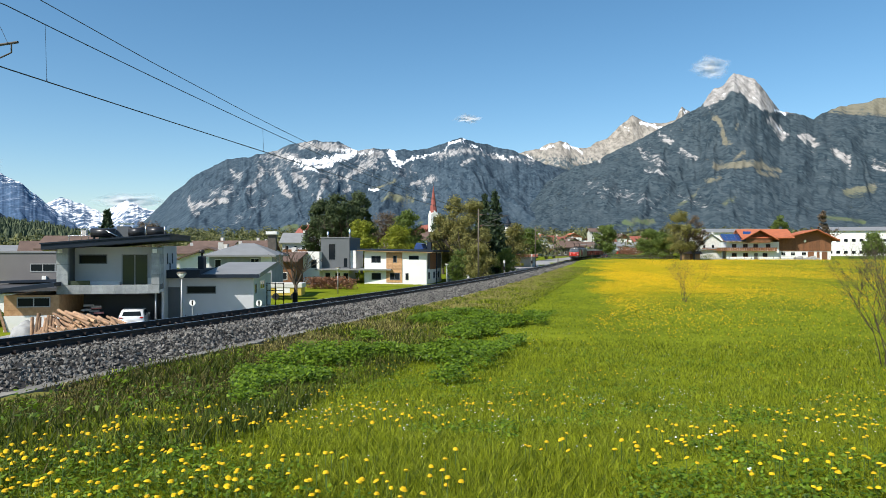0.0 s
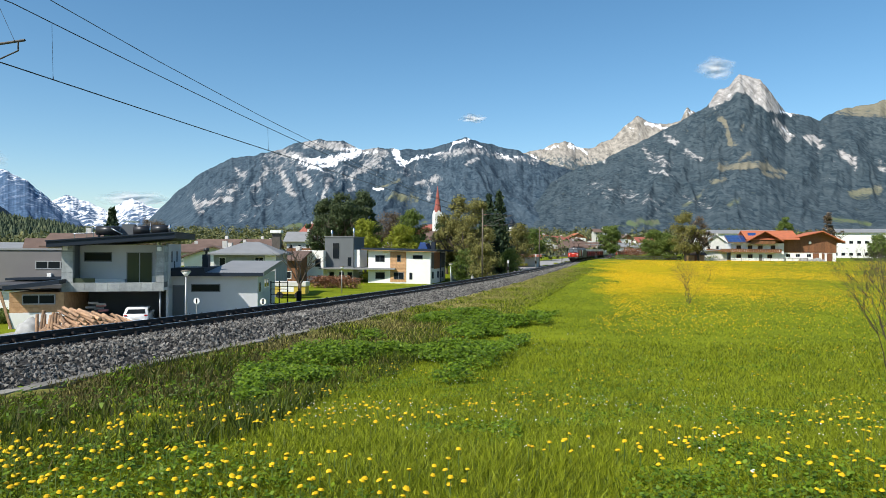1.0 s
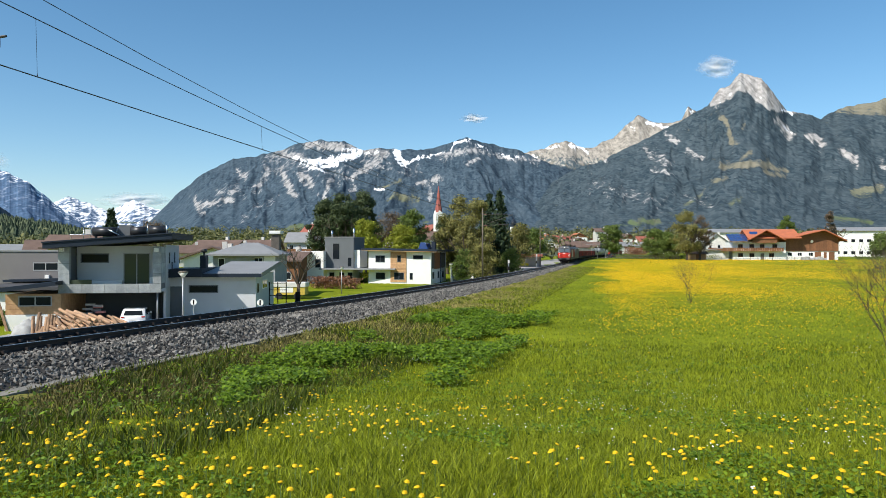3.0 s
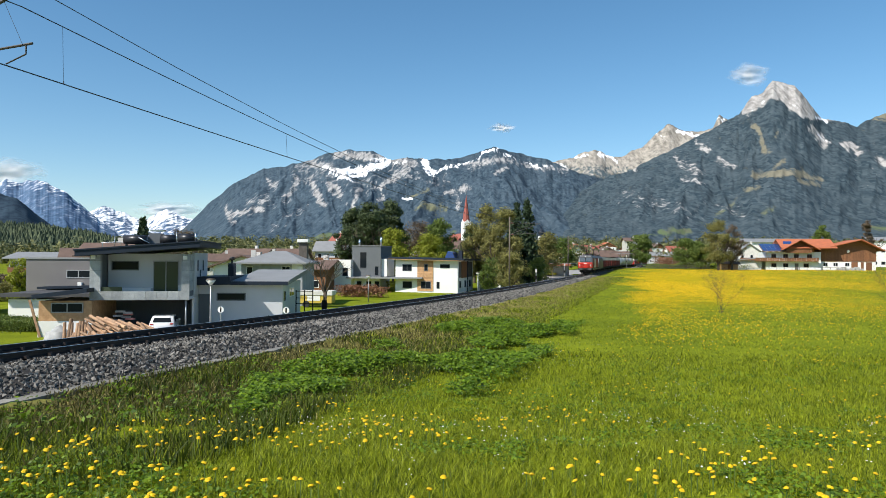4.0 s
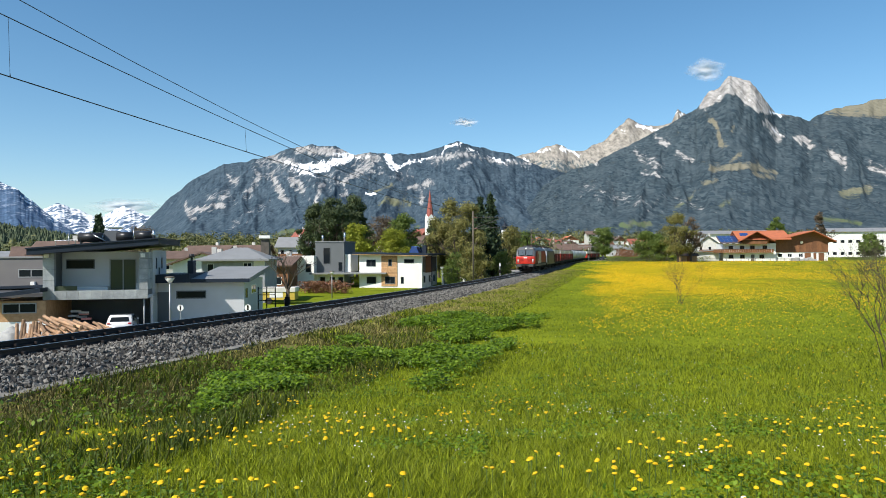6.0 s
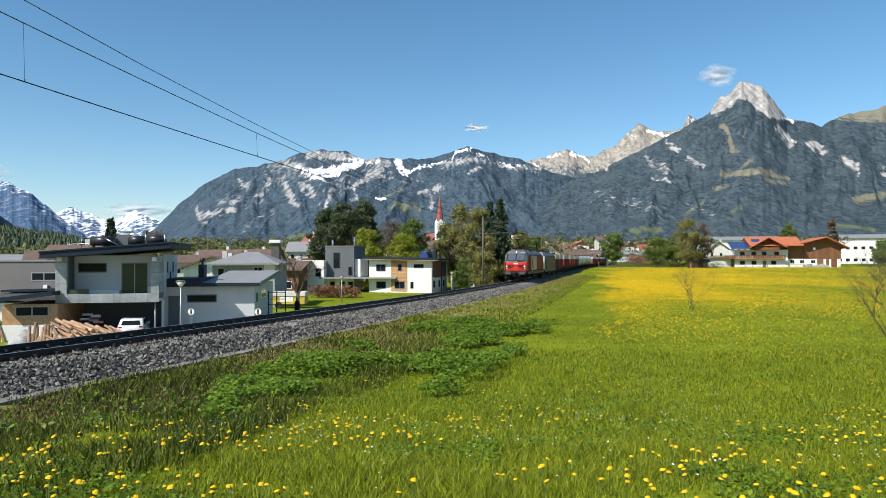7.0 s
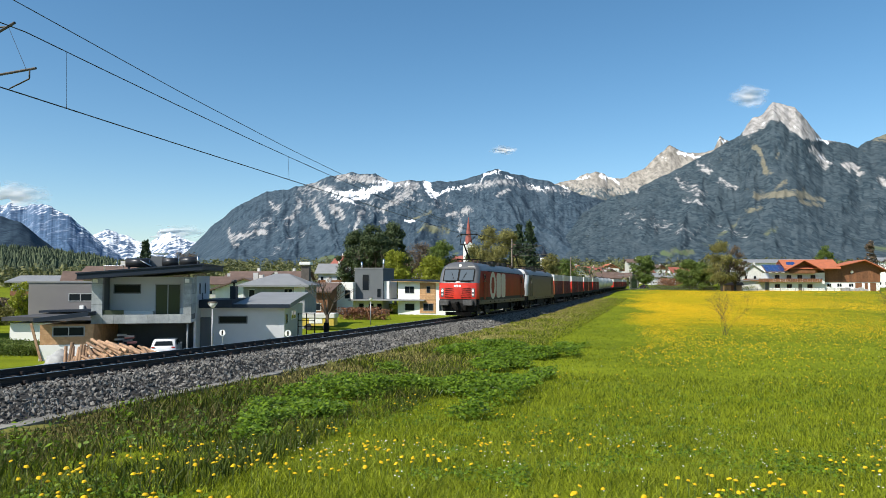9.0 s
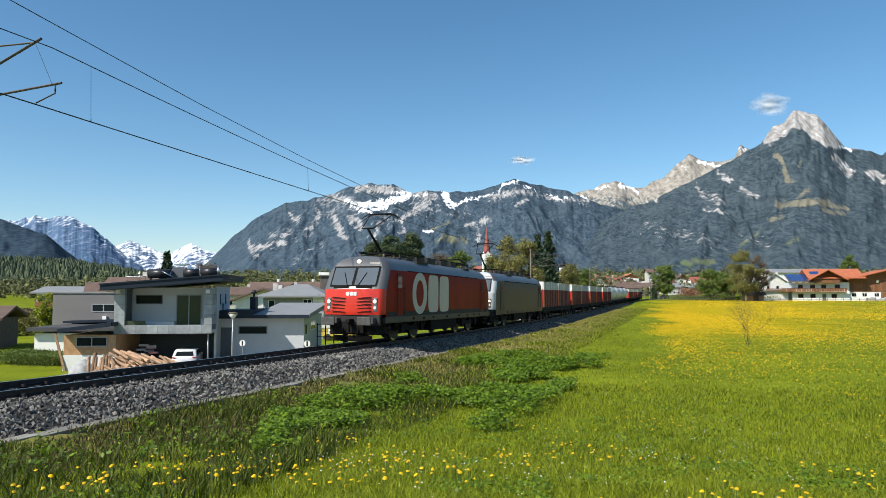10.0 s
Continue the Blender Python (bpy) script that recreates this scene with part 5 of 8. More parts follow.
def taupe_house():
    e = thing("taupe_house", pose(-47.0, 67.0, -2.4, 0, 0, 5), "flat-roofed house with taupe render and a dark annex", "house")
    part("wall", boxed(3.0, 10.5, 0, 9, -0.3, 5.75), M_TAUPE, e)
    part("roof_edge", boxed(2.9, 10.6, -0.1, 9.1, 5.75, 5.92, bevel=0.01), M_SEAM, e)
    pane(e, 6.9, 10.4, 0.0, 3.9, 4.7, M_FRAME, bars=2)
    part("wall_lamp", boxed(8.1, 8.5, -0.3, -0.02, 3.1, 3.5, bevel=0.02), M_WHITEP, e)
    part("annex_roof", slab_roof(bmesh.new(), 4.9, 14.0, -7.6, 0, 2.4, 2.4, 0.35), M_BIT, e)
    part("annex_wall", boxed(5.3, 12.0, -7.0, -0.1, -0.3, 2.2), M_PLASTER, e)
    part("upper_roof", slab_roof(bmesh.new(), 4.9, 14.0, -1.6, -0.02, 2.85, 3.1, 0.22), M_FASCIA, e)


def cabin_left():
    e = thing("garden_cabin", pose(-54.5, 67.0, -2.4, 0, 0, 20), "low brown timber cabin with shallow tiled roof", "cabin")
    part("wall", boxed(-6, 4.0, 0, 7, -0.3, 3.2), M_GREYWOOD, e)
    part("roof", gable(bmesh.new(), -6.8, 4.8, -0.9, 7.9, 3.0, 1.2, along="x"), M_BROWNTILE, e)


def hip_house():
    e = thing("hip_roof_house", pose(-28.9, 86.0, -2.4, 0, 0, 4) @ Matrix.Diagonal((0.66, 1, 1, 1)), "pale house under a grey sheet metal hip roof", "house")
    part("wall", boxed(0, 11.5, 0, 9, -0.3, 5.4), mat("grey_house_render", (0.30, 0.31, 0.32), 0.85, var=0.15, scale=1.2, bump=0.1), e)
    part("white_corner", boxed(9.5, 11.55, -0.05, 0.0, 3.8, 5.3), M_PLASTER, e)
    bm = bmesh.new()
    b = [bm.verts.new(p) for p in ((-1, -1, 5.4), (12.5, -1, 5.4), (12.5, 10, 5.4), (-1, 10, 5.4))]
    t = [bm.verts.new(p) for p in ((4.5, 4.5, 6.9), (7, 4.5, 6.9))]
    for f in ((b[0], b[1], t[1], t[0]), (b[1], b[2], t[1]), (b[2], b[3], t[0], t[1]), (b[3], b[0], t[0]), (b[3], b[2], b[1], b[0])):
        bm.faces.new(f)
    part("roof", bm, M_SEAM, e)
    part("eave", boxed(-1.05, 12.55, -1.05, 10.05, 5.2, 5.42), M_SEAM, e)
    pane(e, 1.0, 2.2, 0, 3.7, 4.9, M_FRAMEW)
    pane(e, 7.6, 9.2, 0, 3.8, 5.0, M_FRAMEW, bars=1)
    part("chimney", boxed(9.0, 10.6, 6.5, 7.8, 5.5, 8.0), M_GREYWOOD, e)
    part("chimney_cap", boxed(8.7, 10.9, 6.2, 8.1, 8.1, 8.5, bevel=0.04), M_WHITEP, e)


def cube_house():
    e = thing("cube_house", pose(-26.0, 124.0, -2.35, 0, 0, -6), "modern cube house in dark grey and white render", "house")
    part("white_block", boxed(0, 4.4, -1.2, 8, -0.3, 5.7), M_PLASTER, e)
    d = part("dark_block", boxed(4.2, 9.4, 0.4, 9, 2.7, 8.1), M_DARKPL, e, "dark grey upper cube")
    part("ground_floor", boxed(4.4, 9.2, 0.9, 8.6, -0.3, 2.4), M_PLASTER, e)
    part("white_end", boxed(9.4, 10.4, 1.0, 7, 2.75, 5.9), M_PLASTER, e)
    part("porch_roof", boxed(3.6, 17.2, -1.4, 6, 2.42, 2.7, bevel=0.02), M_SEAM, e)
    part("parapet", boxed(4.1, 9.5, 0.3, 9.1, 8.1, 8.25), M_SEAM, e)
    pane(e, 5.6, 6.9, 0.4, 4.2, 7.1, M_DARKPL)
    pane(e, 8.3, 9.1, 0.4, 2.9, 4.6, M_DARKPL)
    pane(e, 2.9, 3.9, -1.2, 2.8, 4.3, M_DARKPL)
    for x in (4.9, 6.7, 8.2):
        pane(e, x, x + 0.9, 0.9, 0.6, 1.9, M_DARKPL)
    part("flue", tube(bmesh.new(), (4.8, 3, 8.1), (4.8, 3, 9.4), 0.18, n=8), M_CHROME, e)
    part("flue", tube(bmesh.new(), (8.6, 4, 8.1), (8.6, 4, 9.9), 0.18, n=8), M_CHROME, e)


def white_house():
    e = thing("white_house", pose(-13.9, 123.0, -2.35, 0, 0, -14), "two-storey white house with larch panel and dark mono-pitch roof", "house")
    part("wall", boxed(0, 11.4, 0, 10.5, -0.2, 5.5), M_PLASTER, e)
    part("gable_wall", slab_roof(bmesh.new(), 0.02, 11.38, 0.02, 10.4, 5.45, 5.2, 0.55), M_PLASTER, e)
    lp = part("larch_panel", boxed(4.1, 7.0, -0.05, 0.0, 0.3, 5.55), M_LARCH, e, "panel of horizontal larch boards")
    for k in range(17):
        part("board", boxed(4.1, 7.0, -0.09, -0.05, 0.32 + k * 0.31, 0.32 + k * 0.31 + 0.285), M_LARCH, lp)
    for x0, x1, z0, z1, b in ((1.3, 3.05, 3.75, 4.95, 1), (5.35, 6.05, 3.8, 5.0, 0), (8.2, 10.0, 4.3, 5.0, 0), (1.35, 3.1, 0.75, 1.95, 0), (4.75, 6.6, 0.75, 2.0, 1), (7.6, 8.15, 0.75, 1.95, 0)):
        pane(e, x0, x1, -0.09 if 4 < x0 < 7 else 0.0, z0, z1, M_DARKPL, bars=b)
    part("roof", slab_roof(bmesh.new(), -1.0, 12.8, -1.1, 11.5, 5.95, 5.65, 0.3), M_FASCIA, e)
    part("verge_board", slab_roof(bmesh.new(), -0.98, 12.7, -1.05, -0.2, 5.83, 5.53, 0.12), M_LARCH, e)
    # side with timber recess
    part("side_timber", boxed(11.4, 11.5, 2.2, 6.3, 2.6, 5.5), M_DARKWOOD, e)
    part("side_slats", boxed(11.4, 11.48, 0.6, 2.1, 2.7, 5.4), M_GREYWOOD, e)
    part("side_slats", boxed(11.4, 11.48, 6.4, 9.8, 2.7, 5.4), M_GREYWOOD, e)
    part("porch_post", boxed(12.5, 12.65, 2.2, 2.35, -0.2, 5.6), M_FASCIA, e)
    for y0 in (1.0, 4.5, 7.6):
        pane(e, y0, y0 + 1.1, 0, 0.9, 2.1, M_DARKPL, side=11.4)
    sp = bmesh.new()
    prism(sp, [(8.2, 6.1), (10.0, 6.1), (9.6, 7.1), (8.7, 7.3)], "y", 3, 6)
    part("solar_rack", sp, M_SOLAR, e)
    part("chimney", boxed(10.4, 11.1, 4, 4.7, 5.9, 7.4), M_FASCIA, e)
    g = thing("carport", pose(0.8, 127.0, -2.3, 0, 0, -10), "dark flat-roofed carport beside the white house", "carport")
    part("roof", slab_roof(bmesh.new(), -0.5, 4.4, -1, 6, 2.95, 2.9, 0.28), M_FASCIA, g)
    part("side_wall", box(box(boxed(3.0, 3.9, 0, 5.5, -0.2, 2.95), -0.2, 0.0, 0, 5.5, -0.2, 2.95), 0.0, 3.0, 5.3, 5.5, -0.2, 2.95), M_PLASTER, g)
    part("dark_gate", boxed(0.05, 2.95, 0.9, 1.0, -0.2, 2.8), M_DARKPL, g)


def farmhouse():
    e = thing("farmhouse", pose(90.5, 222.0, 0.7, 0, 0, -12) @ Matrix.Diagonal((0.8, 1, 0.92, 1)), "broad white alpine farmhouse with brown barn and orange tiled roof", "farmhouse")
    part("wall", boxed(0, 19.5, 0, 13, -0.4, 6.0), M_PLASTER, e)
    part("barn_base", boxed(19.5, 38.5, 1.0, 14, -0.4, 2.9), M_PLASTER, e)
    b = part("barn_wall", boxed(19.5, 38.6, 0.9, 14, 2.9, 6.7), M_DARKWOOD, e, "brown timber-clad barn")
    for k in range(24):
        part("board", boxed(19.6 + k * 0.79, 19.6 + k * 0.79 + 0.74, 0.84, 0.9, 2.9, 6.6), M_DARKWOOD, b)
    part("barn_gable", prism(bmesh.new(), [(19.55, 6.65), (38.55, 6.65), (38.55, 7.3), (33.0, 9.95), (19.55, 7.0)], "y", 0.95, 14), M_DARKWOOD, e)
    rf = bmesh.new()
    prism(rf, [(-2.2, 7.2), (6.4, 10.3), (6.4, 10.6), (-2.2, 7.5)], "x", 5.0, 24.5)
    prism(rf, [(6.4, 10.3), (15.5, 7.2), (15.5, 7.5), (6.4, 10.6)], "x", 5.0, 24.5)
    part("main_roof", rf, M_TILE, e)
    rf = bmesh.new()
    prism(rf, [(18.6, 6.75), (33.0, 9.95), (33.0, 10.25), (18.6, 7.05)], "y", -1.4, 15)
    prism(rf, [(33.0, 9.95), (40.8, 6.3), (40.8, 6.6), (33.0, 10.25)], "y", -1.4, 15)
    part("barn_roof", rf, M_TILE, e)
    part("front_gable_roof", gable(bmesh.new(), 5.2, 18.4, -3.2, 8, 6.6, 3.3, 0.3), M_TILE, e)
    part("front_gable", prism(bmesh.new(), [(6.6, 6.0), (17.0, 6.0), (17.0, 7.1), (11.8, 9.6), (6.6, 7.1)], "y", -0.5, 0.2), M_DARKWOOD, e)
    sr = part("solar_roof", prism(bmesh.new(), [(-1.6, 6.1), (6.2, 8.6), (6.2, 8.9), (-1.6, 6.4)], "x", -1.4, 7.2), M_BROWNTILE, e)
    for i in range(5):
        for j in range(3):
            p = bmesh.new()
            z0 = 6.42 + j * 0.82
            y0 = -1.5 + j * 2.55
            prism(p, [(y0, z0), (y0 + 2.4, z0 + 0.77), (y0 + 2.4, z0 + 0.85), (y0, z0 + 0.08)], "x", -1.2 + i * 1.65, -1.2 + i * 1.65 + 1.55)
            part("solar_panel", p, M_SOLAR, sr)
    p = bmesh.new()
    prism(p, [(0.0, 7.6), (2.2, 9.7), (2.3, 9.6), (0.2, 7.5)], "x", 6.6, 9.6)
    part("raised_solar_panel", p, M_SOLAR, e)
    for x0, x1, z, n in ((-4.0, 18.3, 3.0, 26), (7.0, 15.8, 5.9, 10)):
        y = -1.4 if n > 12 else -1.9
        d = part("balcony", boxed(x0, x1, y, 0.0, z - 0.15, z), M_DARKWOOD, e)
        part("rail", boxed(x0, x1, y - 0.05, y + 0.08, z + 0.95, z + 1.08), M_DARKWOOD, d)
        w = (x1 - x0) / n
        for k in range(n):
            part("balcony_board", boxed(x0 + k * w + 0.04, x0 + (k + 1) * w - 0.04, y, y + 0.05, z + 0.02, z + 0.96), M_DARKWOOD, d)
    for x in (2.0, 6.2, 10.0, 14.6):
        pane(e, x, x + 1.7, 0, 4.0, 5.3, M_DARKWOOD, bars=1)
    for x in (2.0, 6.2, 13.4):
        pane(e, x, x + 1.8, 0, 0.9, 2.2, M_DARKWOOD, bars=1)
    part("front_door", boxed(10.3, 11.6, -0.06, 0.0, -0.1, 2.2, bevel=0.02), M_GREYWOOD, e)
    for x in (20.5, 24.0, 28.0):
        pane(e, x, x + 1.6, 1.0, 1.3, 2.5, M_FRAMEW, bars=1)
    for x, w in ((30.2, 2.2), (33.4, 1.0), (35.2, 2.0)):
        part("barn_door", boxed(x, x + w, 0.92, 0.99, -0.2, 2.7, bevel=0.01), M_DARKWOOD, e)
    for k in range(6):
        part("covered_bale", boxed(24.5 + k * 1.5, 25.9 + k * 1.5, -2.6, -0.6, -0.1, 0.9 + 0.3 * math.sin(k * 2.1), bevel=0.25), M_TARP, e, "bale under white sheeting before the barn")
    part("dish", tube(bmesh.new(), (29.0, 0.4, 6.2), (29.0, 0.6, 6.3), 0.5, n=14), M_WHITEP, e)
    s = thing("lean_to_barn", pose(82.6, 224.0, 0.6, 0, 0, -12), "pale lean-to shed joined to the farmhouse", "shed")
    part("wall", boxed(0, 7, 0, 6, -0.3, 3.0), M_CREAM, s)
    part("roof", slab_roof(bmesh.new(), -0.7, 8, -1, 7, 3.0, 3.7, 0.2), M_SEAM, s)
    s = thing("wooden_hut", pose(74.0, 213.0, 0.75, 0, 0, -8), "small brown wooden garden hut at the field's edge", "hut")
    part("wall", boxed(0, 4.6, 0, 3.5, -0.3, 1.7), M_LARCH, s)
    part("roof", gable(bmesh.new(), -0.6, 5.2, -0.6, 4.1, 1.6, 0.8, 0.12, along="x"), M_BROWNTILE, s)
    part("door", boxed(1.6, 2.6, -0.05, 0.0, -0.1, 1.6), M_DARKWOOD, s)


def long_block(x, y, w, h, rot, label, floors=2, n=14):
    e = thing("long_building", pose(x, y, gz(x, y), 0, 0, rot), label, "building")
    part("wall", boxed(0, w, 0, 12, -0.5, h), M_PLASTER, e)
    part("roof", gable(bmesh.new(), -0.6, w + 0.6, -0.8, 12.8, h, 1.8, 0.2, along="x"), M_SEAM, e)
    for f in range(floors):
        for k in range(n):
            a = 1.2 + k * (w - 2.4) / n
            z = 1.0 + f * (h - 0.6) / floors
            pane(e, a, a + (w - 2.4) / n * 0.55, 0.0, z, z + 1.5, M_FRAMEW)


def church():
    e = thing("church", pose(-5.8, 420.0, 0.8, 0, 0, 20), "white church tower with a tall pointed red spire", "church")
    t = part("tower", boxed(-2.4, 2.4, -2.4, 2.4, -1, 24.3), M_PLASTER, e)
    for rot in range(4):
        part("tower_gable", prism(bmesh.new(), [(-2.4, 24.2), (2.4, 24.2), (0, 26.6)], "y", -2.45, 2.45) if rot % 2 else prism(bmesh.new(), [(-2.4, 24.2), (2.4, 24.2), (0, 26.6)], "x", -2.45, 2.45), M_PLASTER, t) if rot < 2 else None
    sp = bmesh.new()
    n = 8
    ring = [sp.verts.new((math.cos(math.pi * (2 * i + 1) / n) * 2.45, math.sin(math.pi * (2 * i + 1) / n) * 2.5, 24.25)) for i in range(n)]
    ap = sp.verts.new((0, 0, 42.0))
    for i in range(n):
        sp.faces.new((ring[i], ring[(i + 1) % n], ap))
    part("spire", sp, M_SPIRE, e, "slender red octagonal spire")
    part("cross", box(tube(bmesh.new(), (0, 0, 41.5), (0, 0, 44.0), 0.1, n=6), -0.5, 0.5, -0.06, 0.06, 43.1, 43.3), M_FASCIA, e)
    for s in (-1, 1):
        pane(e, -0.9, 0.9, -2.4, 19.5, 23.0, M_FASCIA, name="belfry_opening") if s < 0 else pane(e, -0.9, 0.9, 0, 19.5, 23.0, M_FASCIA, side=2.4, name="belfry_opening")
    part("nave", boxed(-7, 7, 2.7, 26, -1, 11), M_PLASTER, e)
    part("nave_roof", gable(bmesh.new(), -7.8, 7.8, 2.7, 26.5, 10.8, 7.5, 0.3), M_REDTILE, e)


def onion_church():
    e = thing("onion_tower", pose(57.0, 610.0, 1.0, 0, 0, 10), "distant white tower with a dark onion dome", "church tower")
    part("tower", boxed(-2.4, 2.4, -2.4, 2.4, -1, 23), M_PLASTER, e)
    bm = bmesh.new()
    prev, n = None, 12
    for z, r in ((23, 2.7), (24, 2.0), (25, 2.5), (26.2, 2.9), (27.5, 2.2), (28.8, 0.9), (30, 0.35), (32, 0.1)):
        ring = [bm.verts.new((math.cos(2 * math.pi * i / n) * r, math.sin(2 * math.pi * i / n) * r, z)) for i in range(n)]
        if prev:
            for i in range(n):
                bm.faces.new((prev[i], prev[(i + 1) % n], ring[(i + 1) % n], ring[i])).smooth = True
        prev = ring
    part("onion_dome", bm, M_FASCIA, e)
    pane(e, -0.7, 0.7, -2.4, 17.5, 20.5, M_FASCIA, name="belfry_opening")


def village_house(x, y, w, d, h, rise, rot, wall, roof, along="y"):
    """One of the many plain gabled houses of the village."""
    names = {M_PLASTER: "white", M_GREYPL: "grey", M_CREAM: "cream", M_DARKWOOD: "timber", M_GREYWOOD: "weathered timber"}
    roofs = {M_TILE: "orange tiled", M_REDTILE: "red tiled", M_BROWNTILE: "brown tiled", M_SEAM: "grey metal"}
    e = thing("village_house", pose(x, y, gz(x, y), 0, 0, rot), "%s village house with a %s gable roof" % (names[wall], roofs[roof]), "house", group="houses of the village")
    part("wall", boxed(0, w, 0, d, -0.5, h), wall, e)
    if along == "y":
        part("gable_wall", prism(bmesh.new(), [(0.02, h - 0.02), (w - 0.02, h - 0.02), (w / 2, h + rise * 0.97)], "y", 0.02, d - 0.02), M_DARKWOOD if wall is M_PLASTER and rise > 2.4 else wall, e)
    else:
        part("gable_wall", prism(bmesh.new(), [(0.02, h - 0.02), (d - 0.02, h - 0.02), (d / 2, h + rise * 0.97)], "x", 0.02, w - 0.02), wall, e)
    o = 0.9
    if along == "y":
        k = rise * o / (w / 2)
        part("roof", gable(bmesh.new(), -o, w + o, -o, d + o, h - k, rise + k, 0.25), roof, e)
    else:
        k = rise * o / (d / 2)
        part("roof", gable(bmesh.new(), -o, w + o, -o, d + o, h - k, rise + k, 0.25, along="x"), roof, e)
    part("chimney", boxed(w * 0.6, w * 0.6 + 0.8, d * 0.55, d * 0.55 + 0.8, h, h + rise + 1.1), M_CREAM, e)
    n = max(2, int(w // 3))
    for f in range(max(1, int(h // 2.8))):
        for i in range(n):
            a = 0.8 + i * (w - 1.2) / n
            pane(e, a, a + 1.1, 0.0, 0.9 + f * 2.8, 2.2 + f * 2.8, M_FRAMEW)
    if h > 5:
        part("balcony", box(boxed(0.3, w - 0.3, -1.1, 0, 2.75, 2.9), 0.3, w - 0.3, -1.15, -1.05, 2.9, 3.8), M_DARKWOOD, e)


modern_house()
long_annex()
taupe_house()
cabin_left()
hip_house()
cube_house()
white_house()
farmhouse()
long_block(120.0, 330.0, 42.0, 11.0, -4, "long white school block with rows of windows", 2, 14)
long_block(176.0, 320.0, 60.0, 11.5, -14, "long white building behind the farm", 2, 18)
church()
onion_church()


def at_bearing(b, d):
    return (b - 784) / 1230 * d


# houses across the village, by bearing and distance
rv = random.Random(11)
for b, d, w, dp, h, rise, rot, wall, roof, along in (
        (318, 112, 9, 9, 4.6, 1.6, 12, M_PLASTER, M_BROWNTILE, "y"), (340, 130, 7, 8, 4.6, 1.2, -5, M_PLASTER, M_BROWNTILE, "x"),
        (296, 175, 9, 9, 5.0, 2.2, 20, M_CREAM, M_BROWNTILE, "x"), (330, 190, 12, 10, 5.8, 3, -10, M_PLASTER, M_BROWNTILE, "x"),
        (372, 170, 10, 9, 5.2, 2.6, 8, M_PLASTER, M_BROWNTILE, "x"), (400, 210, 13, 10, 5.6, 3, 0, M_CREAM, M_BROWNTILE, "x"),
        (440, 150, 7, 9, 4.6, 1.6, 15, M_DARKWOOD, M_BROWNTILE, "y"), (470, 118, 5, 9, 4.2, 1.2, -5, M_DARKWOOD, M_BROWNTILE, "x"),
        (500, 215, 9, 9, 6.2, 2.6, 0, M_GREYPL, M_SEAM, "x"), (528, 240, 8, 8, 7.5, 4.6, 30, M_PLASTER, M_REDTILE, "y"),
        (480, 270, 14, 10, 5.8, 3, 10, M_PLASTER, M_BROWNTILE, "x"), (430, 290, 12, 10, 6, 3, -12, M_CREAM, M_REDTILE, "x"),
        (655, 240, 10, 9, 6, 3, 5, M_PLASTER, M_BROWNTILE, "y"), (745, 300, 9, 9, 8, 3, 0, M_PLASTER, M_BROWNTILE, "x"),
        (940, 330, 12, 10, 6.2, 4, 20, M_CREAM, M_TILE, "y"), (955, 360, 11, 10, 5.4, 3.4, -25, M_CREAM, M_REDTILE, "y"),
        (985, 330, 13, 10, 4.6, 2.6, 10, M_GREYWOOD, M_BROWNTILE, "x"), (1000, 420, 12, 10, 6.4, 3.4, 15, M_PLASTER, M_BROWNTILE, "y"),
        (1022, 390, 13, 11, 4.4, 2.8, -5, M_GREYWOOD, M_BROWNTILE, "x"), (1045, 460, 10, 10, 14, 2, 0, M_CREAM, M_BROWNTILE, "x"),
        (970, 480, 14, 10, 7, 4, 12, M_PLASTER, M_REDTILE, "x"), (930, 500, 12, 10, 7, 3.6, 0, M_PLASTER, M_REDTILE, "y"),
        (1030, 560, 14, 11, 7, 4, -10, M_PLASTER, M_BROWNTILE, "y"), (1062, 520, 14, 11, 7, 3.5, 22, M_PLASTER, M_REDTILE, "x"),
        (1000, 640, 16, 12, 9, 4, 8, M_PLASTER, M_TILE, "y"), (1085, 430, 18, 10, 5, 2, 0, M_GREYPL, M_SEAM, "x"),
        (1090, 600, 14, 11, 8, 4, 14, M_PLASTER, M_BROWNTILE, "y"), (1145, 420, 14, 10, 6, 3.2, -8, M_PLASTER, M_BROWNTILE, "y"),
        (1120, 520, 13, 10, 7, 3.4, 6, M_PLASTER, M_REDTILE, "x"), (905, 560, 16, 12, 9, 3, 0, M_PLASTER, M_BROWNTILE, "x"),
        (1240, 290, 8, 9, 6.5, 3.0, -14, M_CREAM, M_SEAM, "y"), (40, 120, 10, 9, 5.2, 2.2, 25, M_PLASTER, M_BROWNTILE, "x"),
        (75, 105, 7, 7, 6.4, 1.6, 10, M_CREAM, M_BROWNTILE, "x"), (-60, 130, 16, 10, 5.5, 1.0, 8, M_GREYPL, M_SEAM, "x")):
    low = 0.74 if 290 < b < 500 and d > 140 else 1.0
    village_house(at_bearing(b, d), d, w, dp, h * low, rise * low, rot, wall, roof, along)


# ---- platform halt, road and crossing ----
def sheet(name, pts, lift, material, label, category):
    """A thin paved sheet lying on the ground, in strips across."""
    v, f = [], []
    for (xa, ya), (xb, yb) in pts:
        for k in range(9):
            x, y = xa + (xb - xa) * k / 8, ya + (yb - ya) * k / 8
            v.append((x, y, gz(x, y) + lift))
    for i in range(len(pts) - 1):
        for k in range(8):
            a = i * 9 + k
            f.append((a, a + 1, a + 10, a + 9))
    return tagged(raw(name, v, f, material), label, category, kind="structure")


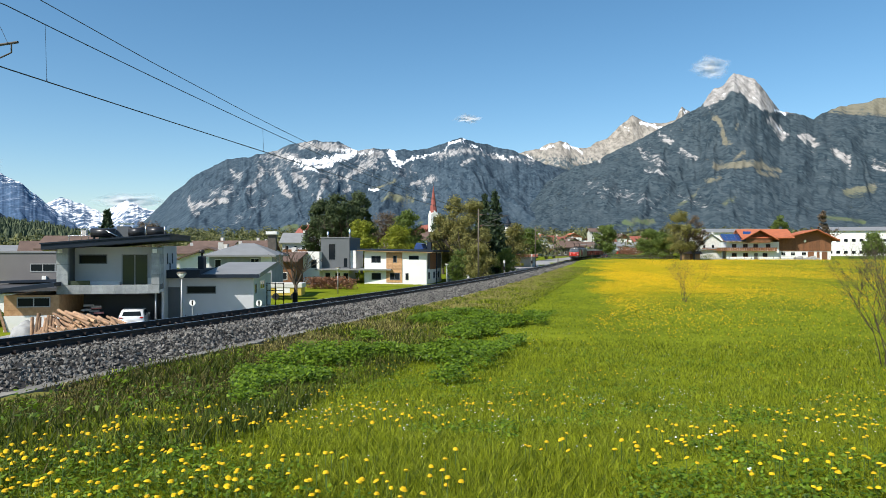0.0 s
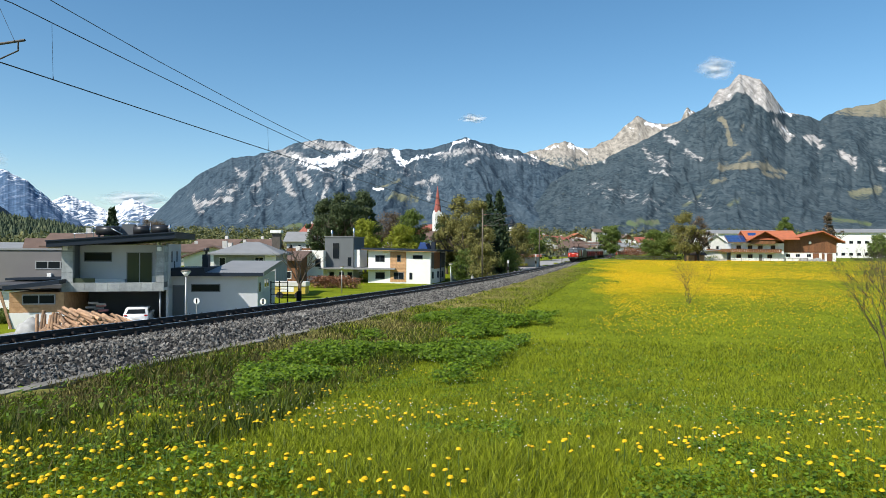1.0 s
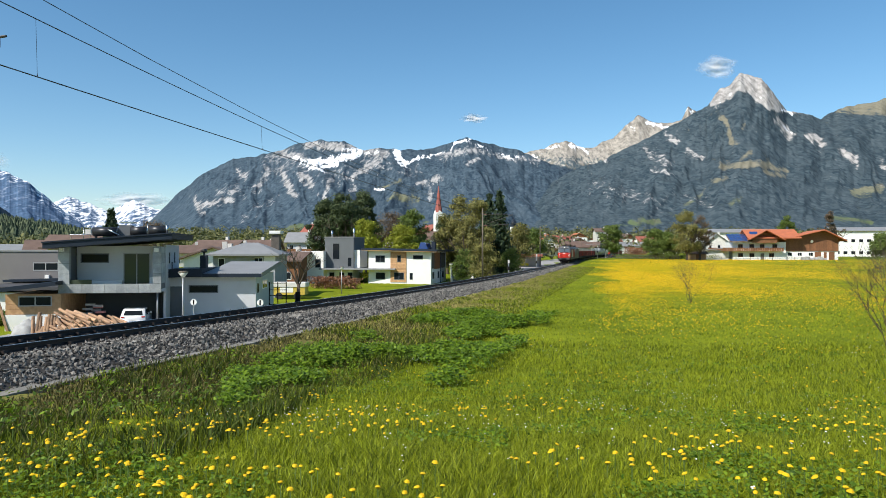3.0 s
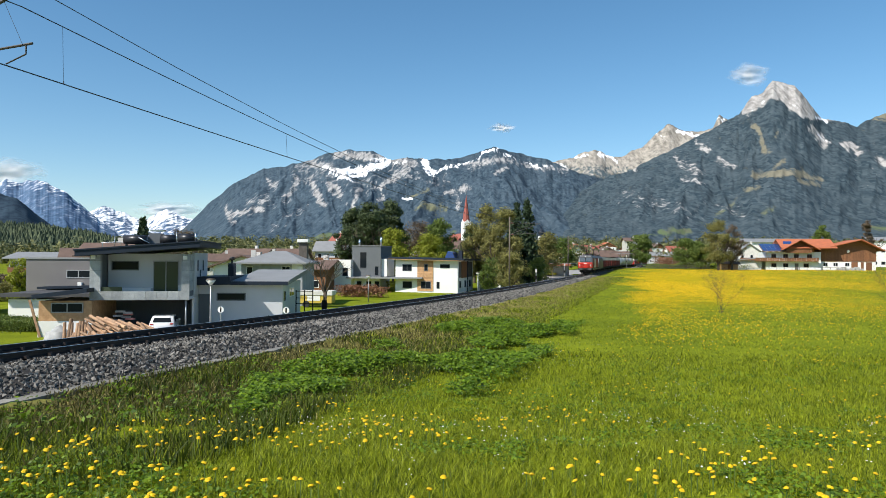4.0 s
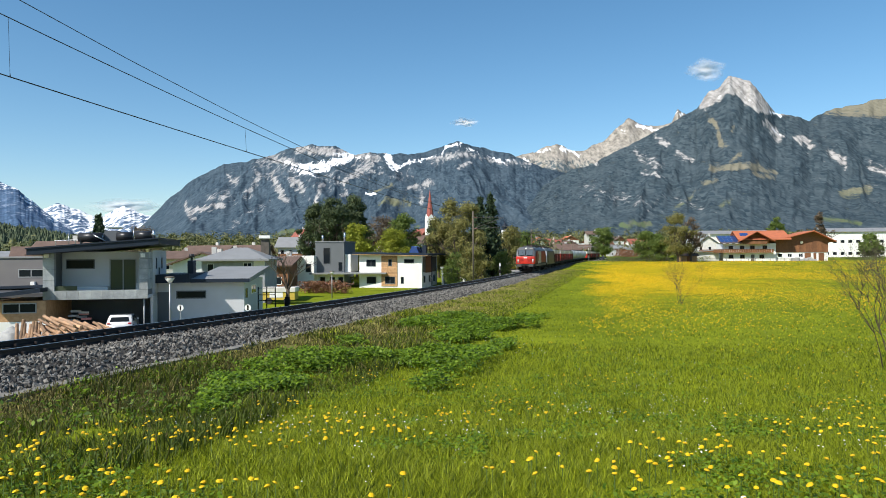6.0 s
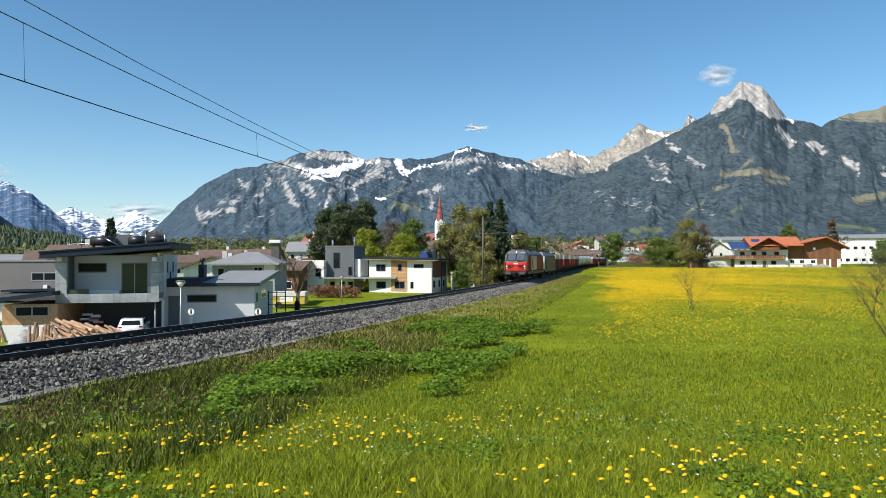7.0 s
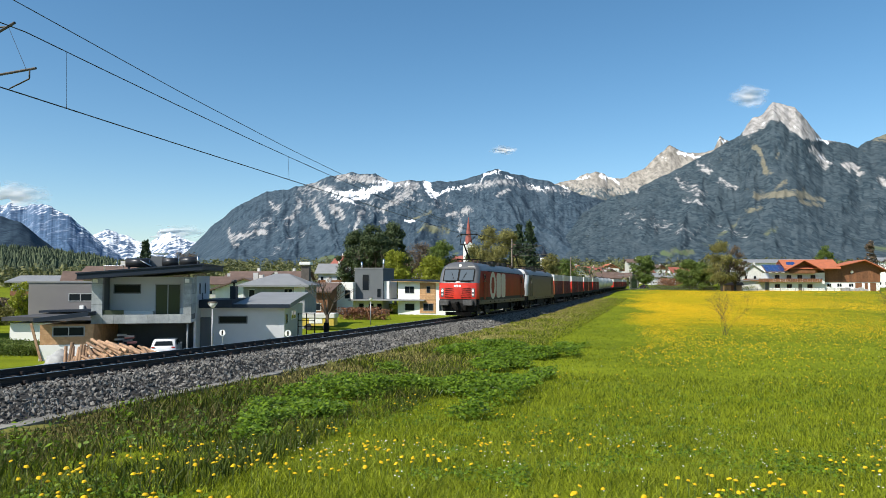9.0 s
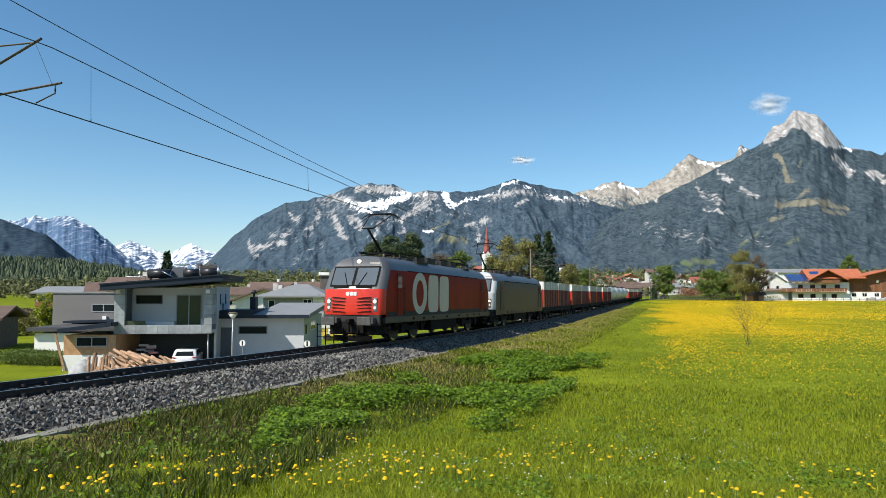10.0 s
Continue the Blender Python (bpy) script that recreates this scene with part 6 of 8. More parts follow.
sheet("paved_yard", [((-30.5, y), (-13.5, y)) for y in range(38, 58, 2)], 0.04, M_ASPHALT, "grey paved yard before the garages", "yard")
sheet("platform_road", [((track_x(y) - 15 + 0.02 * (y - 110), y), (track_x(y) - 4.2, y)) for y in range(112, 300, 6)], 0.06, M_ASPHALT, "pale asphalt lane beside the track at the halt", "road")
sheet("crossing_road", [((track_x(250) + 4 + k * 4, 250 + 0.6 * k), (track_x(250) + 4 + k * 4 - 1, 256 + 0.6 * k)) for k in range(14)], 0.06, M_ASPHALT, "narrow asphalt lane leaving the level crossing", "road")


def halt_building():
    x, y = track_x(178) - 17.0, 178.0
    e = thing("halt_shelter", pose(x, y, gz(x, y), 0, 0, -14), "low station shelter with red roof edge and open front", "shelter")
    part("wall", boxed(0, 9, 3.6, 9, -0.3, 3.0), M_GREYPL, e)
    part("roof", slab_roof(bmesh.new(), -0.8, 10.5, -0.6, 9.8, 3.0, 3.2, 0.25), M_SEAM, e)
    part("red_fascia", boxed(-0.8, 10.5, -0.75, -0.6, 2.75, 3.35), M_REDTILE, e)
    for k in range(4):
        part("post", boxed(0.1 + k * 2.9, 0.3 + k * 2.9, 0, 0.2, -0.3, 3.0), M_GREYWOOD, e)
    part("bench", box(boxed(1.5, 6.5, 2.6, 3.2, 0.4, 0.5), 1.5, 6.5, 3.2, 3.3, 0.5, 1.0), M_YELLOW, e)


halt_building()


def canopy():
    x, y = 62.0, 300.0
    e = thing("glass_canopy", pose(x, y, gz(x, y), 0, 0, 8), "pale steel and glass canopy on slim posts", "canopy")
    for k in range(6):
        part("post", tube(bmesh.new(), (k * 3, 0, 0), (k * 3, 0, 6.2), 0.12, n=6), M_GALV, e)
    part("roof", slab_roof(bmesh.new(), -1, 16, -2, 5, 6.2, 6.8, 0.2), M_SEAM, e)


canopy()


def signal_mast(x, y, h):
    e = thing("railway_signal", pose(x, y, gz(x, y)), "slim railway signal mast with white board", "signal")
    part("post", tube(bmesh.new(), (0, 0, -0.2), (0, 0, h), 0.07, n=6), M_GALV, e)
    part("board", boxed(-0.16, 0.16, -0.1, -0.07, h - 0.6, h - 0.1, bevel=0.01), M_CREAM, e)
    part("lamp_box", boxed(-0.2, 0.2, -0.1, 0.1, h * 0.45, h * 0.45 + 0.6, bevel=0.02), M_UNDER, e)


signal_mast(track_x(160) - 6.0, 160, 4.0)
signal_mast(track_x(120) - 6.2, 118, 3.2)
signal_mast(track_x(240) + 4.5, 240, 4.5)


# ---- street things on the village side ----
def street_lamp(x, y, h, label):
    e = thing("street_lamp", pose(x, y, gz(x, y)), label, "street lamp", group="street lamps")
    part("post", tube(bmesh.new(), (0, 0, -0.2), (0, 0, h - 0.45), 0.075, 0.05, n=10), M_GALV, e)
    part("shade", tube(bmesh.new(), (0, 0, h - 0.45), (0, 0, h - 0.1), 0.10, 0.36, n=14), M_CLAMP, e, "clear funnel-shaped shade")
    part("cap", tube(bmesh.new(), (0, 0, h - 0.1), (0, 0, h), 0.38, 0.25, n=14), M_MASTS, e)


street_lamp(-18.6, 49.5, 4.45, "grey lamp post with a funnel-shaped glass shade")
street_lamp(-14.2, 94.0, 3.7, "thin grey lamp post on the lawn")
street_lamp(0.6, 110.0, 3.9, "thin grey lamp post near the carport")


def round_sign(x, y, top):
    z = gz(x, y)
    e = thing("track_sign", pose(x, y, z), "round white railway sign with a dark bar on a post", "sign", group="track signs")
    part("post", tube(bmesh.new(), (0, 0, -0.2), (0, 0, top - z - 0.5), 0.03, n=6), M_GALV, e)
    part("disc", tube(bmesh.new(), (0, -0.03, top - z - 0.32), (0, 0.0, top - z - 0.32), 0.21, n=20), M_WHITEP, e)
    part("bar", boxed(-0.045, 0.045, -0.045, -0.03, top - z - 0.48, top - z - 0.16), M_UNDER, e)


round_sign(-17.0, 47.2, 0.35)
round_sign(-11.9, 45.0, 0.5)


def log_pile():
    r = random.Random(4)

    def log(name, p0, p1, rad, label):
        a = thing(name, Matrix(), label, "log", group="log stack")
        part("trunk", tube(bmesh.new(), p0, p1, rad, rad * 0.86, n=10, caps=False), M_LOG, a)
        d = (p1 - p0).normalized()
        part("cut_end", tube(bmesh.new(), p0 - d * 0.01, p0 + d * 0.01, rad * 0.98, n=10), M_LOGEND, a)
        part("cut_end", tube(bmesh.new(), p1 - d * 0.01, p1 + d * 0.01, rad * 0.84, n=10), M_LOGEND, a)
    zg = gz(-25, 47.5)
    for row in range(7):
        for i in range(8):
            x0 = -26.5 + i * 0.56 + row * 0.05 + r.uniform(-0.2, 0.2)
            y0 = 46.2 + row * 0.13 + r.uniform(-0.15, 0.15)
            z0 = zg + 0.15 + row * 0.22 * (1 - 0.06 * i)
            a, L = r.uniform(-0.95, 0.25), r.uniform(1.5, 2.3)
            top = Vector((x0 - 0.25 * L * math.cos(a), y0 + L * 0.5, z0 + 0.3 + 0.15 * r.random()))
            low = Vector((x0 + 0.75 * L * math.cos(a), y0 - L * 0.1, z0 - 0.12))
            log("log", top, low, r.uniform(0.09, 0.15), "peeled reddish log lying in a slanting stack by the track")
    for i in range(7):
        x = -27.75 + i * 0.25
        z = gz(x, 47.0)
        log("upright_log", Vector((x, 46.9, z - 0.1)), Vector((x + r.uniform(-.12, .12), 47.15, z + r.uniform(1.35, 1.75))), r.uniform(0.11, 0.15), "upright log post holding the log stack")


log_pile()


def tarp_heap(x, y, w, d, h, label, seed, material):
    bm = bmesh.new()
    bmesh.ops.create_icosphere(bm, subdivisions=3, radius=1.0)
    for v in bm.verts:
        n = noise.fractal(v.co * 2.2 + Vector((seed, 0, 0)), 0.9, 2.0, 3)
        v.co = Vector((v.co.x * w * (1 + 0.2 * n), v.co.y * d * (1 + 0.2 * n), max(-0.1, v.co.z * h * (1 + 0.3 * n))))
    for fc in bm.faces:
        fc.smooth = True
    e = thing("covered_heap", pose(x, y, gz(x, y)), label, "tarpaulin")
    part("cover", bm, material, e)


tarp_heap(-28.8, 47.9, 1.0, 0.8, 0.95, "pale tarpaulin thrown over a heap beside the logs", 2, M_TARP)
tarp_heap(-27.2, 47.1, 0.5, 0.5, 0.7, "cut round logs heaped in front", 5, M_LOG)


def hatchback(x, y, z, rot, paint, label):
    e = thing("car", pose(x, y, z, 0, 0, rot), label, "car")
    prof = [(-2.0, 0.3), (-2.05, 0.75), (-1.95, 0.98), (-1.55, 1.35), (-1.2, 1.46), (0.2, 1.46), (1.0, 1.0), (1.9, 0.85), (2.1, 0.6), (2.05, 0.28)]
    bm = bmesh.new()
    rows = []
    for s, k in ((-1, 1.0), (-0.96, 1.0), (-0.3, 1.0), (0.3, 1.0), (0.96, 1.0), (1, 1.0)):
        rows.append([(s * 0.9 * (1.0 - 0.14 * max(0, zz - 0.9) / 0.55) * (1 if abs(s) < 1 else 1.0), yy * (0.98 if abs(s) == 1 else 1.0), zz - (0.04 if abs(s) == 1 else 0)) for yy, zz in prof])
    strip(bm, rows)
    for sgn in (0, -1):
        bm.faces.new([v for v in bm.verts if abs(v.co.x - rows[sgn][0][0]) < 0.2 and v in bm.verts][:0] or [bm.verts.new(p) for p in (rows[sgn] if sgn == 0 else rows[sgn][::-1])])
    b = part("body", bm, paint, e)
    part("rear_window", strip(bmesh.new(), [[(-0.68, -1.93, 1.03), (0.68, -1.93, 1.03)], [(-0.58, -1.60, 1.34), (0.58, -1.60, 1.34)]], False), M_GLASS, e)
    for s in (-1, 1):
        part("tail_lamp", boxed(min(s * 0.6, s * 0.84), max(s * 0.6, s * 0.84), -2.055, -1.9, 0.86, 0.95, bevel=0.02), M_TAIL, e)
        part("side_window", strip(bmesh.new(), [[(s * 0.895, -1.3, 1.0), (s * 0.895, 0.8, 1.0)], [(s * 0.80, -1.1, 1.38), (s * 0.80, 0.2, 1.38)]], False), M_GLASS, e)
        part("mirror", boxed(min(s * 0.9, s * 1.05), max(s * 0.9, s * 1.05), 0.55, 0.7, 0.95, 1.1, bevel=0.03), paint, e)
        for yy in (-1.3, 1.3):
            w = part("wheel", tube(bmesh.new(), (s * 0.68, yy, 0.32), (s * 0.9, yy, 0.32), 0.32, n=18), M_TYRE, e)
            part("rim", tube(bmesh.new(), (s * 0.89, yy, 0.32), (s * 0.91, yy, 0.32), 0.21, n=14), M_GALV, w)
    part("bumper", boxed(-0.86, 0.86, -2.12, -1.95, 0.32, 0.62, bevel=0.06), paint, e)
    part("plate_bar", boxed(-0.26, 0.26, -2.135, -2.115, 0.62, 0.73), M_WHITEP, e)
    return e


hatchback(-24.2, 54.6, -2.42, 17, M_CARW, "white hatchback parked under the carport")
hatchback(track_x(250) + 9, 251.0, gz(track_x(250) + 9, 251.0) + 0.07, 15, M_CARD, "dark car waiting at the level crossing")


def quad_bike():
    e = thing("loaded_trailer", pose(-27.3, 54.4, -2.42, 0, 0, 20), "small trailer heaped with pale and red garden gear", "trailer")
    part("bed", boxed(-0.8, 0.8, -0.6, 1.4, 0.4, 0.7, bevel=0.04), M_DUSTY, e)
    r = random.Random(9)
    for k in range(9):
        x, y, z = r.uniform(-0.6, 0.5), r.uniform(-0.5, 0.5), 0.7 + 0.12 * k
        part("load_piece", boxed(x - 0.35, x + 0.35, y - 0.15, y + 0.15, z, z + 0.16, bevel=0.04), M_TARP if k % 3 else M_PINK, e)
    for s in (-1, 1):
        part("wheel", tube(bmesh.new(), (s * 0.7, 0.4, 0.3), (s * 0.9, 0.4, 0.3), 0.3, n=14), M_TYRE, e)


quad_bike()


def ladder_frame():
    e = thing("climbing_frame", pose(-15.7, 62.0, gz(-15.7, 62)), "dark steel climbing frame on the lawn", "climbing frame")
    for x in (0, 0.75, 1.5):
        part("upright", tube(bmesh.new(), (x, 0, -0.2), (x, 0, 3.1), 0.05, n=6), M_UNDER, e)
    for z in (0.3, 1.1, 1.9, 2.4, 3.0):
        part("rung", tube(bmesh.new(), (0, 0, z), (1.5, 0, z), 0.035, n=6), M_UNDER, e)


ladder_frame()


def yellow_trailer():
    x = -21.0
    e = thing("yellow_container", pose(x, 84.0, gz(x, 84)), "yellow and white site trailer on the lawn", "trailer")
    part("box", boxed(0, 3.9, 0, 2.2, 0.5, 1.45, bevel=0.03), mat("faded_yellow_paint", (0.55, 0.40, 0.06), 0.6, var=0.2, scale=1.5), e)
    part("pale_panel", boxed(0.9, 2.5, -0.03, 0.0, 0.8, 1.4, bevel=0.01), M_WHITEP, e)
    part("roof", boxed(-0.1, 4.0, -0.1, 2.3, 1.45, 2.0, bevel=0.05), M_CREAM, e)
    for k in (0.8, 3.0):
        part("wheel", tube(bmesh.new(), (k, -0.1, 0.4), (k, 0.15, 0.4), 0.4, n=14), M_TYRE, e)


yellow_trailer()


def hydrant():
    e = thing("marker_post", pose(-9.2, 66.0, gz(-9.2, 66.0)), "small white marker post with a red cap", "marker post")
    part("post", tube(bmesh.new(), (0, 0, -0.1), (0, 0, 0.75), 0.1, 0.09, n=10), M_WHITEP, e)
    part("cap", tube(bmesh.new(), (0, 0, 0.75), (0, 0, 0.9), 0.12, 0.06, n=10), M_PINK, e)


hydrant()


def leaning_plank():
    x, y = -31.8, 50.6
    e = thing("leaning_plank", pose(x, y, gz(x, y)), "orange-brown plank leaning against the garage wing", "plank")
    bm = boxed(-0.1, 0.1, -0.03, 0.03, 0.0, 2.9, bevel=0.01)
    bmesh.ops.rotate(bm, cent=(0, 0, 0), matrix=Matrix.Rotation(radians(-17), 3, "Y"), verts=list(bm.verts))
    part("board", bm, M_LOG, e)


leaning_plank()


# ---- plants ----
M_GRASS = island_mat("grass_blades", (0.016, 0.042, 0.001), (0.40, 0.45, 0.018), 0.6, 0.35)
M_BANKGRASS = island_mat("bank_grass", (0.022, 0.025, 0.006), (0.15, 0.125, 0.038), 0.7, 0.2)
M_STRAW = island_mat("straw_grass", (0.18, 0.16, 0.045), (0.50, 0.43, 0.15), 0.75, 0.3)
M_BANKGREEN = island_mat("bank_green_grass", (0.018, 0.036, 0.003), (0.10, 0.13, 0.010), 0.65, 0.25)
M_HERB = island_mat("herb_leaves", (0.04, 0.09, 0.004), (0.19, 0.29, 0.015), 0.5, 0.35)
M_DANDY = island_mat("dandelion_heads", (0.62, 0.375, 0.003), (0.78, 0.505, 0.006), 0.7, 0.1)
M_WHITEFL = island_mat("white_meadow_flowers", (0.65, 0.64, 0.66), (0.85, 0.85, 0.86), 0.7, 0.1)
M_STEM = island_mat("flower_stems", (0.06, 0.11, 0.02), (0.12, 0.17, 0.04), 0.6)
M_SPRUCE = island_mat("spruce_needles", (0.012, 0.028, 0.012), (0.04, 0.065, 0.025), 0.7, 0.1)
M_PINE = island_mat("pine_needles", (0.026, 0.046, 0.018), (0.085, 0.11, 0.042), 0.7, 0.1)
M_FRESH = island_mat("fresh_spring_leaves", (0.14, 0.17, 0.012), (0.34, 0.36, 0.035), 0.6, 0.35)
M_LEAF = island_mat("green_leaves", (0.06, 0.10, 0.018), (0.17, 0.22, 0.045), 0.6, 0.3)
M_OLIVE = island_mat("olive_spring_leaves", (0.11, 0.11, 0.034), (0.29, 0.265, 0.08), 0.7, 0.3)
M_BUDDING = island_mat("brown_budding_twigs", (0.07, 0.05, 0.035), (0.19, 0.14, 0.09), 0.8, 0.15)
M_RUST = island_mat("reddish_hedge_leaves", (0.14, 0.06, 0.035), (0.30, 0.15, 0.08), 0.7, 0.2)
M_WOODS = island_mat("mixed_woods", (0.045, 0.06, 0.028), (0.19, 0.185, 0.075), 0.8, 0.1)
M_TWIG = mat("twigs", (0.075, 0.058, 0.04), 0.9, var=0.3, scale=3, bump=0.2)


def blades(name, pos, height, width, lean, material, label, category, seed):
    """Many grass blades, each two faces tapering to a bent tip."""
    rng = np.random.RandomState(seed)
    n = len(pos)
    a = rng.uniform(0, 2 * np.pi, n)
    side = np.stack([np.cos(a), np.sin(a), np.zeros(n)], 1) * (width * rng.uniform(0.6, 1.3, n))[:, None]
    b = rng.uniform(0, 2 * np.pi, n)
    tilt = np.stack([np.cos(b), np.sin(b), np.zeros(n)], 1) * (height * lean * rng.uniform(0.1, 1.0, n))[:, None]
    up = np.zeros((n, 3))
    up[:, 2] = height
    base = pos - np.array([0, 0, 0.02])
    mid = base + up * 0.55 + tilt * 0.35
    tip = base + up + tilt
    v = np.stack([base - side, base + side, mid + side * 0.8, mid - side * 0.8, tip], 1).reshape(-1, 3)
    i = np.arange(n) * 5
    quads = np.stack([i, i + 1, i + 2, i + 3], 1)
    tris = np.stack([i + 3, i + 2, i + 4], 1)
    me = bpy.data.meshes.new(name)
    me.vertices.add(len(v))
    me.vertices.foreach_set("co", v.reshape(-1))
    me.loops.add(n * 7)
    me.loops.foreach_set("vertex_index", np.concatenate([quads.reshape(-1), tris.reshape(-1)]))
    me.polygons.add(n * 2)
    me.polygons.foreach_set("loop_start", np.concatenate([np.arange(n) * 4, n * 4 + np.arange(n) * 3]))
    me.materials.append(material)
    me.update(calc_edges=True)
    return tagged(new(name, me), label, category, kind="stuff")


def on_ground(x, y):
    return np.stack([x, y, ground_z(x, y)], 1)


def side_of(x, y):
    return (x - track_x(np.clip(y, -80, 500))) * math.cos(HEAD)


def patchy(x, y, scale, seed):
    return np.array([noise.fractal(Vector((a * scale + seed, b * scale, seed * 1.7)), 0.9, 2.0, 3) for a, b in zip(x, y)])


def wedge(n, y0, y1, rng, power=1.0, half=0.74):
    """Random places on the ground before the camera, thinning with distance."""
    k = rng.uniform(0, 1, n)
    y = y0 * (y1 / y0) ** (k ** power)
    return rng.uniform(-half, half, n) * y + rng.uniform(-0.5, 0.5, n), y


def rough_reach(y):
    """How much further the rough bank grass reaches into the meadow where the bank is broadest."""
    return np.interp(y, (5, 8, 11, 14), (2.0, 1.8, 0.8, 0.0))


def build_grass():
    rng = np.random.RandomState(21)
    x, y = wedge(440000, 3.2, 24.0, rng)
    u = side_of(x, y)
    keep = u > 7.0 + 0.8 * rough_reach(y) + rng.normal(0, 0.6, len(u))
    x, y = x[keep], y[keep]
    h = rng.uniform(0.045, 0.115, len(x)) * (1 + 0.5 * np.clip(patchy(x, y, 0.7, 3), -0.6, 1)) * (1 + y / 60)
    blades("meadow_grass", on_ground(x, y), h, 0.0014 + y * 0.00028, 1.1, M_GRASS, "lush green meadow grass in long and short tufts", "grass", 1)
    x, y = wedge(190000, 22.0, 95.0, rng)
    u = side_of(x, y)
    keep = (u > 4.2) & (rng.rand(len(u)) > 0.85 * bloom_at(x, y))
    x, y = x[keep], y[keep]
    blades("far_meadow_grass", on_ground(x, y), rng.uniform(0.04, 0.10, len(x)), 0.003 + y * 0.00032, 0.9, M_GRASS, "green grass further out on the meadow", "grass", 2)
    x, y = wedge(40000, 90.0, 216.0, rng)
    u = side_of(x, y)
    keep = (u > 4.2) & (rng.rand(len(u)) > 1.1 * bloom_at(x, y))
    x, y = x[keep], y[keep]
    blades("field_grass", on_ground(x, y), rng.uniform(0.07, 0.16, len(x)), 0.004 + y * 0.0005, 0.7, M_GRASS, "green grass at the far end of the field", "grass", 3)
    # bank between trough and meadow, longer and drier
    n = 170000
    s = rng.uniform(0, 1, n) ** 1.7 * 125 + s_of(3)
    yc = np.interp(s, TS, TD)
    u = 3.46 + rng.uniform(0, 4.94, n) * (1 + rough_reach(yc - 1.5) / 5)
    x = np.interp(s, TS, TX) + u * math.cos(HEAD)
    y = yc - u * math.sin(HEAD)
    p = patchy(x, y, 0.45, 9)
    soil = ((x + 4.9) / 1.3) ** 2 + ((y - 11.3) / 0.8) ** 2 + ((p + 0.2) * 0.8) < 1
    keep = (p > -0.45) & ~(soil & (rng.rand(n) < 0.8))
    x, y, p, u = x[keep], y[keep], p[keep], u[keep]
    h = rng.uniform(0.08, 0.26, len(x)) * (1.0 + 0.7 * np.clip(p, -0.5, 0.8)) * np.interp(u, (3.6, 4.4), (0.65, 1.0))
    dry = rng.rand(len(x)) < np.interp(u, (3.5, 5.5, 8.2), (0.7, 0.55, 0.08)) * np.clip(1.0 - 1.3 * p, 0.1, 1.3) * np.interp(y, (16, 30, 45), (1.0, 1.2, 1.25))
    pale = dry & (rng.rand(len(x)) < np.interp(y, (16, 24, 36), (0.15, 0.55, 0.97)))
    fresh = ~dry & (rng.rand(len(x)) < np.interp(y, (16, 24, 40), (0.1, 0.5, 0.9)))
    for sel, m, nm, lb in ((pale, M_STRAW, "straw_grass", "bleached straw grass along the far bank"), (fresh, M_GRASS, "fresh_bank_grass", "fresh green grass along the far bank")):
        blades(nm, on_ground(x[sel], y[sel]), h[sel] * 0.85, 0.004 + y[sel] * 0.0005, 0.9, m, lb, "grass", 6)
    keep = ~(pale | fresh)
    x, y, h, dry = x[keep], y[keep], h[keep], dry[keep]
    for sel, m, nm, lb in ((dry, M_BANKGRASS, "dry_bank_grass", "tall straw-coloured grass on the bank"), (~dry, M_BANKGREEN, "bank_grass", "tall green grass tufts on the bank")):
        blades(nm, on_ground(x[sel], y[sel]), h[sel], 0.004 + y[sel] * 0.0005, 0.9, m, lb, "grass", 4)


def leaf_cloud(centers, sizes, normals, seed, ratio=0.6):
    """Vertices and faces of pointed leaves: a folded quad each."""
    rng = np.random.RandomState(seed)
    n = len(centers)
    d = rng.normal(0, 1, (n, 3))
    d /= np.linalg.norm(d, axis=1)[:, None]
    t = np.cross(d, normals)
    t /= np.linalg.norm(t, axis=1)[:, None] + 1e-6
    w = np.cross(normals, t)
    a = centers + t * sizes[:, None]
    b = centers - t * sizes[:, None]
    c = centers + w * (sizes * ratio)[:, None]
    e = centers - w * (sizes * ratio)[:, None]
    v = np.stack([a, c, b, e], 1).reshape(-1, 3)
    f = (np.arange(n) * 4)[:, None] + np.arange(4)[None]
    return v, f


def leaf_mesh(name, centers, sizes, normals, material, parent, seed, ratio=0.6):
    v, f = leaf_cloud(np.asarray(centers, float), np.asarray(sizes, float), np.asarray(normals, float), seed, ratio)
    return raw(name, v.tolist(), f.tolist(), material, parent)


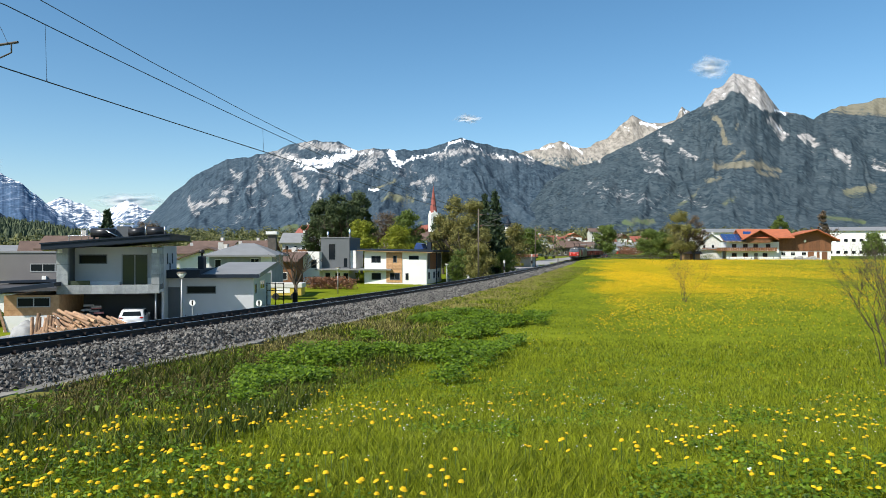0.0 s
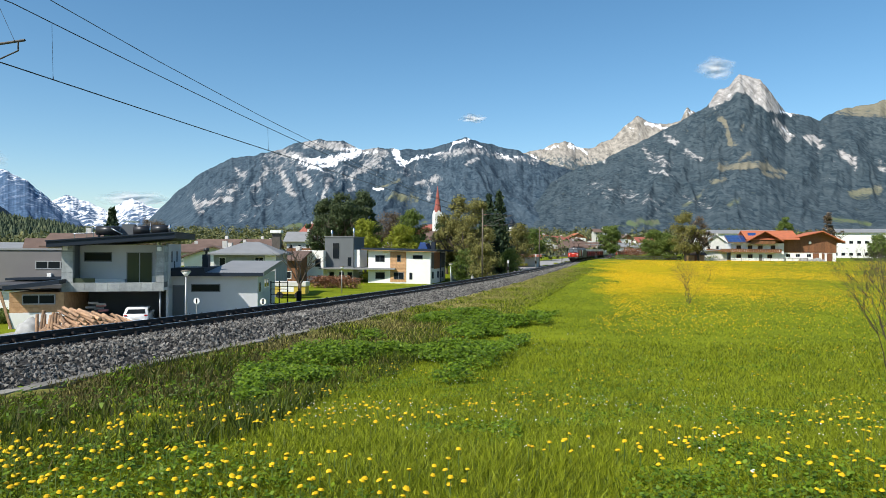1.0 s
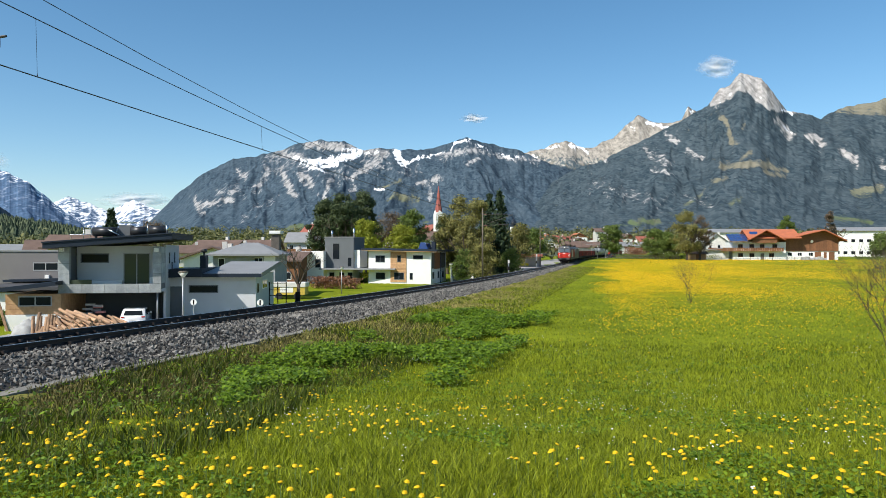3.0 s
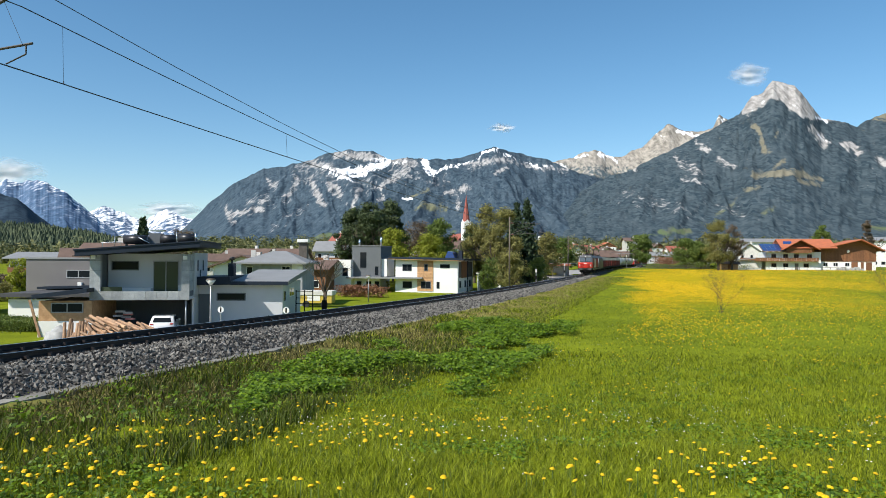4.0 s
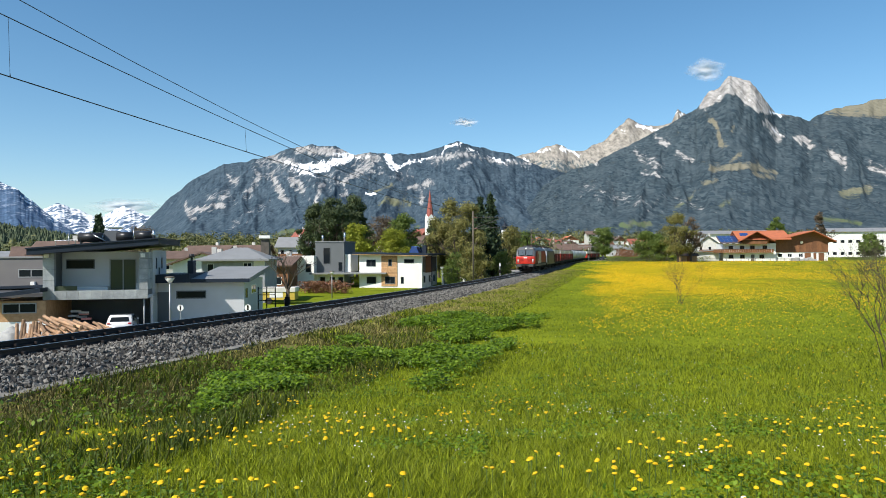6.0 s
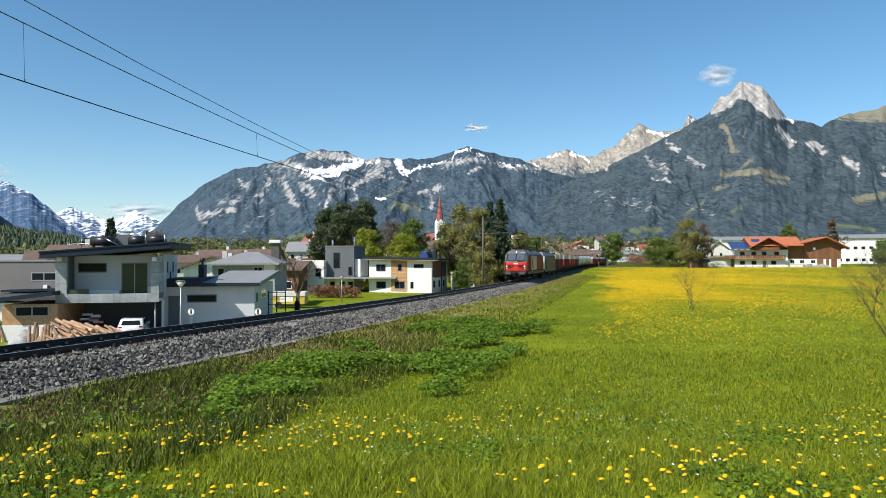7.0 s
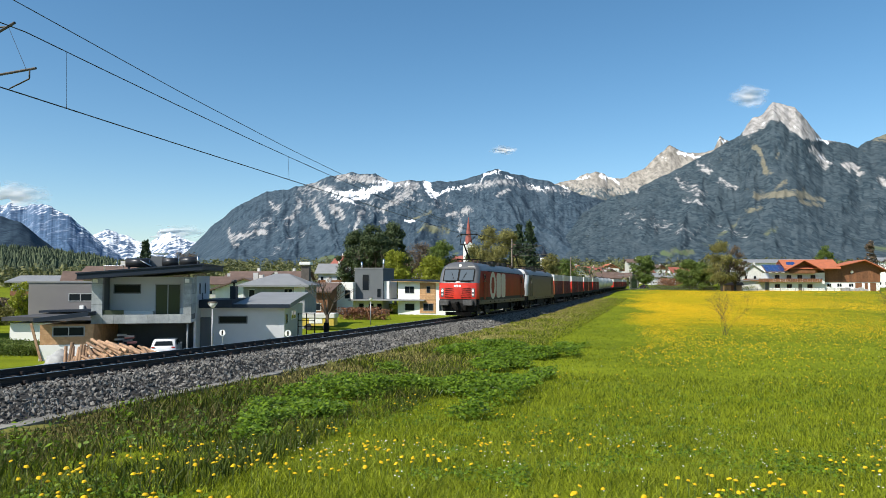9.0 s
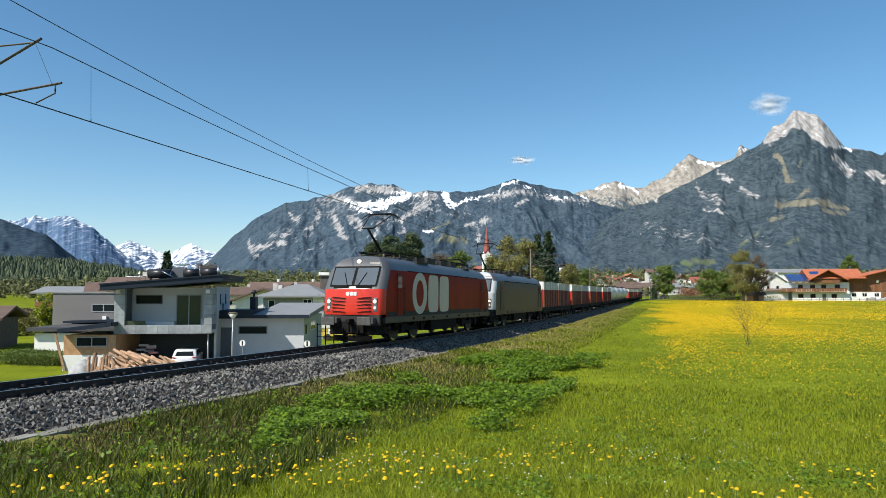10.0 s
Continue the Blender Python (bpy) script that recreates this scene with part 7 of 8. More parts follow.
def build_herbs():
    rng = np.random.RandomState(31)
    c, s, nn = [], [], []
    n = 7500
    st = rng.uniform(0, 1, n) ** 0.9 * 30 + s_of(9)
    u = rng.normal(7.4, 1.5, n)
    x = np.interp(st, TS, TX) + u * math.cos(HEAD)
    y = np.interp(st, TS, TD) - u * math.sin(HEAD)
    p = patchy(x, y, 0.38, 14)
    for xi, yi, pi, ui in zip(x, y, p, u):
        if pi < 0.14 or xi < -0.29 * yi or yi > 44 or yi < 11.5 or ui < 4.8 or ui > 10.5 or (yi < 17 and pi < 0.25):
            continue
        g = gz(xi, yi)
        top = 0.12 + 0.5 * min(1, max(0, pi))
        for _ in range(30):
            r = rng.uniform(0, 0.28)
            a = rng.uniform(0, 6.28)
            c.append((xi + r * math.cos(a), yi + r * math.sin(a), g + top * rng.uniform(0.35, 1.0)))
            s.append(rng.uniform(0.018, 0.04) * (1 + yi / 50))
            v = Vector((rng.normal(0, 0.5), rng.normal(0, 0.5) - 0.2, 1)).normalized()
            nn.append(tuple(v))
    leaf_mesh_ob = leaf_mesh("herb_patch", c, s, nn, M_HERB, None, 5, 0.75)
    tagged(leaf_mesh_ob, "thick patches of broad-leaved green herbs at the bank's foot", "herbs", kind="stuff")
    # sparse weeds between grass near the left of the bank
    c, s, nn = [], [], []
    for _ in range(500):
        st = rng.uniform(s_of(4), s_of(20))
        uu = rng.uniform(3.7, 7.5)
        q = cross(st, uu, 0)
        g = gz(q.x, q.y)
        for _ in range(8):
            c.append((q.x + rng.normal(0, 0.09), q.y + rng.normal(0, 0.09), g + rng.uniform(0.03, 0.22)))
            s.append(rng.uniform(0.02, 0.06))
            nn.append(tuple(Vector((rng.normal(0, 0.6), rng.normal(0, 0.6), 1)).normalized()))
    tagged(leaf_mesh("weed_leaves", c, s, nn, M_HERB, None, 6, 0.5), "scattered low weeds on the bank", "weeds", kind="stuff")


def build_rosettes():
    """Low broad leaves of clover and dandelion between the grass."""
    rng = np.random.RandomState(61)
    x, y = wedge(9000, 3.4, 22.0, rng)
    p = patchy(x, y, 0.5, 88)
    u = side_of(x, y)
    c, s, nn = [], [], []
    for xi, yi, pi, ui in zip(x, y, p, u):
        if ui < 7.2 + rough_reach(yi) or pi < 0.0:
            continue
        g = gz(xi, yi)
        for _ in range(9):
            c.append((xi + rng.normal(0, 0.07), yi + rng.normal(0, 0.07), g + rng.uniform(0.03, 0.12)))
            s.append(rng.uniform(0.008, 0.02) * (1 + yi / 25))
            nn.append(tuple(Vector((rng.normal(0, 0.5), rng.normal(0, 0.5), 1)).normalized()))
    tagged(leaf_mesh("clover_leaves", c, s, nn, M_HERB, None, 8, 0.7), "low broad clover and dandelion leaves among the grass", "leaves", kind="stuff")


build_rosettes()


def build_flowers():
    rng = np.random.RandomState(41)
    hv, hf, sv, sf = [], [], [], []

    def head(x, y, z, r, sides=8):
        o = len(hv)
        tx, ty = rng.normal(0, 0.16, 2)
        for rr, dz in ((1.0, 0.0), (0.66, 0.5)):
            for i in range(sides):
                a = 2 * math.pi * i / sides
                q = r * rr * rng.uniform(0.88, 1.1)
                px_, py_ = q * math.cos(a), q * math.sin(a)
                hv.append((x + px_, y + py_, z + r * dz + px_ * tx + py_ * ty))
        hv.append((x, y, z + r * 0.62))
        hv.append((x, y, z - r * 0.45))
        for i in range(sides):
            j = (i + 1) % sides
            hf.append((o + i, o + j, o + sides + j, o + sides + i))
            hf.append((o + sides + i, o + sides + j, o + 2 * sides))
            hf.append((o + j, o + i, o + 2 * sides + 1))
    x, y = wedge(9500, 4.0, 30.0, rng, 1.05)
    p = patchy(x, y, 0.35, 23) + 0.45 * np.interp(x / y, (-0.64, -0.3, -0.12, 0.1, 0.3, 0.5, 0.68), (0.9, 0.9, 0.2, -0.4, -0.4, 0.25, 0.45))
    u = side_of(x, y)
    for xi, yi, pi, ui in zip(x, y, p, u):
        if ui < 7.6 + (0.5 if yi > 12 else 0) + 0.3 * rough_reach(yi) or pi < 0.12 or rng.rand() > np.interp(yi, (4, 8, 14, 30), (0.12, 0.20, 0.30, 0.38)) + 0.2 * pi:
            continue
        g = gz(xi, yi)
        h = rng.uniform(0.1, 0.22)
        head(xi, yi, g + h, rng.uniform(0.016, 0.025))
        o = len(sv)
        sv.extend([(xi - 0.003, yi, g), (xi + 0.003, yi, g), (xi + 0.003, yi, g + h), (xi - 0.003, yi, g + h)])
        sf.append((o, o + 1, o + 2, o + 3))
    tagged(raw("dandelions", hv, hf, M_DANDY), "yellow dandelions in clusters over the near meadow", "flowers", kind="stuff")
    tagged(raw("flower_stems", sv, sf, M_STEM), "thin pale green flower stems", "stems", kind="stuff")
    # the dense yellow field further out
    hv.clear(), hf.clear()
    x, y = wedge(210000, 24.0, 218.0, rng, 0.9)
    bl = bloom_at(x, y)
    p = patchy(x, y * 0.35, 0.12, 51)
    ok = rng.rand(len(x)) < np.clip(bl * (0.85 + 1.5 * p), 0.02, 1) * np.where(bl > 0, 1, 0)
    for xi, yi in zip(x[ok], y[ok]):
        head(xi, yi, gz(xi, yi) + rng.uniform(0.1, 0.2), rng.uniform(0.017, 0.026) * (1 + yi / 90), 4)
    tagged(raw("dandelion_field", list(hv), list(hf), M_DANDY), "dense yellow dandelions covering the far meadow", "flowers", kind="stuff")
    # small white flowers in drifts
    hv.clear(), hf.clear()
    x, y = wedge(10000, 4.2, 34.0, rng, 0.7)
    p = patchy(x, y, 0.3, 77)
    u = side_of(x, y)
    for xi, yi, pi, ui in zip(x, y, p, u):
        if ui < 8.3 or xi < -0.2 * yi and yi < 9 or rng.rand() > (0.05 + 0.8 * max(0, pi - 0.1)) * np.interp(yi, (4, 9, 14), (0.45, 0.7, 1.0)):
            continue
        g = gz(xi, yi)
        for _ in range(rng.randint(1, 4)):
            head(xi + rng.normal(0, 0.025), yi + rng.normal(0, 0.025), g + rng.uniform(0.1, 0.24), rng.uniform(0.005, 0.010), 5)
    tagged(raw("white_flowers", list(hv), list(hf), M_WHITEFL), "small white flowers scattered in drifts", "flowers", kind="stuff")


def limbs(bm, p, d, length, r, depth, rng, spread=0.55, split=3, tips=None):
    """A branching skeleton; collects the tips."""
    segs = 2
    q = Vector(p)
    for k in range(segs):
        d2 = (d + Vector((rng.uniform(-.18, .18), rng.uniform(-.18, .18), rng.uniform(-.05, .12)))).normalized()
        e = q + d2 * (length / segs)
        tube(bm, q, e, r * (1 - 0.22 * k), r * (1 - 0.22 * (k + 1)), n=5 if r < 0.06 else 7, caps=False)
        q, d = e, d2
    if tips is not None:
        tips.append(q.copy())
    if depth <= 0:
        return
    for k in range(split):
        a = rng.uniform(0, 2 * math.pi)
        side = Vector((math.cos(a), math.sin(a), rng.uniform(-0.1, 0.5)))
        limbs(bm, q, (d + side * spread * rng.uniform(0.7, 1.4)).normalized(), length * rng.uniform(0.6, 0.82), r * 0.58, depth - 1, rng, spread, split, tips)


def height_to(b, d, top):
    """A tree's height when its tip is seen at that rise."""
    return 3.6 + (443 - top) / 1230 * d - gz(at_bearing(b, d), d)


def leafy_tree(x, y, h, w, leaf_m, label, seed, n=5200, leaf=0.22, base=0.25, gaps=0.35, name="tree"):
    """A tapered trunk with limbs and a crown of many small leaf clumps, uneven in outline."""
    rng = random.Random(seed)
    nr = np.random.RandomState(seed)
    z = gz(x, y)
    e = thing(name, pose(x, y, z), label, "tree")
    bm = bmesh.new()
    tips = []
    tube(bm, (0, 0, -0.3), (0, 0, h * base * 1.1), h * 0.028, h * 0.02, n=8, caps=False)
    for k in range(5):
        a = k * 1.256 + rng.uniform(-.4, .4)
        d = Vector((math.cos(a) * 0.55, math.sin(a) * 0.55, 1)).normalized()
        limbs(bm, (0, 0, h * base * rng.uniform(0.7, 1.05)), d, h * 0.27, h * 0.014, 2, rng, 0.6, 3, tips)
    part("trunk", bm, M_BARK, e)
    blobs = []
    for _ in range(46):
        t = nr.uniform(0, 1)
        zz = h * (base + (1 - base) * (0.08 + 0.88 * t))
        rad = 0.5 * w * math.sin(math.pi * min(0.97, 0.16 + 0.78 * t)) ** 0.75
        a, rr = nr.uniform(0, 6.28), rad * nr.uniform(0.25, 0.95)
        blobs.append((rr * math.cos(a), rr * math.sin(a), zz, w * nr.uniform(0.11, 0.21)))
    for q in tips[::3]:
        blobs.append((q.x * min(1, 0.5 * w / (abs(q.x) + .01)), q.y, min(q.z, h * 0.97), w * 0.09))
    c, s, nn = [], [], []
    per = int(n * 1.9) // len(blobs)
    for bx, by, bz, br in blobs:
        m = int(per * (br / (w * 0.14)) ** 2) + 6
        d = nr.normal(0, 1, (m, 3))
        d /= np.linalg.norm(d, axis=1)[:, None]
        r = br * nr.uniform(gaps, 1.12, m)
        pts = np.array([bx, by, bz]) + d * r[:, None] * np.array([1, 1, 0.8])
        c.append(pts)
        nn.append(d + nr.normal(0, 0.5, (m, 3)))
        s.append(nr.uniform(0.5, 1.2, m) * leaf * 1.15)
    c, nn, s = np.concatenate(c), np.concatenate(nn), np.concatenate(s)
    nn /= np.linalg.norm(nn, axis=1)[:, None]
    leaf_mesh("crown", c, s, nn, leaf_m, e, seed)
    return e


def conifer(x, y, h, w, leaf_m, label, seed, n=46, name="spruce_tree"):
    """Whorls of drooping boughs, each a fan of needle clumps."""
    rng = np.random.RandomState(seed)
    z = gz(x, y)
    e = thing(name, pose(x, y, z), label, "tree")
    part("trunk", tube(bmesh.new(), (0, 0, -0.3), (0, 0, h * 0.97), h * 0.02, 0.03, n=7, caps=False), M_BARK, e)
    c, s, nn = [], [], []
    for k in range(n):
        t = k / (n - 1)
        zz = h * (0.06 + 0.93 * t)
        R = 0.5 * w * (1 - t) ** 0.8 * rng.uniform(0.8, 1.15) + 0.1
        arms = max(5, int(11 * (1 - t)))
        a0 = rng.uniform(0, 6.28)
        for j in range(arms):
            a = a0 + 6.283 * j / arms + rng.uniform(-.25, .25)
            L = R * rng.uniform(0.7, 1.15)
            steps = max(3, int(L / (w * 0.045)))
            for q in range(steps):
                f = (q + 1) / steps
                for _ in range(2):
                    side = rng.normal(0, 0.07 * w * (1 - 0.5 * f))
                    c.append((math.cos(a) * L * f - math.sin(a) * side, math.sin(a) * L * f + math.cos(a) * side, zz - L * 0.42 * f + rng.normal(0, 0.018 * h)))
                    s.append(w * 0.055 * rng.uniform(0.7, 1.4))
                    nn.append((rng.normal(0, 1) + math.cos(a), rng.normal(0, 1) + math.sin(a), rng.normal(0.4, 0.7)))
    nn = np.array(nn)
    nn /= np.linalg.norm(nn, axis=1)[:, None]
    leaf_mesh("crown", c, s, nn, leaf_m, e, seed, 0.5)
    return e


def bare_bush(x, y, h, w, label, seed, stems=9, depth=3, name="bare_bush", r=0.022):
    rng = random.Random(seed)
    e = thing(name, pose(x, y, gz(x, y)), label, "bush")
    for k in range(stems):
        bm = bmesh.new()
        a = rng.uniform(0, 6.28)
        d = Vector((math.cos(a) * w / h * 0.6 * rng.random(), math.sin(a) * w / h * 0.6 * rng.random(), 1)).normalized()
        limbs(bm, (rng.uniform(-.15, .15) * w * 0.4, rng.uniform(-.15, .15) * w * 0.4, -0.05), d, h * rng.uniform(0.32, 0.42), r, depth, rng, 0.42, 3)
        part("stem", bm, M_TWIG, e)
    return e


def pollard(x, y, h):
    rng = random.Random(8)
    e = thing("pollarded_tree", pose(x, y, gz(x, y)), "bare pollarded tree with knobbly grey branches and wrapped trunk", "tree")
    part("trunk", tube(bmesh.new(), (0, 0, -0.2), (0.1, 0, h * 0.42), 0.2, 0.16, n=9), M_BARK, e)
    part("trunk_wrap", tube(bmesh.new(), (0, 0, 0.1), (0.03, 0, h * 0.3), 0.26, 0.24, n=12), M_UNDER, e)
    for k in range(8):
        bm = bmesh.new()
        a = k * 0.8
        limbs(bm, (0.08, 0, h * 0.38), Vector((math.cos(a) * 0.55, math.sin(a) * 0.4, 1)).normalized(), h * 0.24, 0.08, 3, rng, 0.6, 2)
        part("branch", bm, M_TWIG, e)


def hill_forest():
    """Wooded slope at the valley's edge, with its trees."""
    def hill_z(x, y):
        b = 784 + x / y * 1230
        top = np.interp(b, (-900, -115, 0, 75, 150, 230, 300), (75, 58, 52, 42, 26, 8, 0))
        return np.interp(y, (430, 520, 820, 1000), (0, 0.08, 1.0, 1.06)) * top / 1230 * 820
    xs = np.linspace(-1600, -300, 60)
    ys = np.linspace(430, 1000, 30)
    X, Y = np.meshgrid(xs, ys)
    Z = hill_z(X, Y)
    idx = np.arange(X.size).reshape(X.shape)
    f = np.stack([idx[:-1, :-1], idx[:-1, 1:], idx[1:, 1:], idx[1:, :-1]], -1).reshape(-1, 4)
    tagged(raw("wooded_hill", np.stack([X, Y, Z + 0.3], -1).reshape(-1, 3).tolist(), f.tolist(), M_MEADOW, smooth=True), "low grassy hill under the woods at the valley's edge", "hill", kind="structure")
    rng = np.random.RandomState(61)
    v, fc = [], []
    for _ in range(4200):
        y = rng.uniform(470, 960)
        x = rng.uniform(-0.95, -0.42) * y
        z = hill_z(x, y)
        if z < 3 + rng.uniform(0, 6):
            continue
        h, r = rng.uniform(6, 13), rng.uniform(2.2, 4.2)
        for a0, a1, rr in ((0.0, 0.72, 0.95), (0.3, 0.9, 0.85), (0.58, 1.0, 0.6)):
            o = len(v)
            off = rng.uniform(0, 6)
            for i in range(6):
                q = off + i * 1.047
                k = r * rr * rng.uniform(0.7, 1.2)
                v.append((x + k * math.cos(q), y + k * math.sin(q), z + h * a0 + rng.uniform(-.4, .4)))
            v.append((x, y, z + h * a1))
            fc += [(o + i, o + (i + 1) % 6, o + 6) for i in range(6)]
    tagged(raw("hill_woods", v, fc, island_mat("hill_conifers", (0.025, 0.042, 0.026), (0.10, 0.12, 0.062), 0.9)), "mixed light and dark green wood covering the hill", "woods", kind="stuff")


def far_woods():
    """The belt of trees and hedges between the village and the mountains' feet."""
    rng = np.random.RandomState(71)
    c, s, nn = [], [], []
    for _ in range(2600):
        y = rng.uniform(230, 480) if rng.rand() < 0.3 else rng.uniform(480, 1250)
        b = rng.uniform(-300, 1900)
        x = (b - 784) / 1230 * y
        if side_of(x, y) > -8 and y < 330 or abs(x - track_x(min(y, 450))) < 9 and y < 480:
            continue
        h = rng.uniform(5, 11) * (1.0 if y < 480 else 1.0 + (y - 400) / 700)
        w = h * rng.uniform(0.6, 1.0)
        z = gz(x, y)
        m = 55
        d = rng.normal(0, 1, (m, 3))
        d /= np.linalg.norm(d, axis=1)[:, None]
        pts = np.array([x, y, z + h * 0.52]) + d * np.array([w * 0.5, w * 0.5, h * 0.46]) * rng.uniform(0.55, 1.08, (m, 1))
        c.append(pts)
        s.append(rng.uniform(0.5, 1.1, m) * (0.6 + y / 800))
        nn.append(d + rng.normal(0, 0.4, (m, 3)))
    c, s, nn = np.concatenate(c), np.concatenate(s), np.concatenate(nn)
    nn /= np.linalg.norm(nn, axis=1)[:, None]
    tagged(leaf_mesh("valley_trees", c, s, nn, M_WOODS, None, 9), "belt of spring trees and hedges across the valley", "woods", kind="stuff")


def hedge(x0, y0, x1, y1, h, w, material, label, seed, n=1600, leaf=0.16):
    rng = np.random.RandomState(seed)
    t = rng.uniform(0, 1, n)
    x = x0 + (x1 - x0) * t + rng.normal(0, w * 0.35, n)
    y = y0 + (y1 - y0) * t + rng.normal(0, w * 0.35, n)
    top = h * (0.75 + 0.3 * np.array([noise.noise(Vector((a * 6 + seed, 0, 0))) for a in t]))
    z = ground_z(x, y) + top * rng.uniform(0.0, 1.0, n) ** 0.7
    nn = rng.normal(0, 1, (n, 3))
    nn /= np.linalg.norm(nn, axis=1)[:, None]
    ob = leaf_mesh("hedge", np.stack([x, y, z], 1), rng.uniform(0.6, 1.3, n) * leaf, nn, material, None, seed)
    tagged(ob, label, "hedge", kind="stuff")


def cloud(b, e, d, w, h, seed, label):
    """A thin far wisp: a gently curved sheet whose body frays out in its material."""
    v, f, n = [], [], 24
    for j in range(n + 1):
        for i in range(n + 1):
            x, z = 2 * i / n - 1, 2 * j / n - 1
            v.append((x, 0.3 * noise.fractal(Vector((x * 1.5 + seed, z * 1.5, 0)), 0.9, 2.0, 3), z))
    for j in range(n):
        for i in range(n):
            a = j * (n + 1) + i
            f.append((a, a + 1, a + n + 2, a + n + 1))
    ob = raw("cloud", v, f, M_CLOUD, smooth=True)
    ob.matrix_basis = pose((b - 784) / 1230 * d, d, 3.6 + (443 - e) / 1230 * d) @ Matrix.Diagonal((w, 60, h, 1))
    tagged(ob, label, "cloud", kind="structure")


def cloud_mat():
    m = bpy.data.materials.new("thin_cloud")
    m.use_nodes = True
    nt = m.node_tree
    d, t, tr = nt.nodes.new("ShaderNodeBsdfDiffuse"), nt.nodes.new("ShaderNodeBsdfTranslucent"), nt.nodes.new("ShaderNodeBsdfTransparent")
    m1, m2 = nt.nodes.new("ShaderNodeMixShader"), nt.nodes.new("ShaderNodeMixShader")
    for n in (d, t):
        n.inputs["Color"].default_value = (0.95, 0.95, 0.96, 1)
    m1.inputs[0].default_value = 0.5
    nt.links.new(d.outputs[0], m1.inputs[1])
    nt.links.new(t.outputs[0], m1.inputs[2])
    co = nt.nodes.new("ShaderNodeTexCoord")
    nz = node(nt, "ShaderNodeTexNoise", Scale=1.6, Detail=6.0, Roughness=0.6)
    oi, ad = nt.nodes.new("ShaderNodeObjectInfo"), nt.nodes.new("ShaderNodeVectorMath")
    ad.operation = "ADD"
    nt.links.new(co.outputs["Object"], ad.inputs[0])
    nt.links.new(oi.outputs["Location"], ad.inputs[1])
    nt.links.new(ad.outputs[0], nz.inputs["Vector"])
    gr = nt.nodes.new("ShaderNodeTexGradient")
    gr.gradient_type = "SPHERICAL"
    flat = nt.nodes.new("ShaderNodeMapping")
    flat.inputs["Scale"].default_value = (1.0, 0.0, 1.0)
    nt.links.new(co.outputs["Object"], flat.inputs["Vector"])
    nt.links.new(flat.outputs[0], gr.inputs["Vector"])
    sm = nt.nodes.new("ShaderNodeMath")
    sm.operation = "MULTIPLY_ADD"
    sm.inputs[1].default_value = 1.1
    nt.links.new(gr.outputs["Fac"], sm.inputs[0])
    nt.links.new(nz.outputs[0], sm.inputs[2])
    rg = node(nt, "ShaderNodeMapRange", From_Min=0.72, From_Max=1.4, To_Max=0.88)
    nt.links.new(sm.outputs[0], rg.inputs[0])
    nt.links.new(rg.outputs[0], m2.inputs[0])
    nt.links.new(tr.outputs[0], m2.inputs[1])
    nt.links.new(m1.outputs[0], m2.inputs[2])
    nt.links.new(m2.outputs[0], nt.nodes["Material Output"].inputs[0])
    return m


M_CLOUD = cloud_mat()
build_grass()
build_herbs()
build_flowers()
hill_forest()
far_woods()
cloud(1258, 120, 4700, 170, 100, 3, "small white cloud beside the rock summit")
cloud(828, 210, 4700, 120, 42, 5, "thin wisp of white cloud")
cloud(225, 356, 4880, 330, 75, 8, "low white cloud on the distant peaks")
cloud(-75, 288, 4800, 380, 130, 9, "white cloud behind the snowy ridge")

for b, d, top, w, s in ((572, 172, 356, 9.5, 1), (603, 168, 344, 10.5, 2), (634, 176, 340, 9.0, 3)):
    leafy_tree(at_bearing(b, d), d, height_to(b, d, top), w, M_PINE, "broad dark pine tree behind the houses", s, 6500, 0.26, 0.14, 0.3, name="pine_tree")
leafy_tree(at_bearing(640, 150), 150, height_to(640, 150, 392), 7.2, M_FRESH, "bright yellow-green spring tree", 4, 5200, 0.2, 0.12)
leafy_tree(at_bearing(682, 195), 195, height_to(682, 195, 378), 11.0, M_BUDDING, "bare greyish budding tree", 5, 3200, 0.2, 0.2, 0.2)
leafy_tree(at_bearing(722, 185), 185, height_to(722, 185, 373), 9.5, M_LEAF, "fresh green leafy tree near the church", 6, 5200, 0.24, 0.12)
leafy_tree(at_bearing(705, 160), 160, height_to(705, 160, 400), 8.5, M_FRESH, "light green shrubby tree", 16, 4200, 0.2, 0.1)
leafy_tree(at_bearing(784, 150), 150, height_to(784, 150, 385), 6.8, M_PINE, "dark spreading conifer before the church", 7, 4800, 0.22, 0.15, name="pine_tree")
leafy_tree(at_bearing(806, 134), 134, height_to(806, 134, 347), 8.6, M_OLIVE, "tall olive-brown budding tree", 8, 11000, 0.17, 0.05, 0.2)
leafy_tree(at_bearing(834, 128), 128, height_to(834, 128, 352), 7.2, M_OLIVE, "olive-brown budding tree beside the spruces", 9, 9000, 0.16, 0.05, 0.2)
conifer(at_bearing(858, 142), 142, height_to(858, 142, 345), 7.0, M_SPRUCE, "tall dark narrow spruce", 10)
conifer(at_bearing(876, 140), 140, height_to(876, 140, 340), 7.4, M_SPRUCE, "tall dark narrow spruce", 11)
conifer(at_bearing(848, 150), 150, height_to(848, 150, 362), 6.0, M_SPRUCE, "dark spruce behind the others", 12)
leafy_tree(at_bearing(850, 103), 103, height_to(850, 103, 433), 5.8, M_OLIVE, "round olive willow shrub beside the track", 13, 5200, 0.12, 0.02, 0.2)
leafy_tree(at_bearing(815, 112), 112, height_to(815, 112, 440), 4.2, M_LEAF, "green shrub by the carport", 14, 3000, 0.12, 0.05)
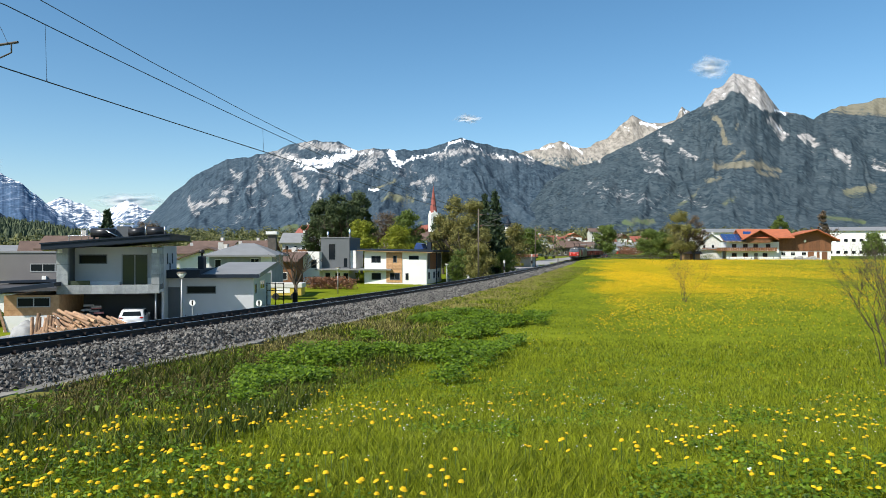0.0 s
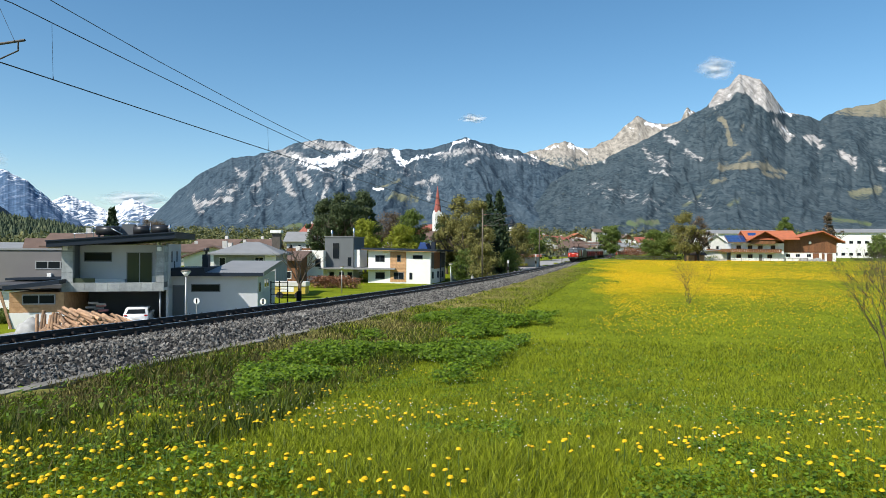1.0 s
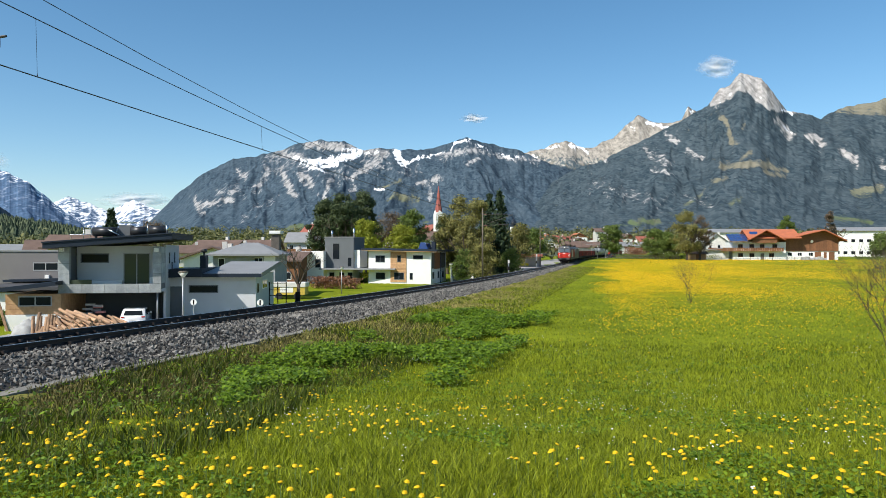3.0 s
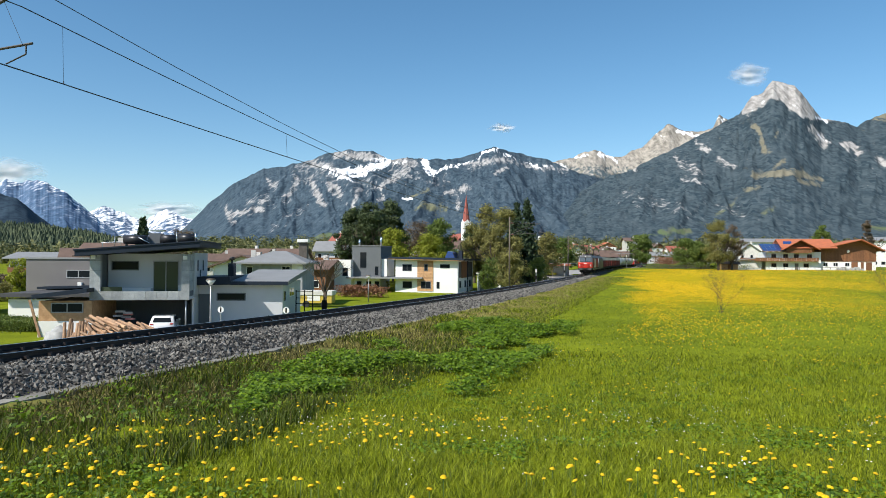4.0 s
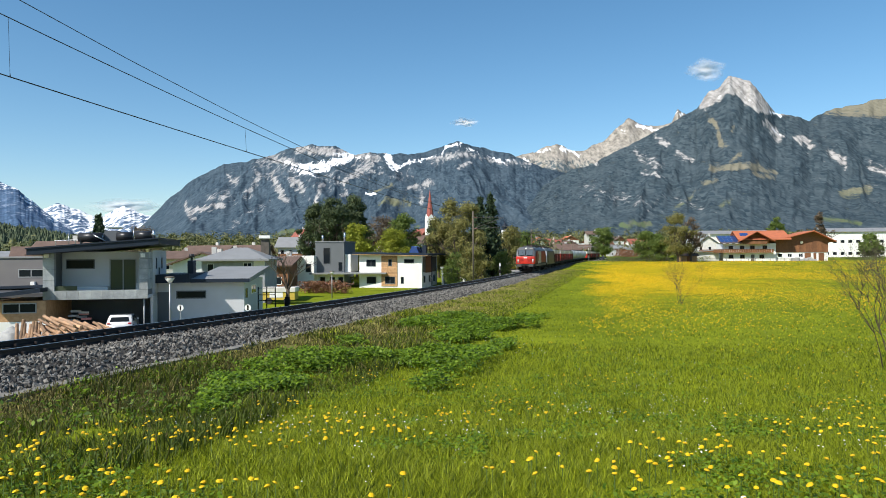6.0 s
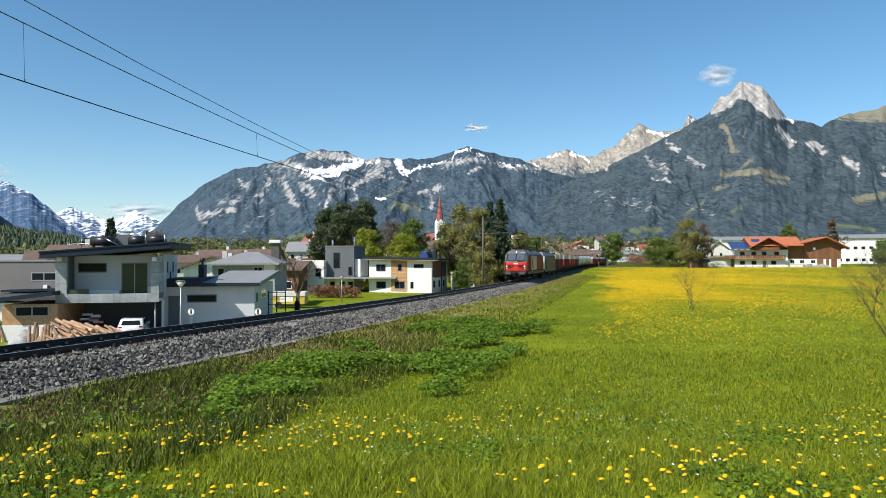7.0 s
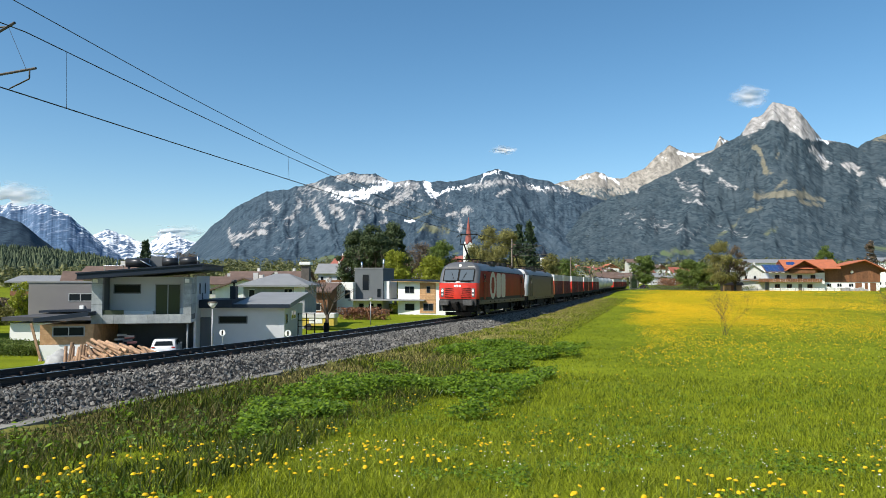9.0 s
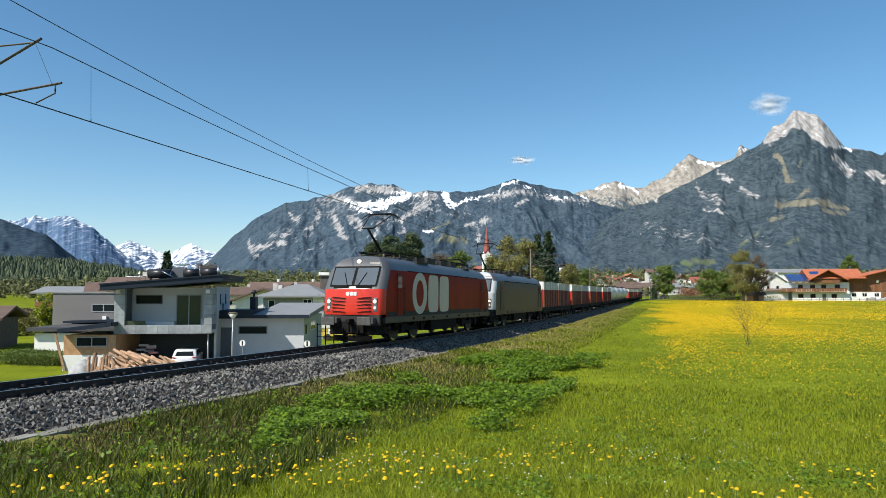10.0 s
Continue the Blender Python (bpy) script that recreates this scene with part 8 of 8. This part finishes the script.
leafy_tree(at_bearing(908, 165), 165, height_to(908, 165, 395), 7.0, M_OLIVE, "olive spring tree by the halt", 17, 3800, 0.18, 0.1)
leafy_tree(at_bearing(935, 230), 230, height_to(935, 230, 405), 9.0, M_LEAF, "leafy green tree behind the halt", 18, 3600, 0.25, 0.1)
leafy_tree(at_bearing(895, 135), 135, height_to(895, 135, 440), 4.4, M_LEAF, "low green shrub beside the lane", 24, 2400, 0.12, 0.03)
conifer(at_bearing(920, 300), 300, height_to(920, 300, 398), 5.0, M_SPRUCE, "small dark spruce among the houses", 19)
conifer(at_bearing(1055, 330), 330, height_to(1055, 330, 415), 3.6, M_SPRUCE, "small dark spruce by the halt", 20)
conifer(at_bearing(190, 96), 96, height_to(190, 96, 374), 5.4, M_SPRUCE, "dark conifer behind the modern house", 21)
leafy_tree(at_bearing(1072, 280), 280, height_to(1072, 280, 397), 9.0, M_LEAF, "fresh green tree by the level crossing", 22, 3600, 0.3, 0.12)
leafy_tree(at_bearing(1205, 205), 205, height_to(1205, 205, 373), 9.0, M_OLIVE, "tall thin-leaved tree beside the farm", 23, 4200, 0.2, 0.12, 0.2)
leafy_tree(at_bearing(1228, 212), 212, height_to(1228, 212, 382), 7.0, M_BUDDING, "bare budding tree beside the farm", 25, 2600, 0.18, 0.15, 0.2)
leafy_tree(at_bearing(1150, 225), 225, height_to(1150, 225, 408), 8.0, M_LEAF, "dark green tree at the field's edge", 26, 3600, 0.24, 0.05)
leafy_tree(at_bearing(1175, 222), 222, height_to(1175, 222, 412), 7.0, M_LEAF, "rounded green tree at the field's edge", 27, 3200, 0.24, 0.05)
leafy_tree(at_bearing(1378, 300), 300, height_to(1378, 300, 380), 8.0, M_LEAF, "green tree behind the farmhouse", 28, 3000, 0.3, 0.1)
leafy_tree(at_bearing(1456, 300), 300, height_to(1456, 300, 373), 6.5, M_BUDDING, "reddish budding tree behind the barn", 29, 2600, 0.26, 0.1)
leafy_tree(at_bearing(1545, 260), 260, height_to(1545, 260, 415), 9.0, M_LEAF, "dark green tree near the white building", 30, 3000, 0.3, 0.08)
leafy_tree(at_bearing(-32, 86), 86, height_to(-32, 86, 437), 3.6, M_FRESH, "young bright green tree beside the taupe house", 31, 3000, 0.14, 0.1)
leafy_tree(at_bearing(262, 130), 130, height_to(262, 130, 388), 7.0, M_BUDDING, "bare brownish tree behind the modern house", 33, 2400, 0.14, 0.15, 0.2)
pollard(at_bearing(522, 66), 66, 6.6)
bare_bush(at_bearing(1211, 43), 43.0, 2.6, 2.2, "bare multi-stemmed bush standing alone in the meadow", 34, 6, 4, r=0.014)
bare_bush(11.7, 18.2, 3.0, 3.2, "large bare bush with tangled twigs at the meadow's edge", 35, 14, 4, r=0.017)
bare_bush(13.0, 17.6, 2.2, 2.6, "low tangle of bare twigs under the large bush", 36, 18, 4, r=0.017)
hedge(at_bearing(548, 108), 108, at_bearing(622, 106), 106, 2.3, 1.6, M_RUST, "reddish-brown hedge in the garden", 37, 2600)
hedge(at_bearing(650, 128), 128, at_bearing(560, 135), 135, 2.0, 1.6, M_FRESH, "light green garden hedge", 38, 1600)
hedge(at_bearing(1080, 226), 226, at_bearing(1260, 224), 224, 2.0, 2.0, M_LEAF, "low hedge along the field's far edge", 39, 3200, 0.22)
hedge(at_bearing(1500, 228), 228, at_bearing(1750, 226), 226, 1.4, 2.0, M_LEAF, "low hedge along the field's far edge", 40, 2600, 0.22)
hedge(at_bearing(-90, 56), 56, at_bearing(10, 55), 55, 1.3, 2.2, M_LEAF, "dark low hedge beside the log stack", 41, 14000, 0.085)
hedge(at_bearing(-260, 84), 84, at_bearing(-40, 92), 92, 3.4, 3.0, M_OLIVE, "straggling budding shrubs behind the cabin", 44, 7000, 0.16)
hedge(at_bearing(-300, 104), 104, at_bearing(20, 112), 112, 4.2, 3.5, M_BUDDING, "brown bare shrubs along the gardens", 45, 7000, 0.2)
hedge(at_bearing(1100, 262), 262, at_bearing(1130, 250), 250, 5.0, 3.0, M_RUST, "dark reddish shrubs by the level crossing", 43, 1800, 0.25)


def fence(b0, d0, b1, d1, n, h, label):
    e = thing("fence", Matrix(), label, "fence")
    pts = [(at_bearing(b0, d0) + (at_bearing(b1, d1) - at_bearing(b0, d0)) * k / n, d0 + (d1 - d0) * k / n) for k in range(n + 1)]
    for x, y in pts:
        part("post", tube(bmesh.new(), (x, y, gz(x, y) - 0.2), (x, y, gz(x, y) + h), 0.06, n=5), M_GREYWOOD, e)
    for k in (0.45, 0.9):
        for (xa, ya), (xb, yb) in zip(pts, pts[1:]):
            part("rail", tube(bmesh.new(), (xa, ya, gz(xa, ya) + h * k), (xb, yb, gz(xb, yb) + h * k), 0.045, n=5), M_GREYWOOD, e)


fence(1080, 222, 1190, 220, 22, 1.3, "low weathered timber fence at the field's edge")
fence(1240, 214, 1420, 212, 14, 1.0, "thin post and rail fence before the farmhouse")


motions()
